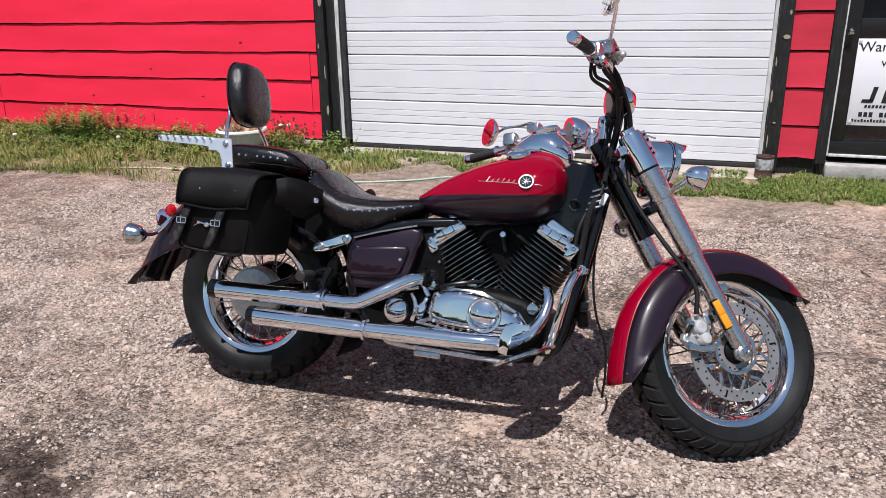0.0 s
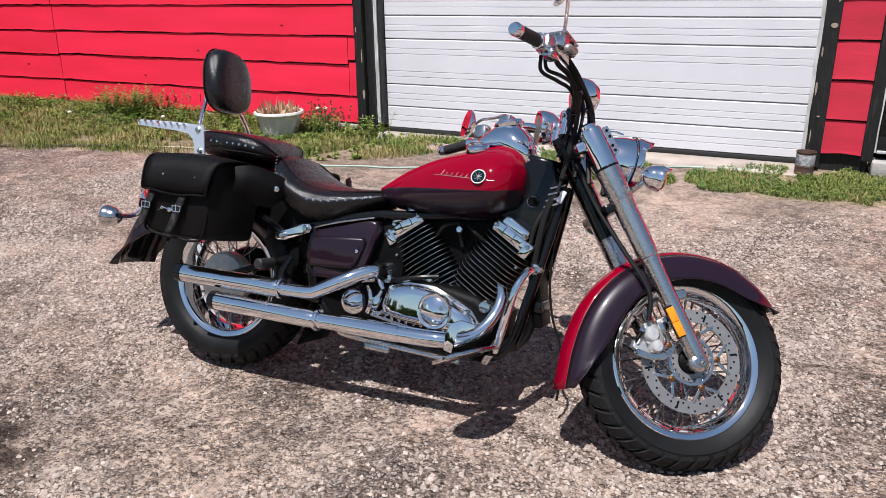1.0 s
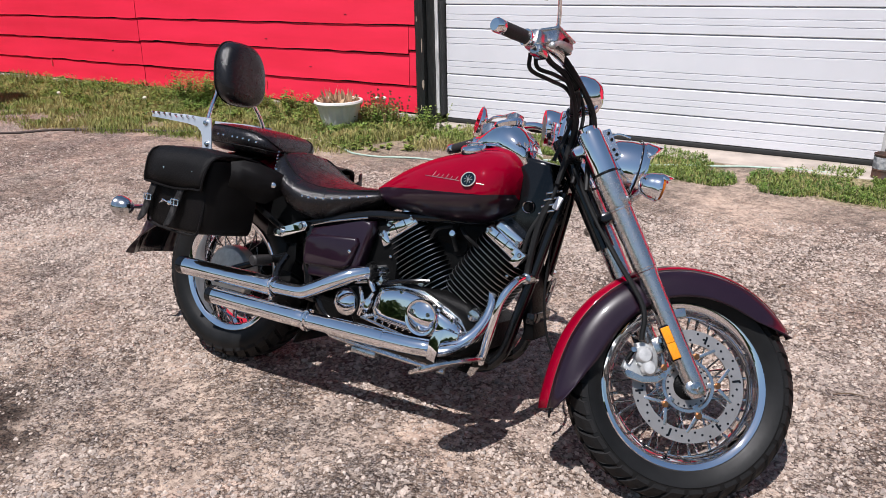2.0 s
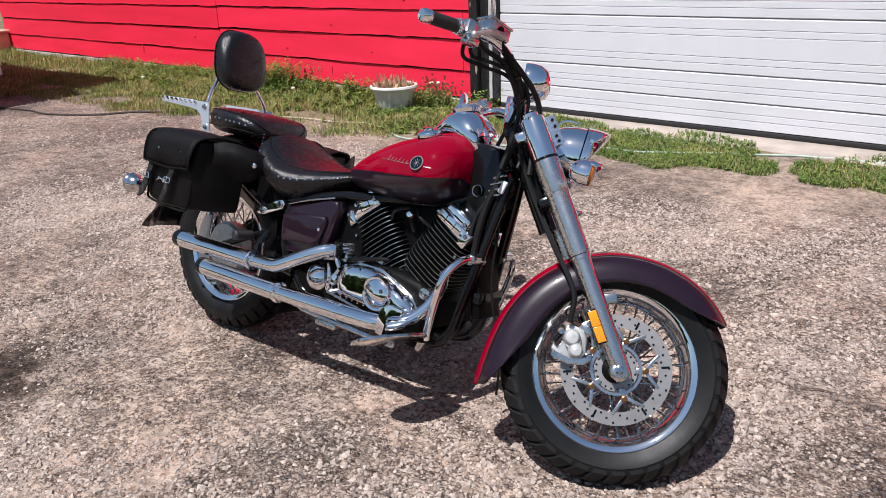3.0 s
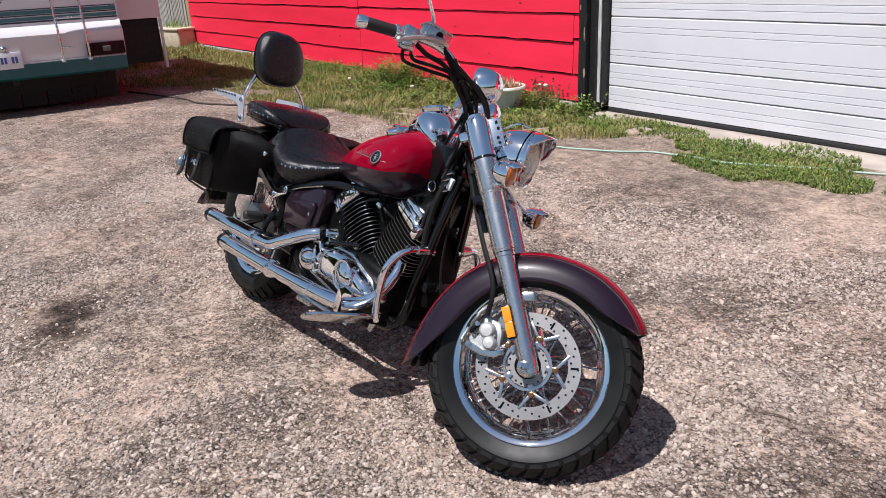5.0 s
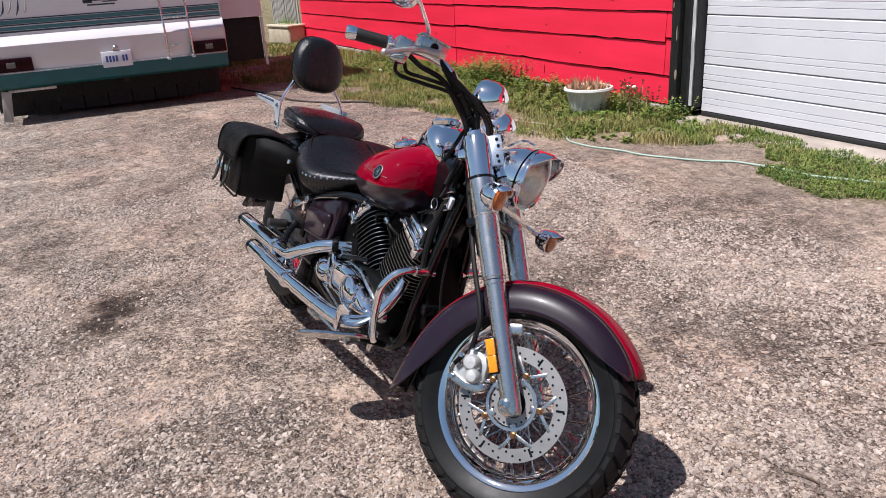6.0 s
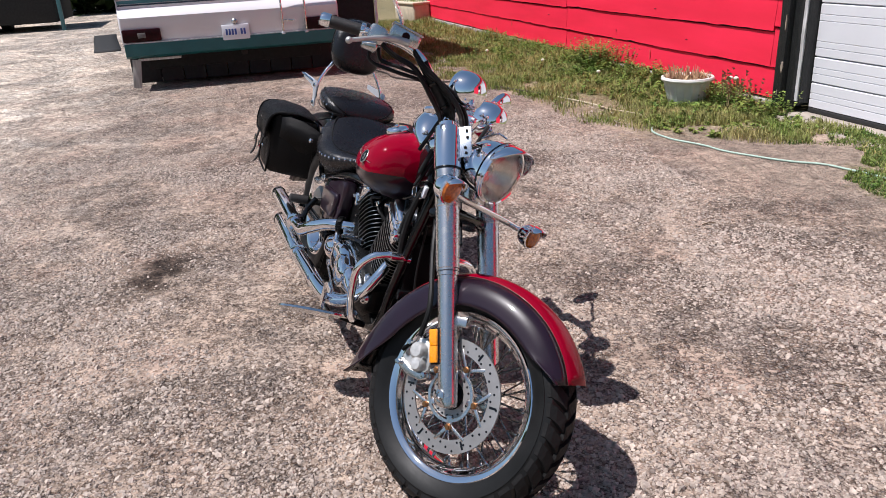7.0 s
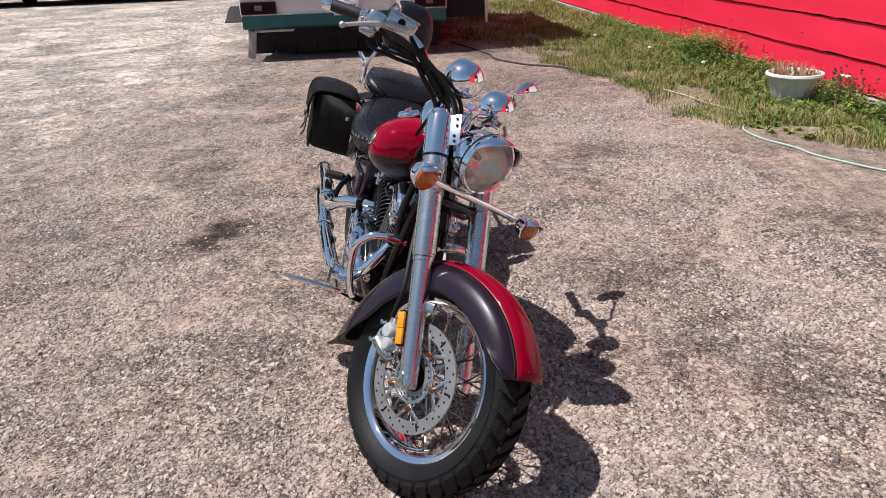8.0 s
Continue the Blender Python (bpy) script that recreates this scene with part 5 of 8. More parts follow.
# ---- saddlebags ----
def saddlebag(s):
    ya, yb = s * 0.19, s * 0.355
    b = B()
    body = [(-0.175, 0.515), (-0.16, 0.496), (-0.12, 0.486), (-0.04, 0.484), (0.04, 0.486), (0.066, 0.492), (0.080, 0.515), (0.098, 0.64), (0.104, 0.735), (-0.145, 0.735), (-0.165, 0.62)]
    cx, cz = -0.03, 0.61
    rings = []
    for k, y in [(0.88, yb + s * 0.004), (0.95, yb), (1.0, yb - s * 0.014), (1.01, yb - s * 0.08), (1.0, ya)]:
        f = (yb - y) / (yb - ya)
        # the front wall slants forward towards the wheel, and the foot is drawn in
        rings.append([(cx + (x - cx) * k + (0.065 * max(f, 0) ** 0.8 if x > 0.03 else 0), y - s * 0.012 * max(0, (0.56 - z) / 0.08), cz + (z - cz) * k) for x, z in body])
    loft(b, rings)
    bag = part("saddlebag", b, LEATHER, BIKE, "black leather saddlebag with two buckled straps", angle=50)
    # lid that wraps over the top and down the front, narrower towards its lip
    rows = []
    for i in range(11):
        f = i / 10
        e = 0.010 * math.sin(f * 3.14)
        row = []
        for y, z, x1 in [(0.17, 0.735, 0.165), (0.20, 0.748 + e, 0.16), (0.27, 0.758 + e, 0.14), (0.334, 0.752 + e, 0.125), (0.362, 0.736, 0.115), (0.373, 0.71, 0.108), (0.377, 0.67, 0.10), (0.374, 0.632 + 0.005 * math.cos(f * 6.28), 0.092)]:
            x0 = -0.165 - 0.03 * max(0.0, 0.735 - z)
            row.append(Vector((x0 + (x1 - x0) * f, s * (y + (0.004 * math.sin(f * 9.0) if z < 0.7 else 0)), z)))
        rows.append(row)
    b = B()
    sheet(b, rows)
    lid = part("lid", b, LEATHER, bag, "flap lid with a stitched edge", angle=60)
    so = lid.modifiers.new("thick", "SOLIDIFY")
    so.thickness, so.offset = 0.005, 0
    edge = [rows[0][k] + Vector((0, s * 0.003, 0)) for k in range(2, 8)] + [r[7] + Vector((0, s * 0.003, 0)) for r in rows[1:-1]] + [rows[-1][k] + Vector((0, s * 0.003, 0)) for k in range(7, 1, -1)]
    part("edge_binding", tube(B(), edge, 0.004, 6, 2), LEATHER, bag, "raised edge binding")
    low = [(-0.162, 0.62), (-0.168, 0.52), (-0.152, 0.495), (-0.05, 0.484), (0.045, 0.482), (0.072, 0.505), (0.088, 0.62)]
    part("edge_binding", tube(B(), [(x, yb - s * 0.006, z) for x, z in low], 0.0045, 6, 4), LEATHER, bag)
    for x in (-0.128, 0.0):
        b = B()
        rows2 = []
        for z, y, w in [(0.636, 0.371, 0.014), (0.61, 0.370, 0.014), (0.585, 0.374, 0.0145), (0.55, 0.372, 0.015), (0.525, 0.374, 0.015), (0.508, 0.380, 0.012), (0.498, 0.386, 0.005)]:
            rows2.append([(x - w - (0.636 - z) * 0.32, s * y, z), (x + w - (0.636 - z) * 0.32, s * y, z)])
        sheet(b, rows2)
        st = part("strap", b, WORN_STRAP, bag, "worn leather strap")
        so = st.modifiers.new("thick", "SOLIDIFY")
        so.thickness, so.offset = 0.004, 0
        c = Vector((x - 0.018, s * 0.379, 0.582))
        loop = [c + Vector((dx, 0, dz)) for dx, dz in [(-0.0165, -0.009), (0.0165, -0.009), (0.0165, 0.009), (-0.0165, 0.009), (-0.0165, -0.009)]]
        bb = B()
        for p, q in zip(loop, loop[1:]):
            rod(bb, p, q, 0.0019, seg=6)
        rod(bb, c + Vector((0, s * 0.002, -0.012)), c + Vector((0.0, s * 0.002, 0.014)), 0.002, seg=6)
        part("buckle", bb, CHROME, bag, "chrome buckle")
    for x in (-0.085, 0.045):
        part("snap_stud", lathe(B(), [(0.004, 0), (0.003, 0.003), (0.001, 0.003)], (x, s * 0.376, 0.69), (0, s, 0), 8), CHROME, bag)
    b = B()
    c = Vector((-0.062, yb + s * 0.006, 0.574))
    ball(b, c, 0.011, (1, 0.4, 0.8), 12, 8)
    for sg in SIDES:
        for k in range(3):
            tube(b, [c + Vector((sg * 0.008, 0, 0.002)), c + Vector((sg * (0.022 + 0.006 * k), 0, 0.004 + 0.002 * k)), c + Vector((sg * (0.03 + 0.008 * (2 - k)), s * 0.001, -0.006 + 0.005 * k))], [0.0028, 0.0022, 0.0008], 6, 3)
    part("winged_badge", b, CHROME, bag, "small winged chrome badge")
    # yoke panel that runs forward to the stud beside the seat
    b = B()
    rows = [[(0.165, s * 0.335, 0.742), (0.172, s * 0.335, 0.70), (0.165, s * 0.335, 0.662)],
            [(0.195, s * 0.308, 0.752), (0.20, s * 0.306, 0.70), (0.19, s * 0.304, 0.652)],
            [(0.222, s * 0.265, 0.748), (0.226, s * 0.262, 0.69), (0.212, s * 0.26, 0.622)],
            [(0.245, s * 0.232, 0.737), (0.25, s * 0.232, 0.68), (0.234, s * 0.228, 0.618)],
            [(0.262, s * 0.20, 0.725), (0.27, s * 0.20, 0.685), (0.256, s * 0.20, 0.642)],
            [(0.268, s * 0.165, 0.715), (0.276, s * 0.165, 0.69), (0.268, s * 0.165, 0.66)]]
    sheet(b, rows)
    yoke = part("yoke", b, LEATHER, bag, "curved leather yoke panel", angle=70)
    so = yoke.modifiers.new("thick", "SOLIDIFY")
    so.thickness = 0.005
    b = B()
    rows = [[(x, s * 0.17, 0.735), (x, s * 0.13, 0.752), (x, 0, 0.777)] for x in (-0.07, -0.03, 0.01, 0.05)]
    sheet(b, rows)
    y2 = part("yoke", b, LEATHER, bag)
    so = y2.modifiers.new("thick", "SOLIDIFY")
    so.thickness = 0.005
    part("yoke_stud", lathe(B(), [(0.0095, -0.006), (0.009, 0.003), (0.005, 0.006), (0.001, 0.007)], (0.257, s * 0.226, 0.684), (0.4, s, 0.1), 14), CHROME, bag, "chrome stud")
    return bag


saddlebag(-1).matrix_basis = pose(0.036, 0, 0)
far_bag = saddlebag(1)
far_bag.matrix_basis = pose(0.075, 0, 0.0)


# ---- tail: lamp, stays, rear signals ----
def bullet(bm, c, axis, r, length):
    """A chrome signal housing that tapers towards its back; axis points to the lens."""
    return lathe(bm, [(0.002, -length), (r * 0.45, -length * 0.92), (r * 0.75, -length * 0.7), (r * 0.95, -length * 0.35), (r, 0), (r * 1.05, 0.002), (r * 1.05, 0.008), (r, 0.009)], c, axis, 32)


tl = part("tail_lamp", lathe(B(), [(0.02, -0.05), (0.032, -0.04), (0.04, -0.02), (0.041, 0.02), (0.043, 0.024)], (-0.43, 0, 0.565), (-1, 0, -0.25), 28), CHROME, BIKE, "chrome tail lamp with a red lens")
part("tail_lens", lathe(B(), [(0.04, 0.02), (0.036, 0.034), (0.02, 0.042), (0.001, 0.044)], (-0.43, 0, 0.565), (-1, 0, -0.25), 28), REDLENS, tl, "red lens")
part("marker_lens", lathe(B(), [(0.024, 0), (0.024, 0.01), (0.018, 0.02), (0.001, 0.022)], (-0.335, -0.115, 0.60), (-0.5, -1, 0), 20), REDLENS, tl, "round red marker")
b = B()
box(b, (-0.385, -0.07, 0.555), (0.06, 0.045, 0.075), 0.012, Matrix.Rotation(radians(14), 3, "Y"))
bracket = part("signal_bracket", b, CHROME, BIKE, "chrome lamp bracket")
part("bracket_lens", box(B(), (-0.392, -0.094, 0.560), (0.030, 0.006, 0.034), 0.003, Matrix.Rotation(radians(14), 3, "Y")), DARKLENS, bracket, "dark red lens")
part("bracket_skirt", box(B(), (-0.408, -0.072, 0.482), (0.030, 0.036, 0.085), 0.008, Matrix.Rotation(radians(20), 3, "Y")), PLATEW, bracket, "pale lower lens")
part("bracket_tube", tube(B(), [(-0.33, -0.105, 0.59), (-0.352, -0.125, 0.55), (-0.378, -0.135, 0.518)], 0.009, 10), CHROME, bracket)
for s in SIDES:
    stalk = part("rear_signal", tube(B(), [(-0.385, s * 0.08, 0.535), (-0.384, s * 0.15, 0.512), (-0.385, s * 0.22, 0.508)], 0.009, 10), CHROME, BIKE, "chrome stalk turn signal")
    part("signal_housing", bullet(B(), (-0.40, s * 0.246, 0.508), (-1, 0, 0), 0.037, 0.055), CHROME_WORN, stalk, "round chrome housing")
    part("signal_lens", lathe(B(), [(0.036, 0.006), (0.031, 0.018), (0.001, 0.026)], (-0.40, s * 0.246, 0.508), (-1, 0, 0), 24), AMBER, stalk, "amber lens")

# ---- frame tubes, swing arm, covers ----
for s in SIDES:
    part("frame_tube", tube(B(), [(1.20, s * 0.03, 0.83), (1.05, s * 0.05, 0.70), (0.75, s * 0.095, 0.655), (0.6, s * 0.115, 0.635), (0.42, s * 0.135, 0.585), (0.33, s * 0.14, 0.555)], 0.016, 12), BLACK, BIKE, "black enamelled frame tube")
    part("down_tube", tube(B(), [(1.215, s * 0.03, 0.80), (1.185, s * 0.055, 0.62), (1.15, s * 0.075, 0.42), (1.115, s * 0.08, 0.285), (1.02, s * 0.085, 0.235), (0.75, s * 0.09, 0.225), (0.5, s * 0.09, 0.26), (0.42, s * 0.1, 0.34)], 0.017, 12), BLACK, BIKE, "black enamelled down tube")
    part("rear_upright", tube(B(), [(0.40, s * 0.135, 0.57), (0.405, s * 0.14, 0.46), (0.42, s * 0.12, 0.33)], 0.018, 12), BLACK, BIKE)
    part("swing_arm", tube(B(), [(0.44, s * 0.11, 0.33), (0.3, s * 0.125, 0.34), (0.0, s * 0.125, 0.326)], [0.024, 0.021, 0.019], 12), BLACK, BIKE, "black swing arm")
    part("swing_stay", tube(B(), [(0.33, s * 0.12, 0.46), (0.2, s * 0.125, 0.41), (0.02, s * 0.125, 0.335)], 0.013, 10), BLACK, BIKE)
    part("axle_nut", lathe(B(), [(0.017, 0), (0.017, 0.012), (0.012, 0.016), (0.001, 0.016)], (0, s * 0.145, 0.326), (0, s, 0), 6), CHROME_WORN, BIKE)
    # chrome fender stay plate with two bolts
    b = B()
    prism(b, [(0.268, 0.522), (0.278, 0.512), (0.31, 0.515), (0.40, 0.552), (0.408, 0.57), (0.397, 0.582), (0.37, 0.578), (0.345, 0.563), (0.285, 0.54), (0.27, 0.535)], s * 0.164, s * 0.17, 0.002)
    stay = part("stay_plate", b, CHROME, BIKE, "chrome stay plate")
    for x, z in [(0.300, 0.530), (0.388, 0.564)]:
        part("bolt", lathe(B(), [(0.013, 0), (0.013, 0.004), (0.009, 0.006), (0.008, 0.012), (0.001, 0.012)], (x, s * 0.17, z), (0, s, 0), 14), CHROME_WORN, stay)
    part("fender_strut", tube(B(), [(0.30, s * 0.15, 0.535), (0.15, s * 0.14, 0.60), (-0.05, s * 0.135, 0.70)], 0.011, 8), BLACK, BIKE)
    # pillion peg
    peg = part("pillion_peg", rod(B(), (0.30, s * 0.135, 0.43), (0.275, s * 0.20, 0.432), 0.010), BLACK_CAST, BIKE, "folding pillion peg")
    part("peg_rubber", lathe(B(), [(0.013, 0), (0.018, 0.006), (0.018, 0.075), (0.013, 0.08)], (0.28, s * 0.185, 0.432), (-0.08, s, 0), 16), GRIP, peg)
    b = B()
    prism(b, [(0.30, 0.40), (0.335, 0.395), (0.35, 0.44), (0.345, 0.50), (0.32, 0.49), (0.305, 0.45)], s * 0.128, s * 0.137, 0.002)
    part("peg_bracket", b, BLACK_CAST, BIKE)

    # plum side cover with a raised panel
    b = B()
    prism(b, [(0.385, 0.42), (0.40, 0.402), (0.58, 0.412), (0.605, 0.43), (0.645, 0.60), (0.638, 0.622), (0.60, 0.618), (0.42, 0.57), (0.392, 0.55)], s * 0.10, s * 0.150, 0.012)
    cover = part("side_cover", b, PLUM, BIKE, "glossy plum side cover", angle=50)
    b = B()
    prism(b, [(0.40, 0.455), (0.41, 0.44), (0.56, 0.452), (0.585, 0.468), (0.61, 0.545), (0.60, 0.562), (0.42, 0.545), (0.402, 0.53)], s * 0.14, s * 0.168, 0.012)
    part("raised_panel", b, PLUM, cover, angle=50)
    part("panel_screw", lathe(B(), [(0.006, 0), (0.006, 0.003), (0.001, 0.004)], (0.585, s * 0.166, 0.515), (0, s, 0), 12), CHROME, cover)
    part("trim_strip", tube(B(), [(0.41, s * 0.152, 0.572), (0.50, s * 0.154, 0.60), (0.63, s * 0.153, 0.632)], 0.004, 8), CHROME_WORN, cover)

# shaft drive on the left, inner mudguard and the dark middle of the machine
drive = part("final_drive", lathe(B(), [(0.02, 0), (0.105, 0.0), (0.115, 0.02), (0.11, 0.06), (0.08, 0.085), (0.04, 0.095), (0.001, 0.096)], (0, 0.06, 0.326), (0, 1, 0), 36), BLACK_CAST, BIKE, "black shaft drive housing")
part("shaft_tube", tube(B(), [(0.06, 0.125, 0.326), (0.30, 0.125, 0.332), (0.50, 0.115, 0.345)], [0.045, 0.038, 0.042], 16), BLACK_CAST, drive)
b = B()
sheet(b, [[(0.03 + 0.375 * math.cos(radians(a)), y, 0.326 + 0.375 * math.sin(radians(a))) for y in (-0.105, -0.05, 0, 0.05, 0.105)] for a in range(-28, 61, 8)])
guard = part("inner_mudguard", b, BLACK_CAST, BIKE, "black plastic mudguard between wheel and engine")
guard.modifiers.new("thick", "SOLIDIFY").thickness = 0.004
part("lower_frame_plate", prism(B(), [(0.40, 0.23), (0.62, 0.215), (1.02, 0.222), (1.10, 0.27), (1.05, 0.30), (0.60, 0.30), (0.42, 0.34)], -0.10, 0.13, 0.012), BLACK_CAST, BIKE, "black underside of the engine cradle")
b = B()
box(b, (0.56, 0, 0.51), (0.34, 0.2, 0.28), 0.03)
part("battery_box", b, BLACK_CAST, BIKE, "black battery box")
b = B()
box(b, (0.92, 0, 0.63), (0.34, 0.12, 0.09), 0.02)
part("air_intake", b, BLACK_CAST, BIKE)
b = B()
prism(b, [(1.0, 0.70), (1.05, 0.83), (1.10, 0.89), (1.17, 0.88), (1.215, 0.77), (1.17, 0.62), (1.08, 0.62)], -0.06, 0.06, 0.012)
nk = part("neck_cover", b, BLACK, BIKE, "black steering neck cover")
part("neck_lock", lathe(B(), [(0.019, 0), (0.019, 0.006), (0.0165, 0.008), (0.0155, 0.004), (0.0115, 0.004), (0.011, 0.007), (0.001, 0.007)], (1.125, -0.06, 0.745), (0, -1, 0), 24), BLACK_CAST, nk, "round black lock")
part("lock_rim", lathe(B(), [(0.0155, 0.0075), (0.0175, 0.0095), (0.0190, 0.0075)], (1.125, -0.06, 0.745), (0, -1, 0), 24, cap=False), CHROME_WORN, nk, "worn metal rim")
b = B()
box(b, (1.165, 0, 0.47), (0.035, 0.12, 0.24), 0.008, Matrix.Rotation(radians(-12), 3, "Y"))
rad = part("rectifier", b, BLACK_CAST, BIKE, "finned black rectifier")
b = B()
box(b, (1.185, 0, 0.42), (0.03, 0.14, 0.035), 0.006)
part("crossbar", b, BLACK, BIKE)


b = B()
box(b, (1.175, 0, 0.745), (0.05, 0.10, 0.10), 0.02, Matrix.Rotation(radians(-12), 3, "Y"))
part("wiring_box", b, BLACK_CAST, BIKE, "black plastic wiring box")
b = B()
for k in range(4):
    box(b, (1.185 + 0.005 * k, -0.07, 0.74 + k * 0.02), (0.05, 0.01, 0.006), 0.002, Matrix.Rotation(radians(-18), 3, "Y"))
part("horn_grille", b, CHROME_WORN, BIKE, "ribbed horn grille")


b = B()
prism(b, [(0.20, 0.50), (0.38, 0.55), (0.41, 0.64), (0.36, 0.69), (0.22, 0.70)], -0.105, -0.13, 0.008)
part("battery_cover", b, BLACK_CAST, BIKE, "black inner panel behind the saddlebag")


# ---- V-twin engine ----
def cylinder(name, foot, tilt, lean_front):
    ax = Vector((math.sin(radians(tilt)), 0, math.cos(radians(tilt))))
    sd = Vector((math.cos(radians(tilt)), 0, -math.sin(radians(tilt))))
    foot = Vector(foot)
    n = 40

    def ring(h, a, w, p=0.55):
        out = []
        for i in range(n):
            t = 6.2832 * i / n
            ca, sa = math.cos(t), math.sin(t)
            out.append(foot + ax * h + sd * a * math.copysign(abs(ca) ** p, ca) + Vector((0, w * math.copysign(abs(sa) ** p, sa), 0)))
        return out
    core = part(name, loft(B(), [ring(0.0, 0.052, 0.07), ring(0.262, 0.052, 0.07)]), BLACK_CAST, BIKE, "finned black cylinder with polished fin edges")
    for k in range(15):
        h = 0.014 + k * 0.0156
        a, w = 0.093 - (0.010 if k < 2 else 0), 0.102 - (0.010 if k < 2 else 0)
        part("fin", loft(B(), [ring(h, 0.05, 0.068), ring(h + 0.001, a, w), ring(h + 0.0034, a, w), ring(h + 0.0044, 0.05, 0.068)]), BLACK_CAST, core)
        part("fin_edge", loft(B(), [ring(h + 0.0012, a, w), ring(h + 0.0014, a + 0.0010, w + 0.0010), ring(h + 0.0030, a + 0.0010, w + 0.0010), ring(h + 0.0032, a, w)], cap=False), FIN_EDGE, core)
    part("head", loft(B(), [ring(0.236, 0.07, 0.085), ring(0.242, 0.084, 0.094), ring(0.275, 0.082, 0.092), ring(0.292, 0.055, 0.075)]), BLACK_CAST, core)
    # two-tier chrome rocker covers with a ribbed face
    rot = Matrix((sd, Vector((0, 1, 0)), ax)).transposed()

    def at(u, v, y):
        return foot + ax * v + sd * u * lean_front + Vector((0, y, 0))
    for s in SIDES:
        b = B()
        box(b, at(0.004, 0.266, s * 0.082), (0.150, 0.050, 0.040), 0.009, rot, 3)
        cov = part("rocker_cover", b, CHROME, core, "chrome rocker cover")
        part("cover_top", box(B(), at(-0.010, 0.296, s * 0.074), (0.100, 0.050, 0.036), 0.010, rot, 3), CHROME, core, "chrome upper tier of the rocker cover")
        part("cover_face", box(B(), at(-0.012, 0.270, s * 0.1065), (0.098, 0.006, 0.026), 0.002, rot), CHROME, core, "flat chrome face plate")
        for u in (-0.030, 0.008):
            part("cover_groove", box(B(), at(u, 0.270, s * 0.1098), (0.0022, 0.0016, 0.026), 0, rot), BLACK_CAST, core)
        part("cover_boss", box(B(), at(0.062, 0.262, s * 0.100), (0.032, 0.024, 0.052), 0.007, rot), CHROME, core)
        for u, v in ((-0.062, 0.27), (0.062, 0.275), (0.03, 0.294)):
            part("bolt", lathe(B(), [(0.0075, -0.004), (0.0075, 0.006), (0.005, 0.009), (0.001, 0.009)], at(u, v, s * (0.110 if v < 0.29 else 0.096)), (0, s, 0), 8), CHROME_WORN, core)
        part("fin_bolt", lathe(B(), [(0.005, 0), (0.005, 0.006), (0.001, 0.007)], at(0.07, 0.20, s * 0.10), (0, s, 0), 8), CHROME_WORN, core)
    return core


cyl_r = cylinder("rear_cylinder", (0.878, 0.0, 0.40), -37, -1)
cyl_f = cylinder("front_cylinder", (0.945, 0.0, 0.40), 31, 1)
b = B()
prism(b, [(0.60, 0.27), (0.70, 0.245), (1.0, 0.25), (1.075, 0.30), (1.08, 0.38), (1.0, 0.43), (0.92, 0.45), (0.80, 0.45), (0.66, 0.43), (0.57, 0.40), (0.56, 0.32)], -0.12, 0.12, 0.03)
case = part("crankcase", b, BLACK_CAST, BIKE, "black engine crankcase with chrome covers")
def domed(outline, y0, y1, steps=7, shrink=0.42):
    """A cover that bulges from its rim at y0 to y1."""
    cx, cz = sum(p[0] for p in outline) / len(outline), sum(p[1] for p in outline) / len(outline)
    closed = spline([(x, 0, z) for x, z in [*outline, outline[0]]], 5)[:-1]
    rings = [[(p.x, y0 - (y1 - y0) * 0.25, p.z) for p in closed], [(p.x, y0, p.z) for p in closed]]
    for k in range(1, steps + 1):
        t = k / steps
        f = 1 - shrink * t ** 2.0
        rings.append([(cx + (p.x - cx) * f, y0 + (y1 - y0) * math.sin(t * 1.5708) ** 0.8, cz + (p.z - cz) * f) for p in closed])
    return loft(B(), rings)


part("clutch_cover", domed([(0.688, 0.352), (0.705, 0.325), (0.80, 0.314), (0.93, 0.311), (0.998, 0.322), (1.016, 0.345), (0.99, 0.376), (0.93, 0.404), (0.86, 0.432), (0.77, 0.434), (0.708, 0.412)], -0.138, -0.178), CHROME, case, "large domed chrome clutch cover", angle=80)
part("cover_gasket", prism(B(), [(0.682, 0.350), (0.70, 0.318), (0.80, 0.307), (0.93, 0.304), (1.003, 0.315), (1.024, 0.345), (0.995, 0.383), (0.935, 0.411), (0.862, 0.440), (0.768, 0.441), (0.70, 0.417)], -0.115, -0.136, 0.003), CHROME_WORN, case, "flat rim under the clutch cover")
part("round_cover", lathe(B(), [(0.058, -0.01), (0.058, 0.008), (0.055, 0.014), (0.050, 0.014), (0.047, 0.012), (0.040, 0.018), (0.001, 0.023)], (0.885, -0.172, 0.368), (0, -1, 0), 44), CHROME, case, "round chrome cover")
for k in range(3):
    a = k * 2.094 + 0.5
    part("bolt", lathe(B(), [(0.007, 0), (0.007, 0.005), (0.001, 0.005)], (0.885 + 0.032 * math.cos(a), -0.19, 0.368 + 0.032 * math.sin(a)), (0, -1, 0), 8), CHROME_WORN, case)
for x, z in [(0.725, 0.418), (0.80, 0.428), (0.985, 0.38), (0.93, 0.40), (0.72, 0.33), (0.86, 0.318)]:
    part("bolt", lathe(B(), [(0.008, -0.01), (0.008, 0.012), (0.005, 0.016), (0.001, 0.016)], (x, -0.158, z), (0, -1, 0), 10), CHROME, case)
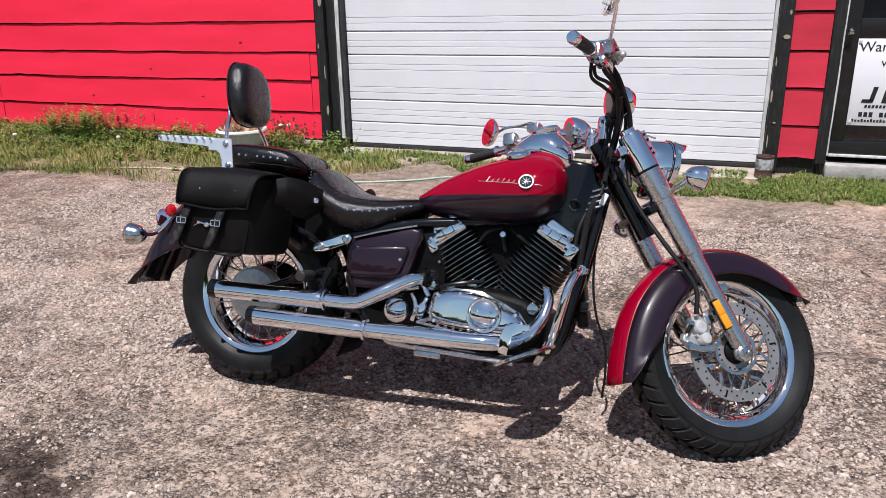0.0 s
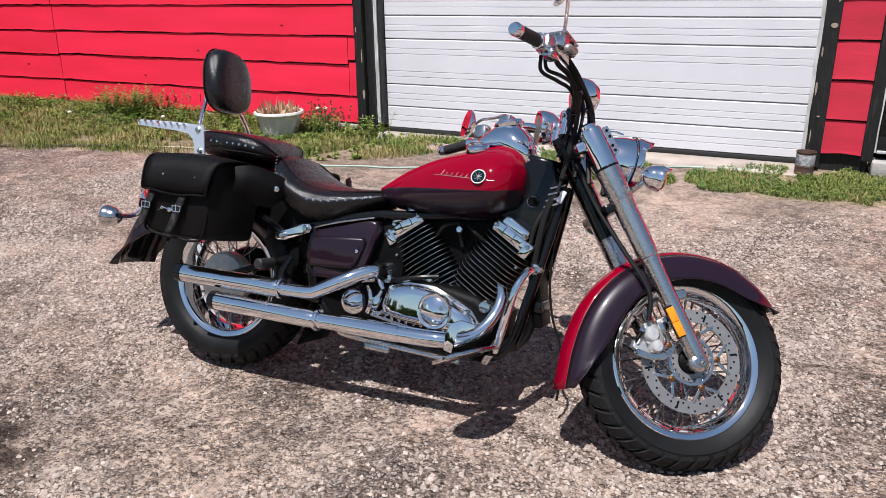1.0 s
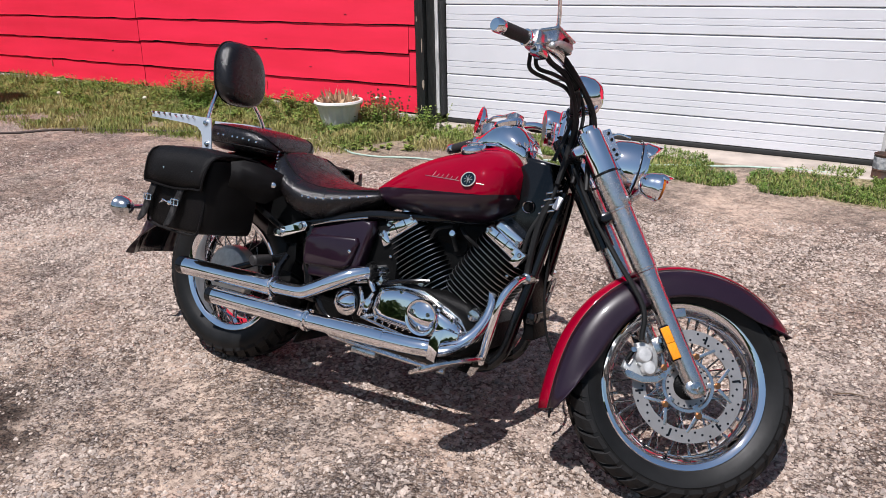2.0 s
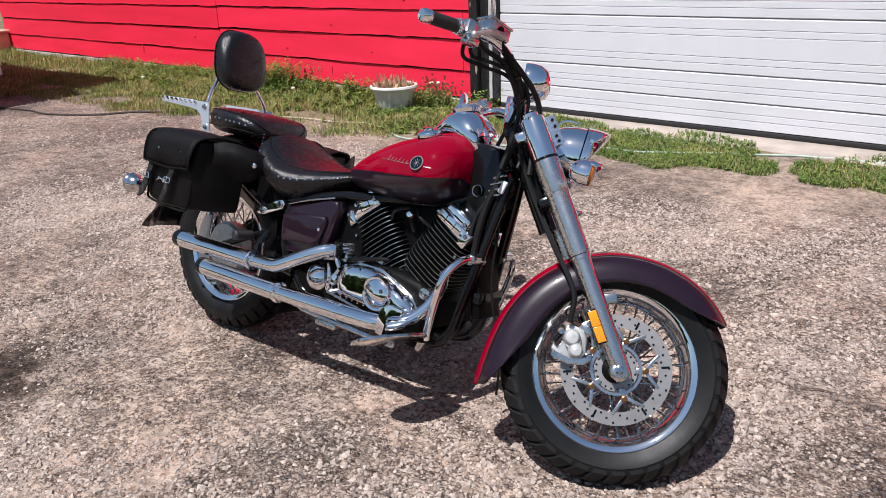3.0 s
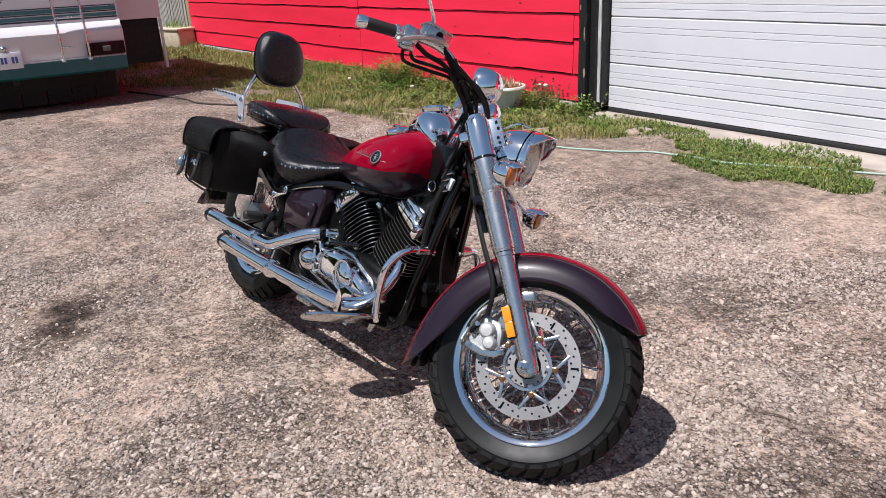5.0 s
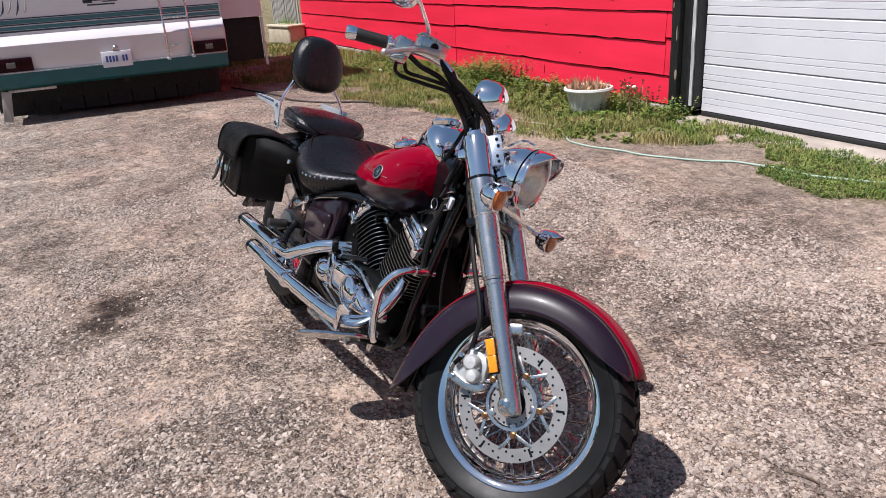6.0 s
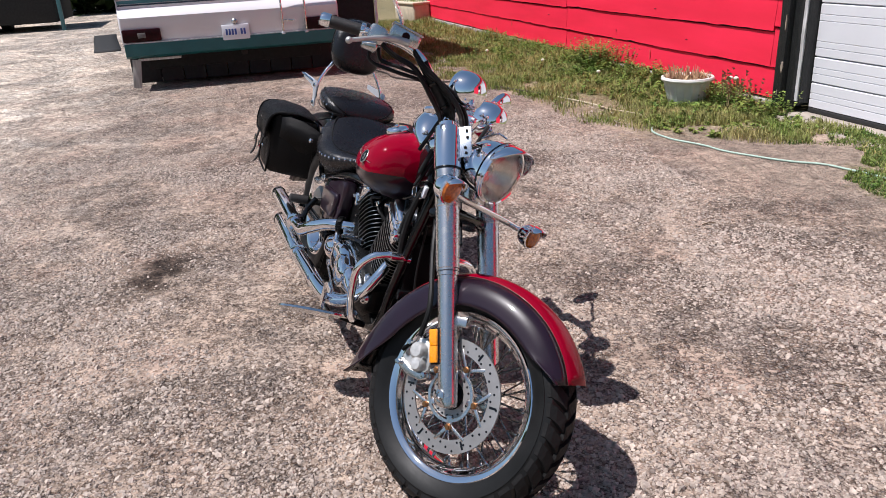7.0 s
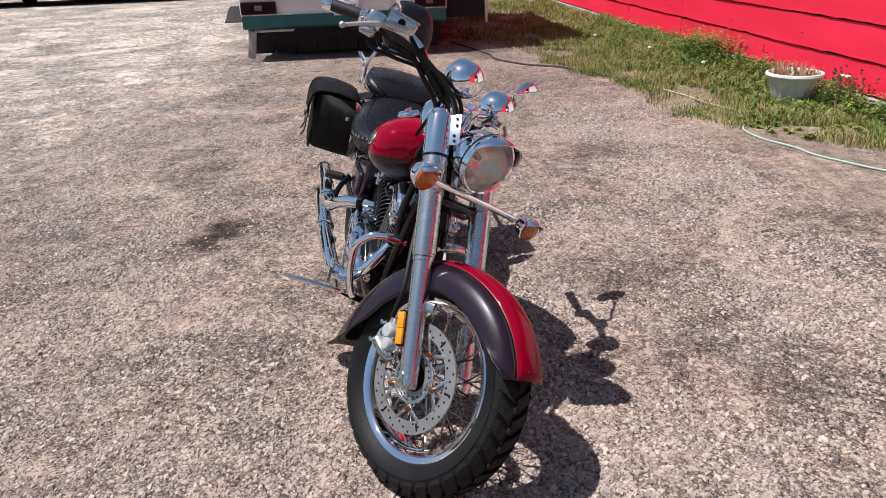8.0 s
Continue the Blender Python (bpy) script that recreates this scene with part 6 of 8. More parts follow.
part("drive_cover", lathe(B(), [(0.050, -0.03), (0.050, 0.006), (0.046, 0.02), (0.036, 0.032), (0.02, 0.040), (0.001, 0.043)], (0.573, -0.118, 0.345), (0, -1, 0), 36), CHROME, case, "small domed chrome cover")
b = B()
prism(b, [(0.54, 0.31), (0.62, 0.295), (0.69, 0.31), (0.70, 0.39), (0.66, 0.42), (0.58, 0.405), (0.535, 0.37)], -0.10, -0.13, 0.012)
part("gear_cover", b, BLACK_CAST, case, "black gear cover", angle=50)
b = B()
tube(b, [(0.628, -0.14, 0.405), (0.645, -0.15, 0.38), (0.648, -0.15, 0.35), (0.636, -0.14, 0.318)], 0.008, 10)
tube(b, [(0.648, -0.15, 0.365), (0.668, -0.15, 0.372), (0.682, -0.145, 0.398)], 0.007, 10)
part("cover_bracket", b, CHROME, case, "forked chrome bracket")
for (x, y, z), r in [((0.75, -0.1, 0.44), 0.018), ((0.69, -0.12, 0.44), 0.02), ((0.82, -0.09, 0.455), 0.02), ((1.03, -0.11, 0.40), 0.022), ((1.04, -0.115, 0.34), 0.024)]:
    part("engine_boss", lathe(B(), [(r, -0.03), (r, 0.01), (r * 0.8, 0.018), (0.001, 0.02)], (x, y, z), (0, -1, 0), 16), CHROME_WORN, case)
part("oil_line", tube(B(), [(0.70, -0.13, 0.43), (0.74, -0.14, 0.445), (0.80, -0.13, 0.46), (0.86, -0.11, 0.47)], 0.007, 8), BLACK, case)
part("left_cover", lathe(B(), [(0.10, 0), (0.10, 0.03), (0.085, 0.05), (0.001, 0.055)], (0.88, 0.11, 0.35), (0, 1, 0), 36), CHROME, case)

# small chrome and black fittings round the covers
for k in range(12):
    x = 0.70 + 0.026 * k
    z = 0.312 - 0.004 * math.sin(k * 0.3)
    part("bolt", lathe(B(), [(0.006, -0.006), (0.006, 0.004), (0.004, 0.006), (0.001, 0.006)], (x, -0.138, z), (0, -1, 0), 8), CHROME, case)
part("fitting", tube(B(), [(0.655, -0.125, 0.445), (0.672, -0.150, 0.430), (0.690, -0.152, 0.405)], 0.0085, 10), CHROME, case, "short chrome pipe fitting")
part("fitting", tube(B(), [(0.60, -0.12, 0.432), (0.628, -0.145, 0.445), (0.66, -0.142, 0.452)], 0.006, 8), CHROME_WORN, case)
part("fitting", box(B(), (0.668, -0.142, 0.352), (0.022, 0.03, 0.055), 0.005, Matrix.Rotation(radians(12), 3, "Y")), CHROME, case, "chrome bracket")
part("fitting", box(B(), (0.625, -0.132, 0.425), (0.05, 0.016, 0.018), 0.004, Matrix.Rotation(radians(-15), 3, "Y")), CHROME_WORN, case)
part("brake_spring", lathe(B(), [(0.006 + 0.0022 * (k % 2), 0.004 * k) for k in range(18)], (0.66, -0.155, 0.315), (0.9, 0.05, 0.35), 10), CHROME_WORN, case, "small coil spring")
part("pedal_rod", rod(B(), (0.66, -0.165, 0.318), (0.98, -0.20, 0.285), 0.0045), CHROME_WORN, case, "thin brake rod")
for k in range(8):
    a = k * 0.785
    u, w, d = basis((0.55, 0.8, 0.15))
    c = Vector((0.664, -0.138, 0.461)) + (u * math.cos(a) + w * math.sin(a)) * 0.031
    part("collar_fin", box(B(), c, (0.006, 0.016, 0.014), 0.001, Matrix((u * math.cos(a) + w * math.sin(a), d, w * math.cos(a) - u * math.sin(a))).transposed()), BLACK_CAST, case)
part("choke_knob", lathe(B(), [(0.004, 0), (0.012, 0.004), (0.013, 0.012), (0.009, 0.018), (0.001, 0.019)], (0.905, -0.085, 0.628), (0.1, -1, 0.1), 16), CHROME, case, "small chrome knob")
part("ignition_lead", tube(B(), [(0.83, -0.09, 0.60), (0.86, -0.11, 0.635), (0.90, -0.09, 0.65)], 0.0055, 8), HOSE_RUBBER, case)
part("ignition_lead", tube(B(), [(1.0, -0.09, 0.60), (0.965, -0.115, 0.628), (0.93, -0.09, 0.65)], 0.0055, 8), HOSE_RUBBER, case)

# carburettor between the cylinders
part("carburettor", lathe(B(), [(0.03, -0.06), (0.035, -0.03), (0.035, 0.03), (0.03, 0.06)], (0.915, 0, 0.59), (0, 1, 0), 20), BLACK_CAST, BIKE)
part("manifold", prism(B(), [(0.875, 0.44), (0.95, 0.44), (1.0, 0.545), (0.985, 0.60), (0.84, 0.60), (0.82, 0.545)], -0.055, 0.055, 0.012), BLACK_CAST, BIKE, "black intake manifold between the cylinders")
part("intake_hose", tube(B(), [(0.90, -0.06, 0.66), (0.905, -0.085, 0.62), (0.915, -0.07, 0.575)], 0.007, 8), HOSE_RUBBER, BIKE)

# ---- exhaust ----
Y1, Y2 = -0.243, -0.245
up_pipe = part("upper_exhaust", lathe(B(), [(0.027, -0.002), (0.030, 0.0), (0.0315, 0.012), (0.0315, 0.40), (0.030, 0.415), (0.026, 0.425), (0.024, 0.43)], (-0.065, Y1, 0.352), (0.43, 0.002, 0.008), 32), CHROME, BIKE, "long chrome muffler")
part("muffler_bore", lathe(B(), [(0.026, 0), (0.026, 0.01), (0.001, 0.012)], (-0.067, Y1, 0.352), (0.43, 0.002, 0.008), 24), BLACK, up_pipe, "black bore")
# black sleeve stands in for the dark inside of the slash-cut end
part("dark_cut_ring", lathe(B(), [(0.0275, -0.001), (0.0312, 0.001), (0.0324, 0.012), (0.0322, 0.03), (0.0312, 0.031)], (-0.065, Y1, 0.352), (0.43, 0.002, 0.008), 32, cap=False), BLACK, up_pipe, "black end ring")
part("upper_header", tube(B(), [(0.35, -0.242, 0.361), (0.42, -0.24, 0.362), (0.47, -0.238, 0.366), (0.50, -0.233, 0.378), (0.56, -0.215, 0.412), (0.615, -0.182, 0.444), (0.65, -0.155, 0.458), (0.672, -0.12, 0.466), (0.69, -0.07, 0.47), (0.70, -0.02, 0.47)], [0.024, 0.023, 0.024, 0.024, 0.024, 0.024, 0.023, 0.020, 0.019, 0.019], 20), CHROME, up_pipe, "chrome header pipe")
part("pipe_collar", lathe(B(), [(0.028, 0), (0.03, 0.004), (0.03, 0.018), (0.028, 0.022)], (0.655, -0.15, 0.459), (0.55, 0.8, 0.15), 20), BLACK_CAST, up_pipe)
b = B()
lathe(b, [(0.026, 0), (0.034, 0.003), (0.036, 0.008), (0.034, 0.013), (0.026, 0.016)], (0.355, -0.242, 0.361), (1, 0, 0.02), 24)
part("clamp", b, CHROME, up_pipe)
lo_pipe = part("lower_exhaust", lathe(B(), [(0.027, -0.002), (0.030, 0.0), (0.0315, 0.012), (0.0315, 0.385), (0.030, 0.40), (0.027, 0.412), (0.025, 0.418)], (0.09, Y2, 0.279), (0.43, 0.003, 0.003), 32), CHROME, BIKE, "long chrome muffler")
part("muffler_bore", lathe(B(), [(0.026, 0), (0.026, 0.01), (0.001, 0.012)], (0.088, Y2, 0.279), (0.43, 0.003, 0.003), 24), BLACK, lo_pipe, "black bore")
# same black sleeve for the unlit inside of the lower cut
part("dark_cut_ring", lathe(B(), [(0.0275, -0.001), (0.0312, 0.001), (0.0324, 0.012), (0.0322, 0.026), (0.0312, 0.027)], (0.09, Y2, 0.279), (0.43, 0.003, 0.003), 32, cap=False), BLACK, lo_pipe, "black end ring")
part("lower_header", tube(B(), [(0.49, -0.243, 0.282), (0.60, -0.24, 0.284), (0.80, -0.235, 0.288), (0.92, -0.225, 0.292), (0.985, -0.20, 0.300), (1.03, -0.17, 0.325), (1.065, -0.135, 0.375), (1.075, -0.105, 0.43), (1.06, -0.075, 0.47)], [0.0265, 0.0265, 0.0265, 0.0265, 0.023, 0.020, 0.0185, 0.018, 0.018], 20), CHROME, lo_pipe, "chrome header pipe")
part("heat_shield", tube(B(), [(0.60, -0.2425, 0.2845), (0.70, -0.24, 0.287), (0.80, -0.238, 0.289)], [0.0285, 0.0285, 0.0285], 20), CHROME, lo_pipe, "chrome heat shield")
b = B()
lathe(b, [(0.028, 0), (0.036, 0.003), (0.037, 0.008), (0.036, 0.013), (0.028, 0.016)], (0.505, -0.243, 0.282), (1, 0, 0), 24)
part("clamp", b, CHROME, lo_pipe)
part("muffler_hanger", tube(B(), [(0.36, -0.22, 0.33), (0.33, -0.2, 0.40), (0.34, -0.17, 0.46)], 0.012, 8), BLACK, up_pipe)
# lower frame rail and its plate
part("lower_rail", tube(B(), [(0.56, -0.2, 0.262), (0.60, -0.205, 0.243), (0.80, -0.21, 0.238), (1.0, -0.205, 0.232)], 0.008, 8), CHROME_WORN, BIKE, "thin bright lower rail")
b = B()
box(b, (0.72, -0.205, 0.224), (0.09, 0.03, 0.018), 0.004)
part("rail_plate", b, ALU, BIKE, "pale aluminium plate")

# ---- crash bars, pegs, brake pedal ----
for s in SIDES:
    bar = part("crash_bar", tube(B(), [(1.178, s * 0.05, 0.536), (1.168, s * 0.11, 0.542), (1.158, s * 0.165, 0.528), (1.142, s * 0.20, 0.48), (1.128, s * 0.20, 0.41), (1.112, s * 0.19, 0.34), (1.10, s * 0.178, 0.30), (1.092, s * 0.165, 0.28)], 0.0125, 14), CHROME, BIKE, "bent chrome crash bar")
    part("bar_foot", lathe(B(), [(0.011, 0), (0.013, 0.006), (0.013, 0.075), (0.010, 0.08)], (1.095, s * 0.165, 0.305), (-0.45, -s * 0.12, -0.95), 14), CHROME_WORN, bar)
    part("clamp", lathe(B(), [(0.016, 0), (0.017, 0.02), (0.016, 0.04)], (1.172, s * 0.075, 0.539), (-0.03, s, 0.05), 16), CHROME_WORN, bar)
# oval footboard, folded up a little
fc, fl = Vector((1.045, -0.285, 0.277)), Vector((0.09, 0.22, -0.018)).normalized()
fn = (BIKE.matrix_basis.to_3x3().inverted() @ Vector((-0.45, 0.36, 0.82))).normalized()
fl = (fl - fn * fl.dot(fn)).normalized()
fwid = fn.cross(fl)
b = B()
loft(b, [[fc + fl * 0.118 * k * math.copysign(abs(math.cos(t * 0.19635)) ** 0.7, math.cos(t * 0.19635)) + fwid * 0.078 * k * math.copysign(abs(math.sin(t * 0.19635)) ** 0.8, math.sin(t * 0.19635)) + fn * h for t in range(32)] for h, k in ((-0.005, 0.97), (-0.003, 1.0), (0.003, 1.0), (0.005, 0.97))])
fb = part("footboard", b, CHROME_WORN, BIKE, "flat oval metal footboard")
part("footboard_pivot", rod(B(), fc + fl * 0.09, (1.09, -0.12, 0.262), 0.011), BLACK_CAST, fb)
b = B()
prism(b, [(0.955, 0.268), (0.985, 0.262), (0.985, 0.30), (0.99, 0.325), (1.01, 0.338), (1.045, 0.343), (1.048, 0.362), (1.0, 0.368), (0.968, 0.352), (0.955, 0.32)], -0.236, -0.246, 0.003)
part("heel_guard", b, CHROME, BIKE, "curved chrome guard plate")
b = B()
prism(b, [(0.98, 0.24), (1.06, 0.235), (1.085, 0.262), (1.06, 0.285), (1.0, 0.27)], -0.15, -0.165, 0.003)
part("peg_bracket", b, BLACK_CAST, BIKE)
part("left_foot_peg", lathe(B(), [(0.014, 0), (0.018, 0.01), (0.018, 0.1), (0.014, 0.11)], (1.03, 0.17, 0.27), (0, 1, 0), 14), GRIP, BIKE)
stand = part("side_stand", tube(B(), [(0.86, 0.12, 0.235), (0.83, 0.20, 0.16), (0.80, 0.31, 0.115)], [0.013, 0.012, 0.010], 10), BLACK, BIKE, "black side stand propping the machine")
b = B()
box(b, (0.798, 0.322, 0.112), (0.06, 0.04, 0.006), 0.002, Matrix.Rotation(radians(16.9), 3, "X"))
part("stand_foot", b, BLACK, stand)


# ---- front fork, steered ----
def fork_at(z, y):
    return Vector((1.643 - (z - 0.308) * 0.645, y, z))


def lathe_along(name, z0, z1, prof, y, material, parent, label="", seg=32):
    a, c = fork_at(z0, y), fork_at(z1, y)
    ln = (c - a).length
    return part(name, lathe(B(), [(r, t * ln) for r, t in prof], a, c - a, seg), material, parent, label, m=ST)


for s, y in ((-1, -0.104), (1, 0.118)):
    low = lathe_along("fork_leg", 0.295, 0.60, [(0.012, 0), (0.022, 0.01), (0.026, 0.05), (0.027, 0.2), (0.0275, 0.97), (0.030, 0.972), (0.030, 1.0)], y, ALU, BIKE, "satin aluminium fork leg")
    lathe_along("fork_cover", 0.602, 0.758, [(0.031, 0), (0.031, 0.03), (0.0325, 0.04), (0.0335, 0.96), (0.0355, 0.97), (0.0355, 1.0)], y, ALU, low, "satin fork cover")
    lathe_along("fork_cover", 0.759, 0.842, [(0.0345, 0), (0.0355, 0.05), (0.0365, 1.0)], y, ALU, low)
    lathe_along("cover_ring", 0.842, 0.848, [(0.037, 0), (0.038, 0.3), (0.038, 0.7), (0.037, 1)], y, BLACK, low)
    lathe_along("fork_shroud", 0.848, 0.955, [(0.039, 0), (0.0385, 0.2), (0.0375, 0.9), (0.034, 0.97), (0.02, 1.0)], y, CHROME, low, "chrome fork shroud")
    lathe_along("fork_cap", 0.953, 0.968, [(0.024, 0), (0.024, 0.7), (0.018, 1.0)], y, CHROME, low)
    ax = Vector(FAX) + Vector((0, y, 0))
    part("axle_boss", lathe(B(), [(0.024, -0.03), (0.026, -0.02), (0.026, 0.018), (0.021, 0.023), (0.014, 0.024)], ax + Vector((0.005, 0, -0.004)), (0, s, 0), 24), ALU, low, m=ST)
    part("axle_bolt", lathe(B(), [(0.014, 0.020), (0.014, 0.031), (0.008, 0.033), (0.008, 0.029), (0.001, 0.029)], ax + Vector((0.002, 0, 0.0)), (0, s, 0), 6), CHROME_WORN, low, m=ST)
    # lug for the fender
    b = B()
    lug = fork_at(0.50, y)
    box(b, lug + Vector((0.03, -s * 0.01, 0.0)), (0.07, 0.018, 0.03), 0.006, Matrix.Rotation(radians(-20), 3, "Y"))
    part("fender_lug", b, ALU, low, m=ST)
    part("reflector_backing", box(B(), fork_at(0.418, y) + Vector((-0.03, s * 0.022, 0)), (0.026, 0.012, 0.098), 0.003, Matrix.Rotation(radians(-33), 3, "Y")), BLACK, low, m=ST)
    for k in (-1, 1):
        c = fork_at(0.418 + k * 0.0188, y) + Vector((-0.03, s * 0.03, 0))
        part("reflector", box(B(), c, (0.024, 0.008, 0.0445), 0.002, Matrix.Rotation(radians(-33), 3, "Y")), REFLECTOR, low, "amber reflector", m=ST)


def caliper():
    c = Vector((1.492, -0.098, 0.352))
    place = ST @ Matrix.Translation(c)
    b = B()
    for x, z, r in [(-0.006, 0.022, 0.024), (0.012, -0.010, 0.021)]:
        lathe(b, [(r * 0.97, 0.03), (r, -0.006), (r * 0.94, -0.014), (r * 0.7, -0.020), (0.001, -0.022)], (x, 0, z), (0, 1, 0), 28)
    box(b, (0.002, 0.004, 0.006), (0.03, 0.03, 0.04), 0.006, Matrix.Rotation(radians(28), 3, "Y"))
    cal = part("brake_caliper", b, CAST_PALE, BIKE, "cast aluminium brake caliper", m=place)
    b = B()
    prism(b, [(-0.05, 0.0), (-0.034, -0.018), (-0.02, 0.01), (-0.03, 0.05), (-0.012, 0.058), (0.02, 0.052), (0.036, 0.03), (0.042, -0.01), (0.03, -0.034), (-0.03, -0.04), (-0.054, -0.02)], 0.03, 0.006, 0.004)
    part("pad_block", b, ALU_CAST, cal, m=place)
    b = B()
    prism(b, [(-0.052, -0.034), (-0.04, -0.046), (0.0, -0.052), (0.04, -0.045), (0.062, -0.025), (0.056, -0.012), (0.034, -0.03), (0.0, -0.038), (-0.034, -0.03), (-0.046, -0.022)], 0.008, -0.008, 0.003)
    part("caliper_bracket", b, ALU, cal, m=place)
    b = B()
    box(b, c + Vector((0.04, 0.012, 0.062)), (0.05, 0.018, 0.045), 0.008, Matrix.Rotation(radians(-35), 3, "Y"))
    part("caliper_bracket", b, ALU, cal, m=ST)
    for x, z in [(0.03, 0.07), (-0.044, -0.034), (-0.038, 0.03), (0.05, -0.022)]:
        part("bolt", lathe(B(), [(0.0075, -0.004), (0.0075, 0.008), (0.001, 0.009)], c + Vector((x, -0.012, z)), (0, -1, 0), 8), CHROME_WORN, cal, m=ST)
    part("pad_pin", rod(B(), c + Vector((-0.05, -0.01, 0.0)), c + Vector((-0.035, -0.01, 0.03)), 0.006), BLACK_CAST, cal, m=ST)
    part("brake_hose", tube(B(), [c + Vector((-0.02, -0.01, 0.06)), fork_at(0.50, -0.115) + Vector((-0.06, 0, 0)), fork_at(0.62, -0.09) + Vector((-0.07, 0, 0)), fork_at(0.74, -0.06) + Vector((-0.075, 0, 0)), fork_at(0.86, -0.05) + Vector((-0.07, 0, 0))], 0.0075, 8), HOSE_RUBBER, cal, "black brake hose", m=ST)


caliper()
# triple clamps
for z, h, ln in [(0.735, 0.03, 0.075), (0.905, 0.034, 0.075)]:
    b = B()
    a, c = fork_at(z, -0.1), fork_at(z, 0.1)
    box(b, (a + c) / 2 + Vector((-0.03, 0, 0)), (ln, 0.22, h), 0.01, Matrix.Rotation(radians(-33), 3, "Y"))
    part("triple_clamp", b, CHROME if z > 0.9 else BLACK, BIKE, "fork clamp", m=ST)
part("steering_stem", rod(B(), fork_at(0.66, 0) + Vector((-0.06, 0, 0)), fork_at(0.95, 0) + Vector((-0.06, 0, 0)), 0.028, seg=20), BLACK, BIKE, m=ST)
# bolted bright plates ahead of the shrouds
for s in SIDES:
    b = B()
    r = Matrix.Rotation(radians(-33), 3, "Y") @ Matrix.Rotation(radians(-s * 16), 3, "Z")
    c = Vector((1.288, s * 0.096, 0.932))
    box(b, c, (0.062, 0.003, 0.090), 0.001, r)
    pl = part("accessory_plate", b, PLATE_BLUE, BIKE, "flat bright plate with small bolts", m=ST)
    for dx, dz in [(0.018, 0.032), (0.02, 0.012), (-0.012, 0.0), (0.014, -0.018), (0.016, -0.034)]:
        p = c + r @ Vector((dx, s * 0.0015, dz))
        part("bolt", lathe(B(), [(0.0045, 0), (0.0045, 0.003), (0.001, 0.004)], p, r @ Vector((0, s, 0)), 8), BLACK_CAST, pl, m=ST)


# ---- headlamp and signals ----
def headlamp():
    c, ax = Vector((1.388, -0.014, 0.902)), Vector((1, 0, -0.06)).normalized()
    bowl = part("headlamp", lathe(B(), [(0.002, -0.125), (0.025, -0.12), (0.052, -0.098), (0.073, -0.065), (0.083, -0.028), (0.085, 0.0), (0.089, 0.003), (0.090, 0.014), (0.087, 0.02), (0.0855, 0.02), (0.0845, 0.012)], c, ax, 44, cap=False), CHROME, BIKE, "round chrome headlamp with a peaked visor", m=ST)
    part("reflector_bowl", lathe(B(), [(0.083, 0.01), (0.07, -0.02), (0.045, -0.05), (0.015, -0.06), (0.001, -0.06)], c, ax, 40, cap=False), LAMP_BOWL, bowl, "bright inner reflector", m=ST)
    for k in range(17):
        h = -0.064 + 0.008 * k
        w = math.sqrt(0.074 ** 2 - h * h)
        part("flute", tube(B(), [c + Vector((0.018, h, -w * 0.96)), c + Vector((0.030 - 1.1 * h * h, h, 0.0)), c + Vector((0.018, h, w * 0.96))], 0.0012, 5, 5), GLASS, bowl, "moulded glass flute", m=ST).visible_shadow = False
    part("trim_ring", lathe(B(), [(0.0865, 0.012), (0.0885, 0.020), (0.0865, 0.026), (0.0825, 0.024), (0.0815, 0.014)], c, ax, 44, cap=False), CHROME, bowl, "chrome lens ring", m=ST)
    part("ring_gap", lathe(B(), [(0.0905, 0.0), (0.0915, 0.002), (0.0905, 0.004)], c, ax, 44, cap=False), BLACK, bowl, m=ST)
    part("bulb", lathe(B(), [(0.01, -0.06), (0.01, -0.03), (0.006, -0.022), (0.001, -0.021)], c, ax, 16), PLATEW, bowl, m=ST)
    lens = part("lens", lathe(B(), [(0.085, 0.012), (0.075, 0.022), (0.05, 0.031), (0.025, 0.035), (0.001, 0.036), (0.001, 0.033), (0.025, 0.032), (0.05, 0.028), (0.075, 0.019), (0.085, 0.009)], c, ax, 40, cap=False), GLASS, bowl, "clear fluted glass", m=ST)
    lens.visible_shadow = False
    # visor
    b = B()
    u, w, d = Vector((0, 1, 0)), ax.cross(Vector((0, 1, 0))).normalized(), ax
    if w.z < 0:
        w = -w
    rows = []
    for k in range(21):
        t = -1.25 + 2.5 * k / 20
        reach = 0.010 + 0.05 * max(0.0, math.cos(t * 1.2566 / 1.0)) ** 0.8
        rows.append([c + (u * math.sin(t) + w * math.cos(t)) * (0.090 + 0.002 * j) + d * (0.012 + reach * j / 3) + w * (-0.008 * (j / 3) ** 2) for j in range(4)])
    sheet(b, rows)
    v = part("visor", b, CHROME, bowl, "peaked chrome visor", m=ST)
    so = v.modifiers.new("thick", "SOLIDIFY")
    so.thickness = 0.003
    part("trim_wire", tube(B(), [c + Vector((-0.02, 0.0, 0.098)), c + Vector((-0.06, 0.0, 0.10)), c + Vector((-0.1, 0, 0.07))], 0.003, 6), CHROME, bowl, m=ST)
    b = B()
    box(b, (1.35, 0, 0.825), (0.05, 0.06, 0.06), 0.01)
    part("lamp_mount", b, CHROME_WORN, bowl, m=ST)


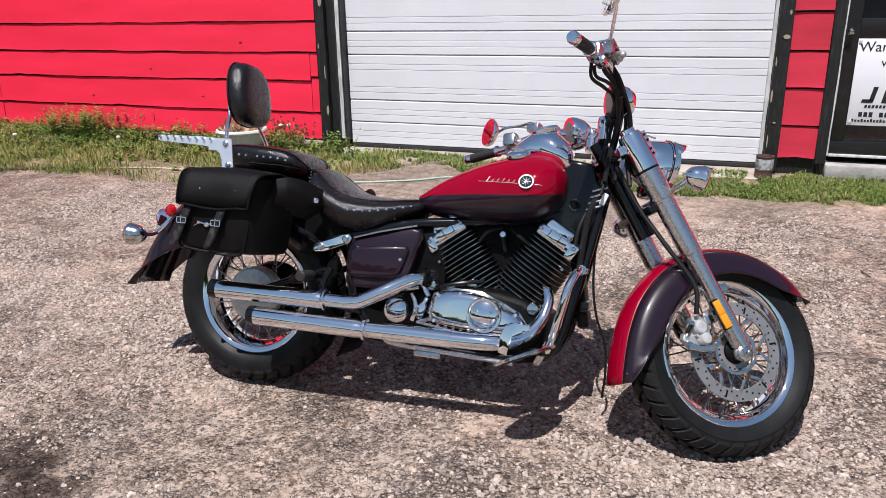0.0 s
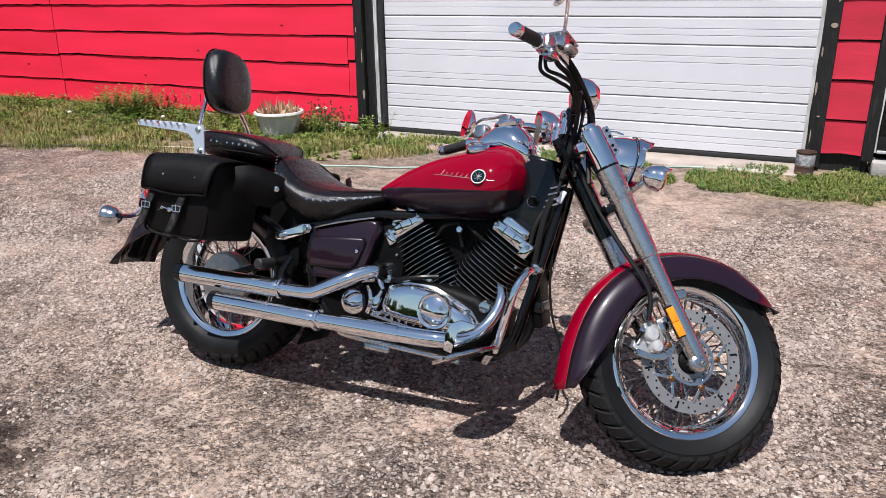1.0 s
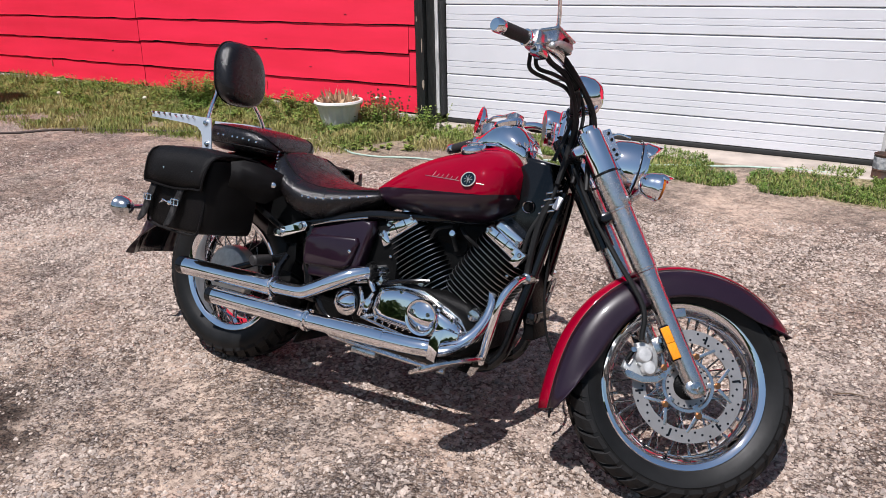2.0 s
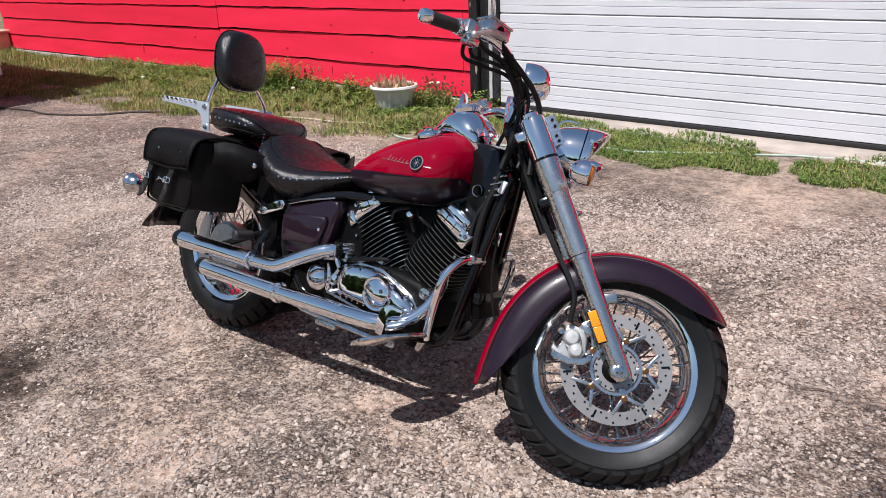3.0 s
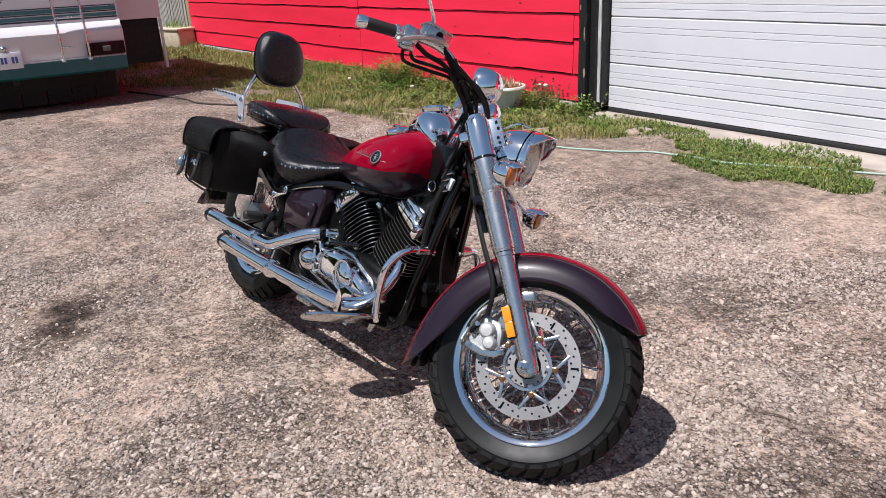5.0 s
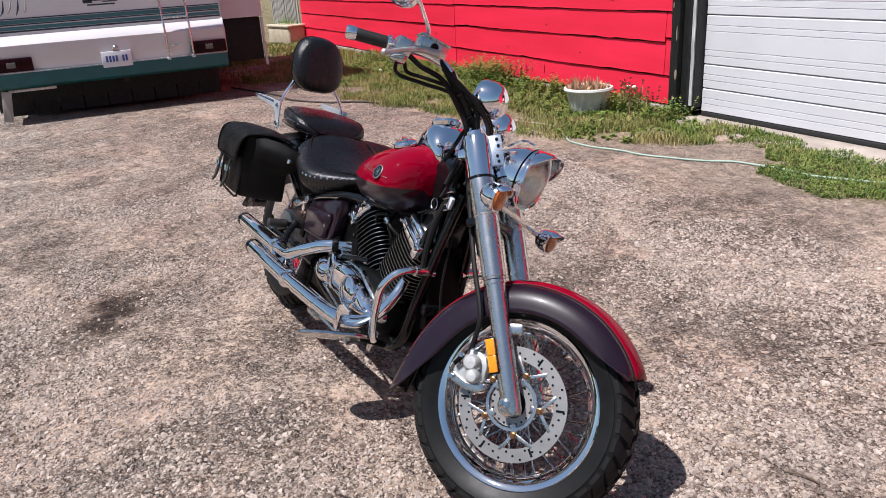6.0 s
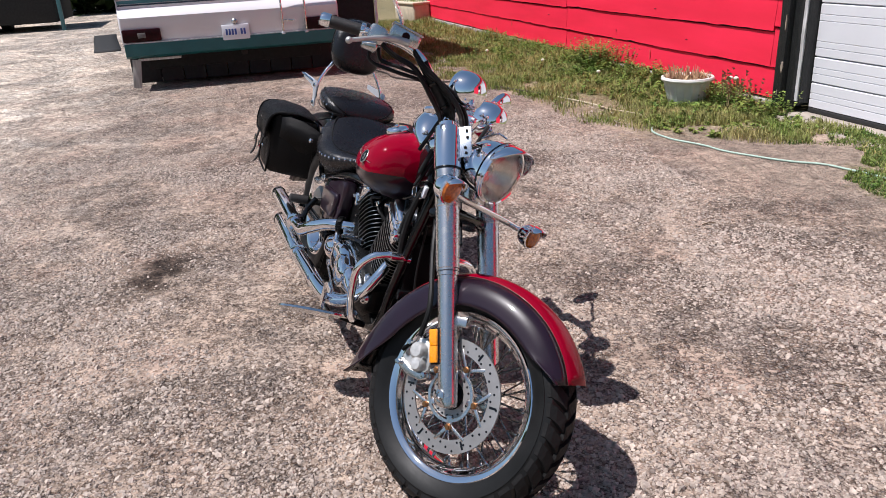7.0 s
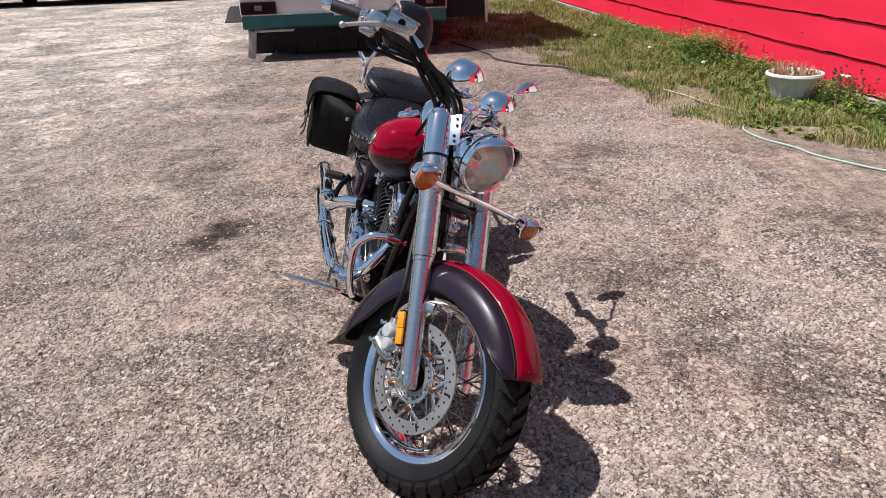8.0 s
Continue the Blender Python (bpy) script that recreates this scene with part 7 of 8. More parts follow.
headlamp()
sig_bar = part("signal_bar", tube(B(), [(1.39, -0.20, 0.803), (1.385, -0.12, 0.795), (1.38, 0.03, 0.79), (1.375, 0.17, 0.785), (1.375, 0.25, 0.78)], 0.0095, 12), CHROME, BIKE, "chrome cross bar that carries the signals", m=ST)
for y, z in [(-0.212, 0.805), (0.285, 0.775)]:
    c = Vector((1.412, y, z))
    h = part("front_signal", bullet(B(), c, (1, 0, -0.05), 0.037, 0.046), CHROME, BIKE, "chrome turn signal with an amber lens", m=ST)
    part("signal_lens", lathe(B(), [(0.036, 0.006), (0.032, 0.016), (0.018, 0.023), (0.001, 0.025)], c, (1, 0, -0.05), 28), AMBER, h, "ribbed amber lens", m=ST)
    b = B()
    rows = []
    for k in range(13):
        t = -1.1 + 2.2 * k / 12
        reach = 0.008 + 0.03 * max(0.0, math.cos(t * 1.3)) ** 0.8
        rows.append([c + Vector((0.006 + reach * j / 2, math.sin(t) * 0.0395, math.cos(t) * 0.0395 - 0.003 * j)) for j in range(3)])
    sheet(b, rows)
    v = part("visor", b, CHROME, h, "small chrome visor", m=ST)
    so = v.modifiers.new("thick", "SOLIDIFY")
    so.thickness = 0.002


# ---- handlebar ----
def bar_points(s):
    if s > 0:
        return [(1.175, 0.045, 0.995), (1.18, 0.09, 1.0), (1.16, 0.15, 1.025), (1.11, 0.205, 1.055), (1.06, 0.25, 1.056), (1.0, 0.30, 1.035), (0.95, 0.345, 1.014), (0.85, 0.455, 0.994)]
    return [(1.175, s * 0.045, 0.995), (1.18, s * 0.09, 1.0), (1.165, s * 0.15, 1.035), (1.125, s * 0.205, 1.085), (1.075, s * 0.25, 1.10), (1.02, s * 0.30, 1.09), (0.975, s * 0.345, 1.078), (0.915, s * 0.40, 1.062)]


bars = part("handlebar", tube(B(), [*reversed(bar_points(-1)), (1.173, 0, 0.993), *bar_points(1)], 0.0125, 14), CHROME, BIKE, "chrome pullback handlebar turned to the left", m=ST)
for s in SIDES:
    b = B()
    rod(b, (1.172, s * 0.05, 0.94), (1.173, s * 0.05, 1.0), 0.022, 0.02)
    box(b, (1.173, s * 0.05, 1.0), (0.05, 0.03, 0.045), 0.01)
    part("riser", b, CHROME, bars, "chrome handlebar riser", m=ST)
    shift = Vector((0, 0, 0)) if s < 0 else Vector((-0.052, 0, -0.052))
    p0, p1 = (Vector((0.99, -0.332, 1.0815)), Vector((0.912, -0.403, 1.061))) if s < 0 else (Vector((0.935, 0.362, 1.009)), Vector((0.85, 0.455, 0.994)))
    ln = (p1 - p0).length
    prof = [(0.0165, 0)] + [(0.0168 + 0.0010 * (k % 2), 0.01 + (ln - 0.03) * k / 24) for k in range(25)] + [(0.0165, ln - 0.014)]
    part("grip", lathe(B(), prof, p0, p1 - p0, 20), GRIP, bars, "ribbed black grip", m=ST)
    part("bar_end", lathe(B(), [(0.018, ln - 0.016), (0.019, ln - 0.012), (0.019, ln + 0.006), (0.015, ln + 0.012), (0.001, ln + 0.013)], p0, p1 - p0, 20), CHROME, bars, "chrome bar end", m=ST)
    part("grip_collar", lathe(B(), [(0.02, -0.006), (0.022, -0.002), (0.022, 0.004), (0.02, 0.006)], p0, p1 - p0, 20), CHROME, bars, m=ST)
    d = (p1 - p0).normalized()
    sw = Vector((1.018, s * 0.305, 1.089)) + shift
    b = B()
    box(b, sw, (0.052, 0.046, 0.052), 0.012, Matrix.Rotation(radians(s * 43 + 90), 3, "Z"))
    part("switch_housing", b, ALU, bars, "silver switch housing", m=ST)
    b = B()
    box(b, sw + Vector((0.012, s * 0.02, -0.036)), (0.045, 0.034, 0.028), 0.008, Matrix.Rotation(radians(s * 43 + 90), 3, "Z"))
    part("switch_body", b, CHROME_WORN, bars, m=ST)
    # lever perch with reservoir or clutch mount
    mc = Vector((1.075, s * 0.262, 1.118)) + shift * 0.7
    b = B()
    rz = Matrix.Rotation(radians(s * 40), 3, "Z")
    box(b, mc, (0.055, 0.085, 0.038) if s < 0 else (0.04, 0.05, 0.03), 0.006, rz)
    perch = part("master_cylinder" if s < 0 else "clutch_perch", b, ALU, bars, "satin metal reservoir" if s < 0 else "satin metal lever perch", m=ST)
    if s < 0:
        b = B()
        box(b, mc + Vector((0, 0, 0.021)), (0.06, 0.09, 0.006), 0.002, rz)
        part("reservoir_lid", b, ALU, perch, m=ST)
        part("sight_glass", lathe(B(), [(0.011, 0), (0.011, 0.003), (0.001, 0.003)], mc + Vector((0.0285 * math.cos(radians(-40)), 0.0285 * math.sin(radians(-40)), 0.0)), (math.cos(radians(-40)), math.sin(radians(-40)), 0), 16), DARKLENS, perch, "dark sight glass", m=ST)
    lv = [mc + Vector((0.035, s * 0.01, -0.012)), Vector((1.085, s * 0.31, 1.095)) + shift, Vector((1.07, s * 0.36, 1.07)) + shift, Vector((1.053, s * 0.415, 1.035)) + shift]
    part("lever", tube(B(), lv, [0.011, 0.009, 0.0065, 0.006], 10), ALU_CAST, bars, "cast lever with a ball end", m=ST)
    part("lever_ball", ball(B(), Vector((1.052, s * 0.418, 1.033)) + shift, 0.0095, u=14, v=8), ALU_CAST, bars, m=ST)

# mirrors
for s, head in [(-1, Vector((1.012, -0.405, 1.215))), (1, Vector((0.925, 0.478, 1.128)))]:
    root = Vector((1.062, s * 0.275, 1.135)) if s < 0 else Vector((1.03, 0.275, 1.095))
    arm = part("mirror", tube(B(), [root, root + Vector((0.005, s * 0.02, 0.02)), root.lerp(head, 0.4) + Vector((0.018, 0, 0.012)), root.lerp(head, 0.75) + Vector((0.022, 0, 0.014)), head + Vector((0.02, -s * 0.012, -0.012))], 0.0055, 10), CHROME, BIKE, "oval chrome mirror on a curved stem", m=ST)
    nrm = (Vector((-1, 0.12, 0.08)) if s < 0 else Vector((-0.985, -0.14, 0.085))).normalized()
    shell = lathe(B(), [(0.052, 0.004), (0.055, 0.0), (0.054, -0.008), (0.045, -0.02), (0.025, -0.027), (0.001, -0.028)], (0, 0, 0), (0, 0, 1), 36)
    q = nrm.to_track_quat("Z", "Y").to_matrix().to_4x4() @ Matrix.Rotation(radians(0 if s < 0 else -35), 4, "Z")
    part("mirror_shell", shell, CHROME, arm, "chrome back", m=ST @ Matrix.Translation(head) @ q @ Matrix.Diagonal((1.35, 0.9, 1, 1) if s < 0 else (1.2, 1.0, 1, 1)))
    part("mirror_glass", lathe(B(), [(0.051, 0.002), (0.05, 0.004), (0.001, 0.004)], (0, 0, 0), (0, 0, 1), 36), MIRROR, arm, "mirror glass", m=ST @ Matrix.Translation(head) @ q @ Matrix.Diagonal((1.35, 0.9, 1, 1) if s < 0 else (1.2, 1.0, 1, 1)))

# a pair of round chrome pods with grey grilles that face the rider
for x, y, z in [(1.19, -0.07, 1.07), (1.14, 0.160, 1.04)]:
    c = Vector((x, y, z))
    pod = part("speaker_pod", lathe(B(), [(0.002, 0.068), (0.022, 0.066), (0.042, 0.055), (0.054, 0.033), (0.058, 0.009), (0.058, -0.006), (0.055, -0.012), (0.052, -0.012)], c, (1, 0, 0.12), 36), CHROME, BIKE, "chrome bullet pod with a grey grille", m=ST)
    part("grille", lathe(B(), [(0.0525, -0.010), (0.03, -0.014), (0.001, -0.016)], c, (1, 0, 0.12), 32), GAUGE, pod, "grey grille", m=ST)
    b = B()
    rod(b, c + Vector((0.01, 0, -0.05)), (1.178, y * 0.9, 1.0), 0.012)
    lathe(b, [(0.02, -0.012), (0.02, 0.012)], (1.178, y * 0.9, 1.012), (0, 1, 0), 16)
    part("pod_clamp", b, CHROME_WORN, pod, m=ST)


# ---- cables ----
def cable(pts, r=0.006, material=None, label="black cable"):
    return part("cable", tube(B(), pts, r, 8, 6), material or HOSE_RUBBER, bars, label, m=ST)


cable([(1.025, -0.285, 1.06), (1.04, -0.27, 1.035), (1.09, -0.24, 1.04), (1.15, -0.18, 1.045), (1.20, -0.11, 1.02), (1.21, -0.06, 0.95), (1.19, -0.05, 0.86), (1.17, -0.05, 0.76)], 0.0055)
cable([(1.01, -0.30, 1.058), (1.02, -0.285, 1.02), (1.08, -0.235, 1.025), (1.14, -0.17, 1.035), (1.19, -0.09, 1.0), (1.20, -0.04, 0.92), (1.18, -0.03, 0.80)], 0.0055)
cable([(1.10, -0.235, 1.10), (1.135, -0.215, 1.075), (1.175, -0.17, 1.055), (1.225, -0.11, 1.02), (1.25, -0.07, 0.97), (1.25, -0.055, 0.90), (1.26, -0.06, 0.80)], 0.008, label="thick black brake hose")
cable([(1.09, -0.225, 1.10), (1.15, -0.2, 1.06), (1.205, -0.12, 1.045), (1.24, -0.055, 0.995), (1.235, -0.03, 0.92), (1.22, -0.035, 0.82)], 0.0065)
cable([(1.05, 0.27, 1.09), (1.10, 0.24, 1.05), (1.17, 0.15, 1.03), (1.22, 0.07, 0.98), (1.23, 0.04, 0.88), (1.20, 0.05, 0.75)], 0.006)
cable([(1.14, -0.175, 1.06), (1.165, -0.14, 1.03), (1.178, -0.09, 0.99), (1.17, -0.085, 0.94), (1.15, -0.08, 0.86)], 0.006)
part("bar_sleeve", tube(B(), [(1.125, -0.205, 1.083), (1.165, -0.15, 1.034), (1.18, -0.09, 0.999), (1.175, -0.05, 0.992)], 0.0155, 10), HOSE_RUBBER, bars, "black sleeve over the bar", m=ST)
cable([(1.04, -0.30, 1.075), (1.07, -0.262, 1.062), (1.12, -0.215, 1.055), (1.165, -0.16, 1.01), (1.188, -0.10, 0.965), (1.185, -0.07, 0.90), (1.175, -0.06, 0.80)], 0.0075)
for p in ((1.155, -0.165, 1.045), (1.178, -0.105, 1.004)):
    part("cable_tie", lathe(B(), [(0.0185, -0.004), (0.0195, 0.0), (0.0185, 0.004)], p, (0.45, 0.75, -0.45), 14), BLACK, bars, m=ST)
part("drain_hose", tube(B(), [(1.20, -0.03, 0.66), (1.205, -0.03, 0.50), (1.225, -0.02, 0.39), (1.26, -0.01, 0.30), (1.27, 0.0, 0.2), (1.265, 0.02, 0.12)], 0.004, 8), HOSE_RUBBER, BIKE, "thin dangling hose")
part("loom", tube(B(), [(1.20, -0.055, 0.80), (1.175, -0.075, 0.72), (1.165, -0.085, 0.62), (1.16, -0.08, 0.52)], 0.011, 8), HOSE_RUBBER, BIKE, "black wiring loom")
part("loom", tube(B(), [(1.18, -0.04, 0.76), (1.15, -0.08, 0.68), (1.14, -0.09, 0.6)], 0.007, 8), HOSE_RUBBER, BIKE)
b = B()
box(b, (1.215, -0.07, 0.77), (0.018, 0.012, 0.04), 0.004, Matrix.Rotation(radians(20), 3, "Y"))
part("white_tag", b, PLATEW, BIKE, "small white plastic connector")


# ---- gravel, twigs, grass and weeds ----
def scatter_stones():
    rng = np.random.default_rng(3)
    n = 270000
    x = rng.uniform(-4.2, 2.6, n)
    y = rng.uniform(0.2, 5.6, n)
    # coarser and sparser towards the drive
    x[:80000], y[:80000] = rng.uniform(-8.0, 1.0, 80000), rng.uniform(-1.5, 4.6, 80000)
    thick = np.array([noise.noise(Vector((p * 1.3, q * 1.3, 5))) + 0.6 * noise.noise(Vector((p * 4, q * 4, 9))) for p, q in zip(x, y)])
    keep = (y < 5.0 + 0.4 * np.sin(x)) & (thick * 1.2 + 0.5 > rng.random(n))
    # few stones lie on the oil stain
    keep &= (((x + 1.62) / 0.36) ** 2 + ((y - 1.52) / 0.24) ** 2 > rng.random(n) * 1.6)
    x, y = x[keep], y[keep]
    n = len(x)
    size = np.clip(rng.lognormal(-5.3, 0.40, n), 0.0028, 0.0135)
    base = np.array([(1, 0, 0), (0, 1, 0), (-1, 0, 0), (0, -1, 0), (0.5, 0.5, 0.75), (-0.5, 0.4, 0.7), (0.1, -0.6, 0.7)], float)
    faces = np.array([(0, 1, 4), (1, 2, 5), (1, 5, 4), (2, 3, 5), (3, 6, 5), (3, 0, 6), (0, 4, 6), (4, 5, 6)])
    a = rng.uniform(0, 6.283, n)
    ca, sa = np.cos(a), np.sin(a)
    v = base[None] * (1 + rng.uniform(-0.35, 0.35, (n, 7, 3)))
    v = v * np.stack([size * rng.uniform(0.8, 1.5, n), size, size * rng.uniform(0.7, 1.25, n)], 1)[:, None, :]
    vx = v[..., 0] * ca[:, None] - v[..., 1] * sa[:, None] + x[:, None]
    vy = v[..., 0] * sa[:, None] + v[..., 1] * ca[:, None] + y[:, None]
    z0 = np.array([ground_height(p, q) for p, q in zip(x, y)]) - 0.0012
    vz = v[..., 2] + z0[:, None]
    verts = np.stack([vx, vy, vz], -1).reshape(-1, 3)
    fs = (faces[None] + (np.arange(n) * 7)[:, None, None]).reshape(-1, 3)
    ob = raw("gravel", verts.tolist(), fs.tolist(), STONE)
    tagged(ob, "loose grey and tan gravel stones on the yard", "gravel", kind="stuff")


scatter_stones()


def scatter_twigs():
    rnd = random.Random(11)
    b = B()
    for i in range(90):
        x, y = rnd.uniform(-14, 1.8), rnd.uniform(-1.5, 4.9)
        if x > -6 and y < 3:
            continue
        a, ln = rnd.uniform(0, 3.14), rnd.uniform(0.04, 0.16)
        z = ground_height(x, y) + 0.006
        d = Vector((math.cos(a), math.sin(a), 0)) * ln / 2
        m = Vector((x, y, z))
        tube(b, [m - d, m + Vector((rnd.uniform(-0.01, 0.01), rnd.uniform(-0.01, 0.01), 0.004)), m + d], rnd.uniform(0.0015, 0.0035), 5, 2)
    tagged(part("twigs", b, TWIG), "small dry twigs scattered on the gravel", "twigs", kind="stuff")


scatter_twigs()


def grass_depth(x):
    """How far the grass strip reaches out from the wall, by x: its outer edge."""
    return smoothlerp([(-15, 3.7), (-9.2, 3.7), (-8.4, 4.1), (-7.5, 4.36), (-6.2, 4.38), (-5.2, 4.72), (-4.4, 4.82), (-3.7, 4.78), (-3.0, 5.02), (-2.4, 5.45), (-2.15, 5.9), (-1.9, 6.1)], x)


def in_grass(x, y, rnd):
    edge = 0.14 * noise.noise(Vector((x * 2.4, y * 2.4, 1)))
    if x > -3.05 and x < -2.2 and noise.noise(Vector((x * 2.2, y * 2.2, 12))) > 0.02:
        return False
    if x < -1.9 and y > grass_depth(x) + edge and y < WALL_Y - 0.02:
        bare = noise.noise(Vector((x * 1.1, y * 1.6, 7))) + 0.4 * noise.noise(Vector((x * 3.4, y * 3.4, 8)))
        inner = min(1.0, (WALL_Y - y) / 1.3)
        soft = min(1.0, (y - grass_depth(x) - edge) / 0.3)
        return (1.25 - inner * (0.72 + 1.5 * bare)) * soft > rnd.random()
    # patches on the apron
    edge = edge * 4 + 0.9 * noise.noise(Vector((x * 1.9, y * 1.9, 20))) + 0.4 * noise.noise(Vector((x * 5, y * 5, 22)))
    for cx, cy, rx, ry in [(-1.0, 5.87, 0.72, 0.56), (0.72, 5.90, 0.85, 0.50), (-2.0, 6.22, 0.30, 0.2), (1.7, 5.85, 0.5, 0.4)]:
        if ((x - cx) / rx) ** 2 + ((y - cy) / ry) ** 2 < 0.85 + edge:
            return rnd.random() < 0.6
    return False


def blades(name, count, x0, x1, y0, y1, hmin, hmax, wmin, wmax, material, label, test, seed):
    rnd = random.Random(seed)
    v, f = [], []
    made = 0
    tries = 0
    while made < count and tries < count * 12:
        tries += 1
        x, y = rnd.uniform(x0, x1), rnd.uniform(y0, y1)
        if not test(x, y, rnd):
            continue
        made += 1
        tall = 0.6 + 0.7 * max(0, noise.noise(Vector((x * 1.5, y * 1.5, 3))) + 0.4)
        near_wall = max(0.0, 1 - (WALL_Y - y) / 0.7) if x < -3.3 else 0
        h = rnd.uniform(hmin, hmax) * tall * (1 + 0.8 * near_wall) * (0.6 if x > -2.2 else 1)
        w = rnd.uniform(wmin, wmax)
        a = rnd.uniform(0, 6.283)
        bend = rnd.uniform(0.1, 0.7) * h
        ca, sa = math.cos(a), math.sin(a)
        z = ground_height(x, y) - 0.004
        k = len(v)
        for t, ww in ((0, 1.0), (0.45, 0.85), (0.8, 0.5)):
            cx, cy = x + ca * bend * t * t, y + sa * bend * t * t
            v += [(cx - sa * w * ww, cy + ca * w * ww, z + h * t), (cx + sa * w * ww, cy - ca * w * ww, z + h * t)]
        v.append((x + ca * bend, y + sa * bend, z + h * (0.95 - 0.2 * bend / h)))
        f += [(k, k + 1, k + 3, k + 2), (k + 2, k + 3, k + 5, k + 4), (k + 4, k + 5, k + 6)]
    ob = raw(name, v, f, material)
    return tagged(ob, label, "grass", kind="stuff")


blades("grass", 90000, -9.5, 2.3, 4.2, 6.42, 0.02, 0.085, 0.0014, 0.0042, GRASS, "patchy green and straw grass along the wall", in_grass, 21)
blades("short_grass", 34000, -9.0, 2.2, 4.3, 6.42, 0.012, 0.04, 0.0014, 0.0034, GRASS, "short patchy grass along the wall", in_grass, 23)
blades("lawn_patch", 34000, -2.3, 2.2, 5.2, 6.42, 0.016, 0.045, 0.0016, 0.0036, LAWN, "low dense green patch of grass before the garage door", in_grass, 25)
blades("dry_grass", 22000, -9.5, -2.2, 4.2, 6.42, 0.012, 0.06, 0.0012, 0.003, STRAW, "dry straw-coloured grass among the green", in_grass, 24)
blades("far_grass", 26000, -15, -8.2, 3.6, 6.42, 0.03, 0.10, 0.0025, 0.005, GRASS, "patchy grass along the far end of the wall", in_grass, 22)


def weeds():
    """Leafy weed clumps with short stems and lobed leaves."""
    rnd = random.Random(31)
    v, f = [], []

    def leaf(p, a, pitch, ln, w):
        k = len(v)
        d = Vector((math.cos(a) * math.cos(pitch), math.sin(a) * math.cos(pitch), math.sin(pitch)))
        s = Vector((-math.sin(a), math.cos(a), 0))
        droop = Vector((0, 0, -0.3 * ln))
        for t, ww in ((0.0, 0.15), (0.35, 1.0), (0.7, 0.75)):
            c = p + d * ln * t + droop * t * t
            v.extend([tuple(c - s * w * ww), tuple(c + s * w * ww)])
        v.append(tuple(p + d * ln + droop))
        f.extend([(k, k + 1, k + 3, k + 2), (k + 2, k + 3, k + 5, k + 4), (k + 4, k + 5, k + 6)])
    spots = []
    for i in range(760):
        x = rnd.uniform(-9.5, -3.1)
        y = WALL_Y - 0.04 - abs(rnd.gauss(0, 0.48))
        if y > grass_depth(x) - 0.05:
            spots.append((x, y, rnd.uniform(0.06, 0.19) * (1.0 if WALL_Y - y < 0.45 else 0.6)))
    for cx, cy, rx, ry, n in [(-1.0, 5.87, 0.72, 0.56, 2000), (0.72, 5.90, 0.85, 0.50, 1800), (-2.0, 6.22, 0.30, 0.2, 120), (-2.9, 6.05, 0.35, 0.3, 60), (-3.2, 5.6, 0.5, 0.35, 60), (1.7, 5.85, 0.5, 0.4, 200)]:
        for i in range(n):
            a, r = rnd.uniform(0, 6.28), math.sqrt(rnd.random())
            x, y = cx + 1.25 * rx * r * math.cos(a), cy + 1.25 * ry * r * math.sin(a)
            if x < -2.2 or in_grass(x, y, rnd) or in_grass(x, y, rnd):
                spots.append((x, y, rnd.uniform(0.015, 0.045)))
    # taller bush of weeds by the wall and beside the pot
    for i in range(95):
        spots.append((rnd.gauss(-5.95, 0.26), WALL_Y - 0.12 - rnd.random() * 0.3, rnd.uniform(0.2, 0.38)))
    for i in range(12):
        spots.append((rnd.gauss(-3.55, 0.12), WALL_Y - 0.15 - rnd.random() * 0.3, rnd.uniform(0.14, 0.26)))
    for i in range(9):
        spots.append((rnd.gauss(-2.95, 0.10), 6.24 - rnd.random() * 0.2, rnd.uniform(0.12, 0.27)))
    for i in range(10):
        spots.append((rnd.gauss(-4.75, 0.2), WALL_Y - 0.12 - rnd.random() * 0.3, rnd.uniform(0.16, 0.3)))
    for x, y, h in spots:
        z = ground_height(x, y)
        stems = rnd.randint(2, 4)
        for s in range(stems):
            lean = Vector((rnd.uniform(-0.35, 0.35), rnd.uniform(-0.35, 0.35), 1)).normalized()
            nl = int(5 + h * 40)
            for j in range(nl):
                t = (j + 0.5) / nl
                p = Vector((x, y, z)) + lean * h * t
                k = 0.4 if x > -2.4 else 1.0
                leaf(p, rnd.uniform(0, 6.28), rnd.uniform(0.1, 0.9), rnd.uniform(0.025, 0.05) * (1.2 - 0.5 * t) * k, rnd.uniform(0.006, 0.013) * k)
            k = len(v)
            e = Vector((x, y, z)) + lean * h
            v.extend([(x - 0.002, y, z), (x + 0.002, y, z), tuple(e)])
            f.append((k, k + 1, k + 2))
    tagged(raw("weeds", v, f, WEED), "leafy green weeds growing along the wall", "weeds", kind="stuff")


weeds()


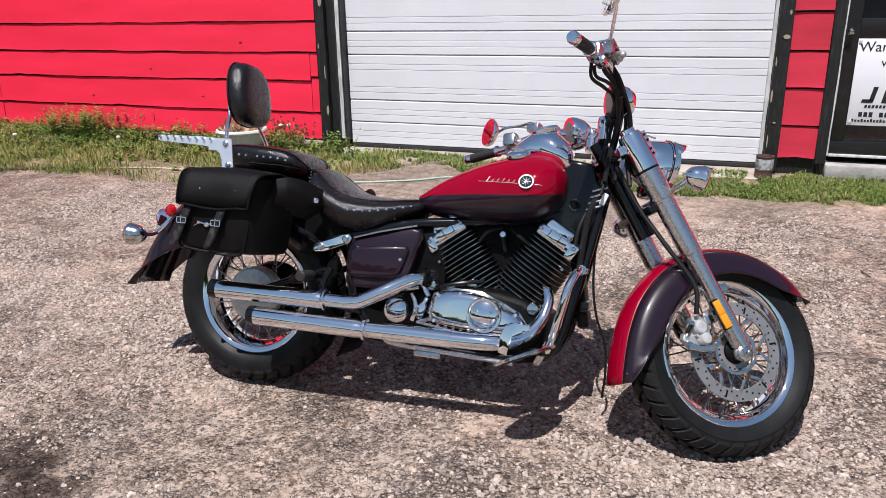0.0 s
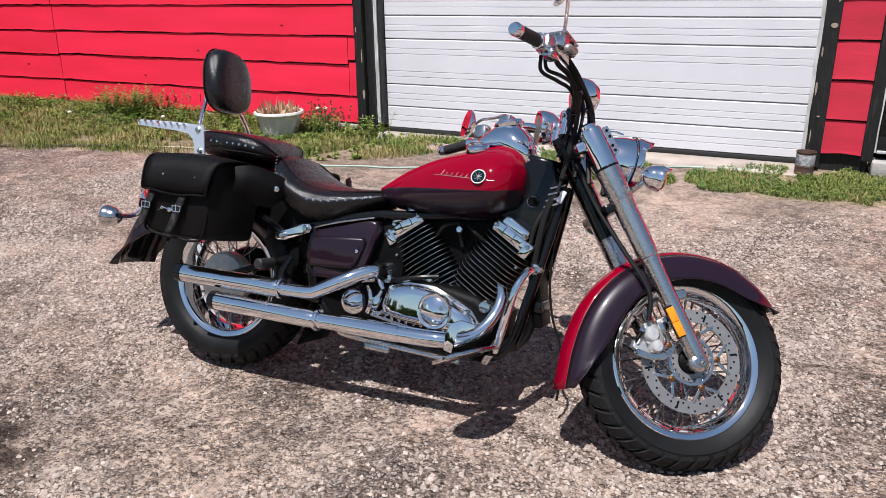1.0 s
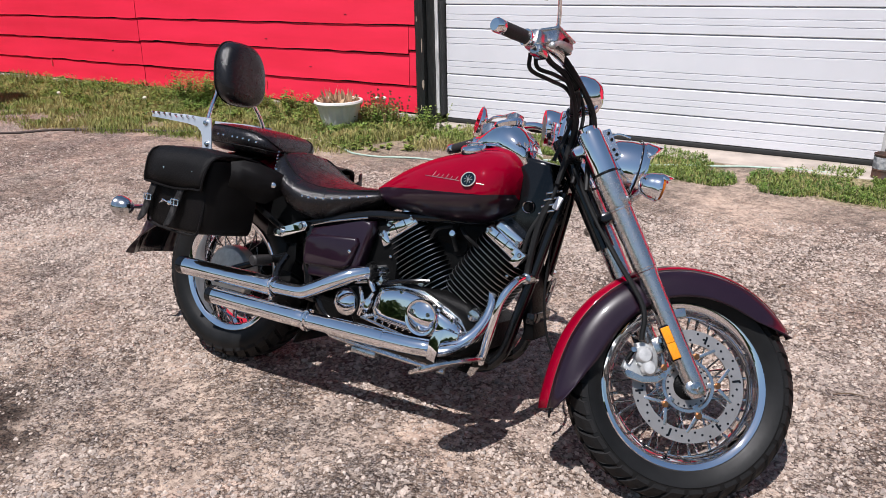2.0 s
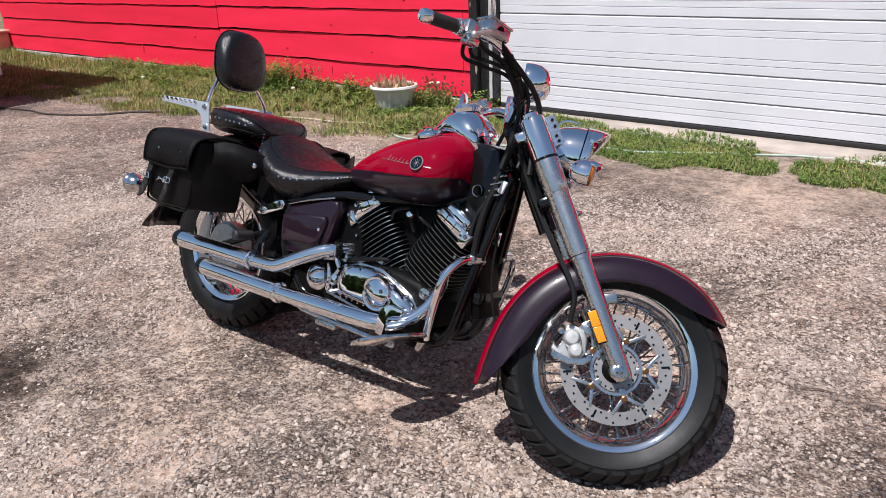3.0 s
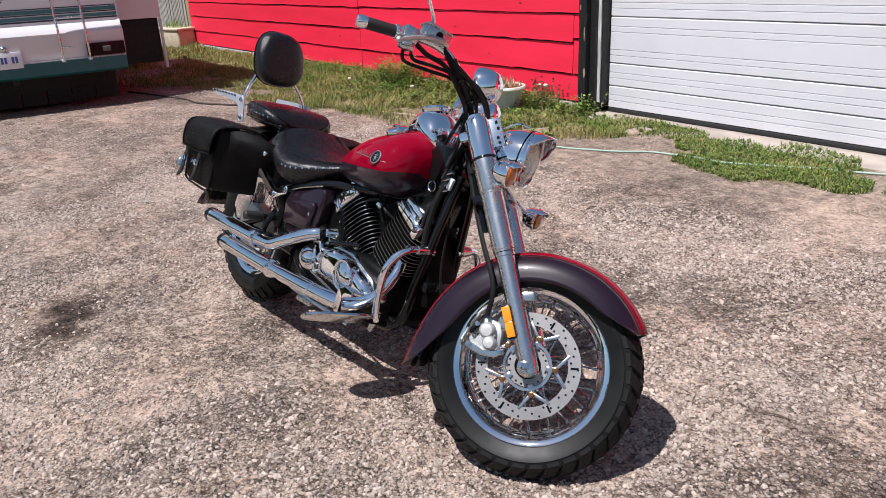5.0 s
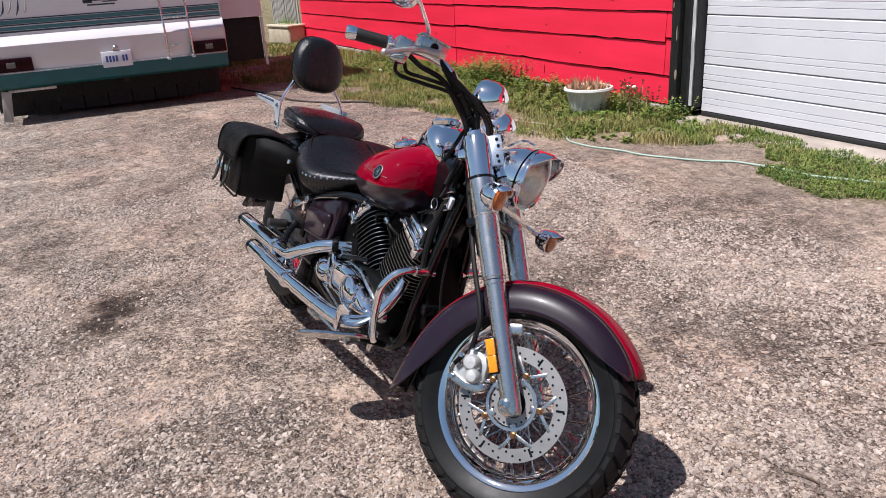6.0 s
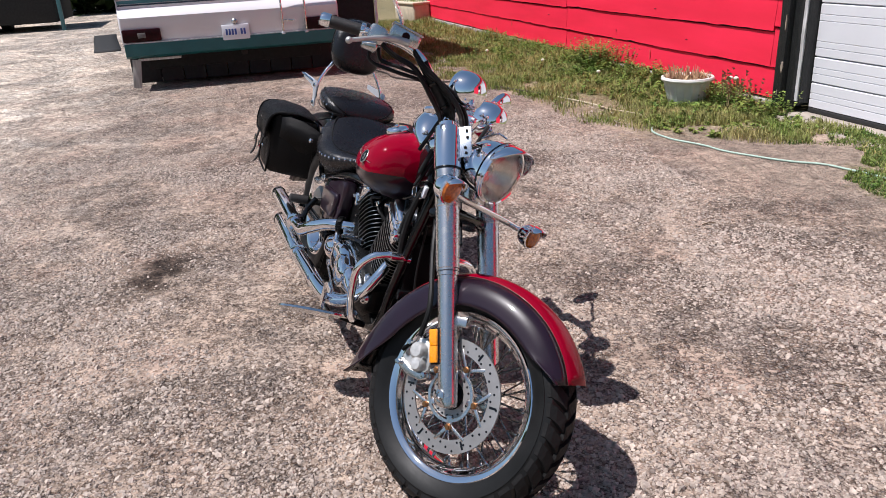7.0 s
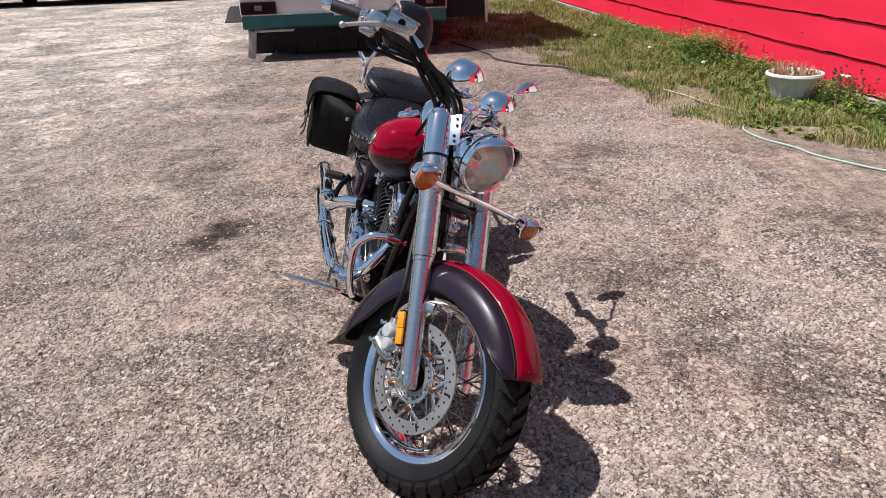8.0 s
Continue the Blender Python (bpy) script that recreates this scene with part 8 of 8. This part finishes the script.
def seed_heads():
    rnd = random.Random(41)
    v, f = [], []
    b = B()
    for x, y, h in [(-3.62, 6.2, 0.24), (-3.52, 6.18, 0.25), (-6.3, 5.6, 0.14), (-7.4, 5.3, 0.16), (-5.1, 5.7, 0.15)]:
        tube(b, [(x, y, 0), (x + 0.01, y, h * 0.6), (x + 0.015, y - 0.01, h)], 0.0011, 5, 3)
        ball(b, (x + 0.015, y - 0.01, h), 0.022, (1, 1, 0.75), 10, 6)
    tagged(part("seed_head", b, FLOWER), "pale dandelion seed heads among the weeds", "weeds", kind="stuff")
    k = random.Random(43)
    for i in range(70):
        x, y = k.gauss(-3.6, 0.12), 6.15 + k.uniform(-0.15, 0.15)
        h, w = k.uniform(0.12, 0.32), 0.004
        n = len(v)
        dx = k.uniform(-0.08, 0.08)
        v += [(x - w, y, 0), (x + w, y, 0), (x + dx, y, h)]
        f.append((n, n + 1, n + 2))
        for j in range(4):
            t = k.uniform(0.4, 1)
            n = len(v)
            v += [(x + dx * t, y, h * t), (x + dx * t + 0.02, y + 0.01, h * t + 0.012), (x + dx * t + 0.005, y - 0.01, h * t + 0.025)]
            f.append((n, n + 1, n + 2))
    tagged(raw("dry_weeds", v, f, DRY), "dry reddish weeds beside the flower pot", "weeds", kind="stuff")


seed_heads()


# ---- boards of the red walls and the planks of the garage door ----
def board(parent, x0, x1, z0, z1, seed, paint=WALLRED):
    """One lapped board: its foot stands proud and wavers a little."""
    rnd = random.Random(seed)
    n = max(2, int((x1 - x0) / 0.11))
    b = B()
    rings = []
    for i in range(n + 1):
        x = x0 + (x1 - x0) * i / n
        zb = z0 + (rnd.uniform(-0.003, 0.003) + 0.011 * noise.noise(Vector((x * 1.7, seed * 3.1, 0))) + (0.009 if rnd.random() < 0.06 else 0) if 0 < i < n else 0)
        yb = WALL_Y - 0.007 + rnd.uniform(-0.0012, 0.0012) + 0.006 * noise.noise(Vector((x * 0.9, seed * 1.7, 5)))
        rings.append([(x, yb, zb), (x, yb + 0.002, z0 + 0.024), (x, WALL_Y + 0.006, z1 - 0.001), (x, WALL_Y + 0.03, z1 - 0.001), (x, WALL_Y + 0.03, zb)])
    loft(b, rings)
    return part("board", b, paint, parent, smooth=False)


LINES = [0.083, 0.335, 0.614, 0.886, 1.163, 1.44, 1.717, 1.99, 2.27, 2.55, 2.83, 3.0]
for k, (z0, z1) in enumerate(zip(LINES, LINES[1:])):
    gap = 0.012
    board(wall_west, -14.2, -7.335, z0 + gap, z1, 100 + k)
    if k == 1:
        board(wall_west, -7.325, -3.365, z0 + gap, z1 + 0.012, 200 + k)
        board(wall_west, -3.36, -3.285, z0 + gap, z1 + 0.045, 230)
    elif k == 2:
        board(wall_west, -7.325, -3.365, z0 + 0.024, z1, 200 + k)
        board(wall_west, -3.36, -3.285, z0 + 0.062, z1, 231)
    else:
        board(wall_west, -7.325, -3.285, z0 + gap, z1, 200 + k)
    board(wall_east, 0.692, 0.952, z0 + gap + 0.036, min(z1 + 0.036, 3.0), 300 + k, WALLDULL)
for x, z, w, h in [(-5.25, 0.25, 0.014, 0.06), (-5.36, 0.12, 0.07, 0.02), (-9.3, 0.3, 0.015, 0.06), (-6.2, 0.16, 0.05, 0.025)]:
    b = B()
    pts = [(x + random.uniform(0.6, 1) * w * math.cos(a * 0.785), z + random.uniform(0.6, 1) * h * math.sin(a * 0.785)) for a in range(8)]
    prism(b, pts, WALL_Y - 0.0095, WALL_Y - 0.004)
    part("faded_patch", b, FADED, wall_west, "faded scuffed patch")
for x, z in [(-4.6, 0.46), (-6.0, 0.44), (-5.2, 0.72), (-7.9, 0.5), (-4.1, 0.98)]:
    b = B()
    box(b, (x, WALL_Y - 0.004, z), (0.03, 0.006, 0.006), 0.002)
    part("crack", b, BLACKWOOD, wall_west, "short dark crack")


def garage_door():
    door = B()
    box(door, (-1.24, DOOR_Y + 0.05, 1.2), (3.62, 0.03, 2.3))
    o = tagged(part("door_2", door, DOORWHITE), "closed white sectional garage door with ribbed panels", "door", kind="structure")
    rib = 0.205

    def plank(z0, ribs):
        h = rib * ribs
        prof = [(0.0, 0.022), (0.003, 0.008), (0.008, 0.0)]
        for k in range(ribs):
            for g in (0.07, 0.12):
                q = k * rib + g
                prof += [(q - 0.004, 0.0), (q - 0.001, 0.0055), (q + 0.002, 0.0055), (q + 0.004, 0.0)]
        prof += [(h - 0.012, 0.0), (h - 0.006, 0.007), (h - 0.002, 0.022)]
        b = B()
        loft(b, [[(x, DOOR_Y + y, z0 + z) for z, y in prof] + [(x, DOOR_Y + 0.034, z0 + h - 0.002), (x, DOOR_Y + 0.034, z0)] for x in (-3.04, 0.56)])
        part("door_panel", b, DOORWHITE, o, smooth=False)
    z = 0.045
    for ribs in (1, 1, 2, 1, 2, 1, 2, 1):
        plank(z, ribs)
        z += rib * ribs
    b = B()
    box(b, (-1.24, DOOR_Y + 0.012, 0.025), (3.6, 0.035, 0.04), 0.008)
    part("bottom_seal", b, SEAL, o, "black rubber bottom seal")


garage_door()
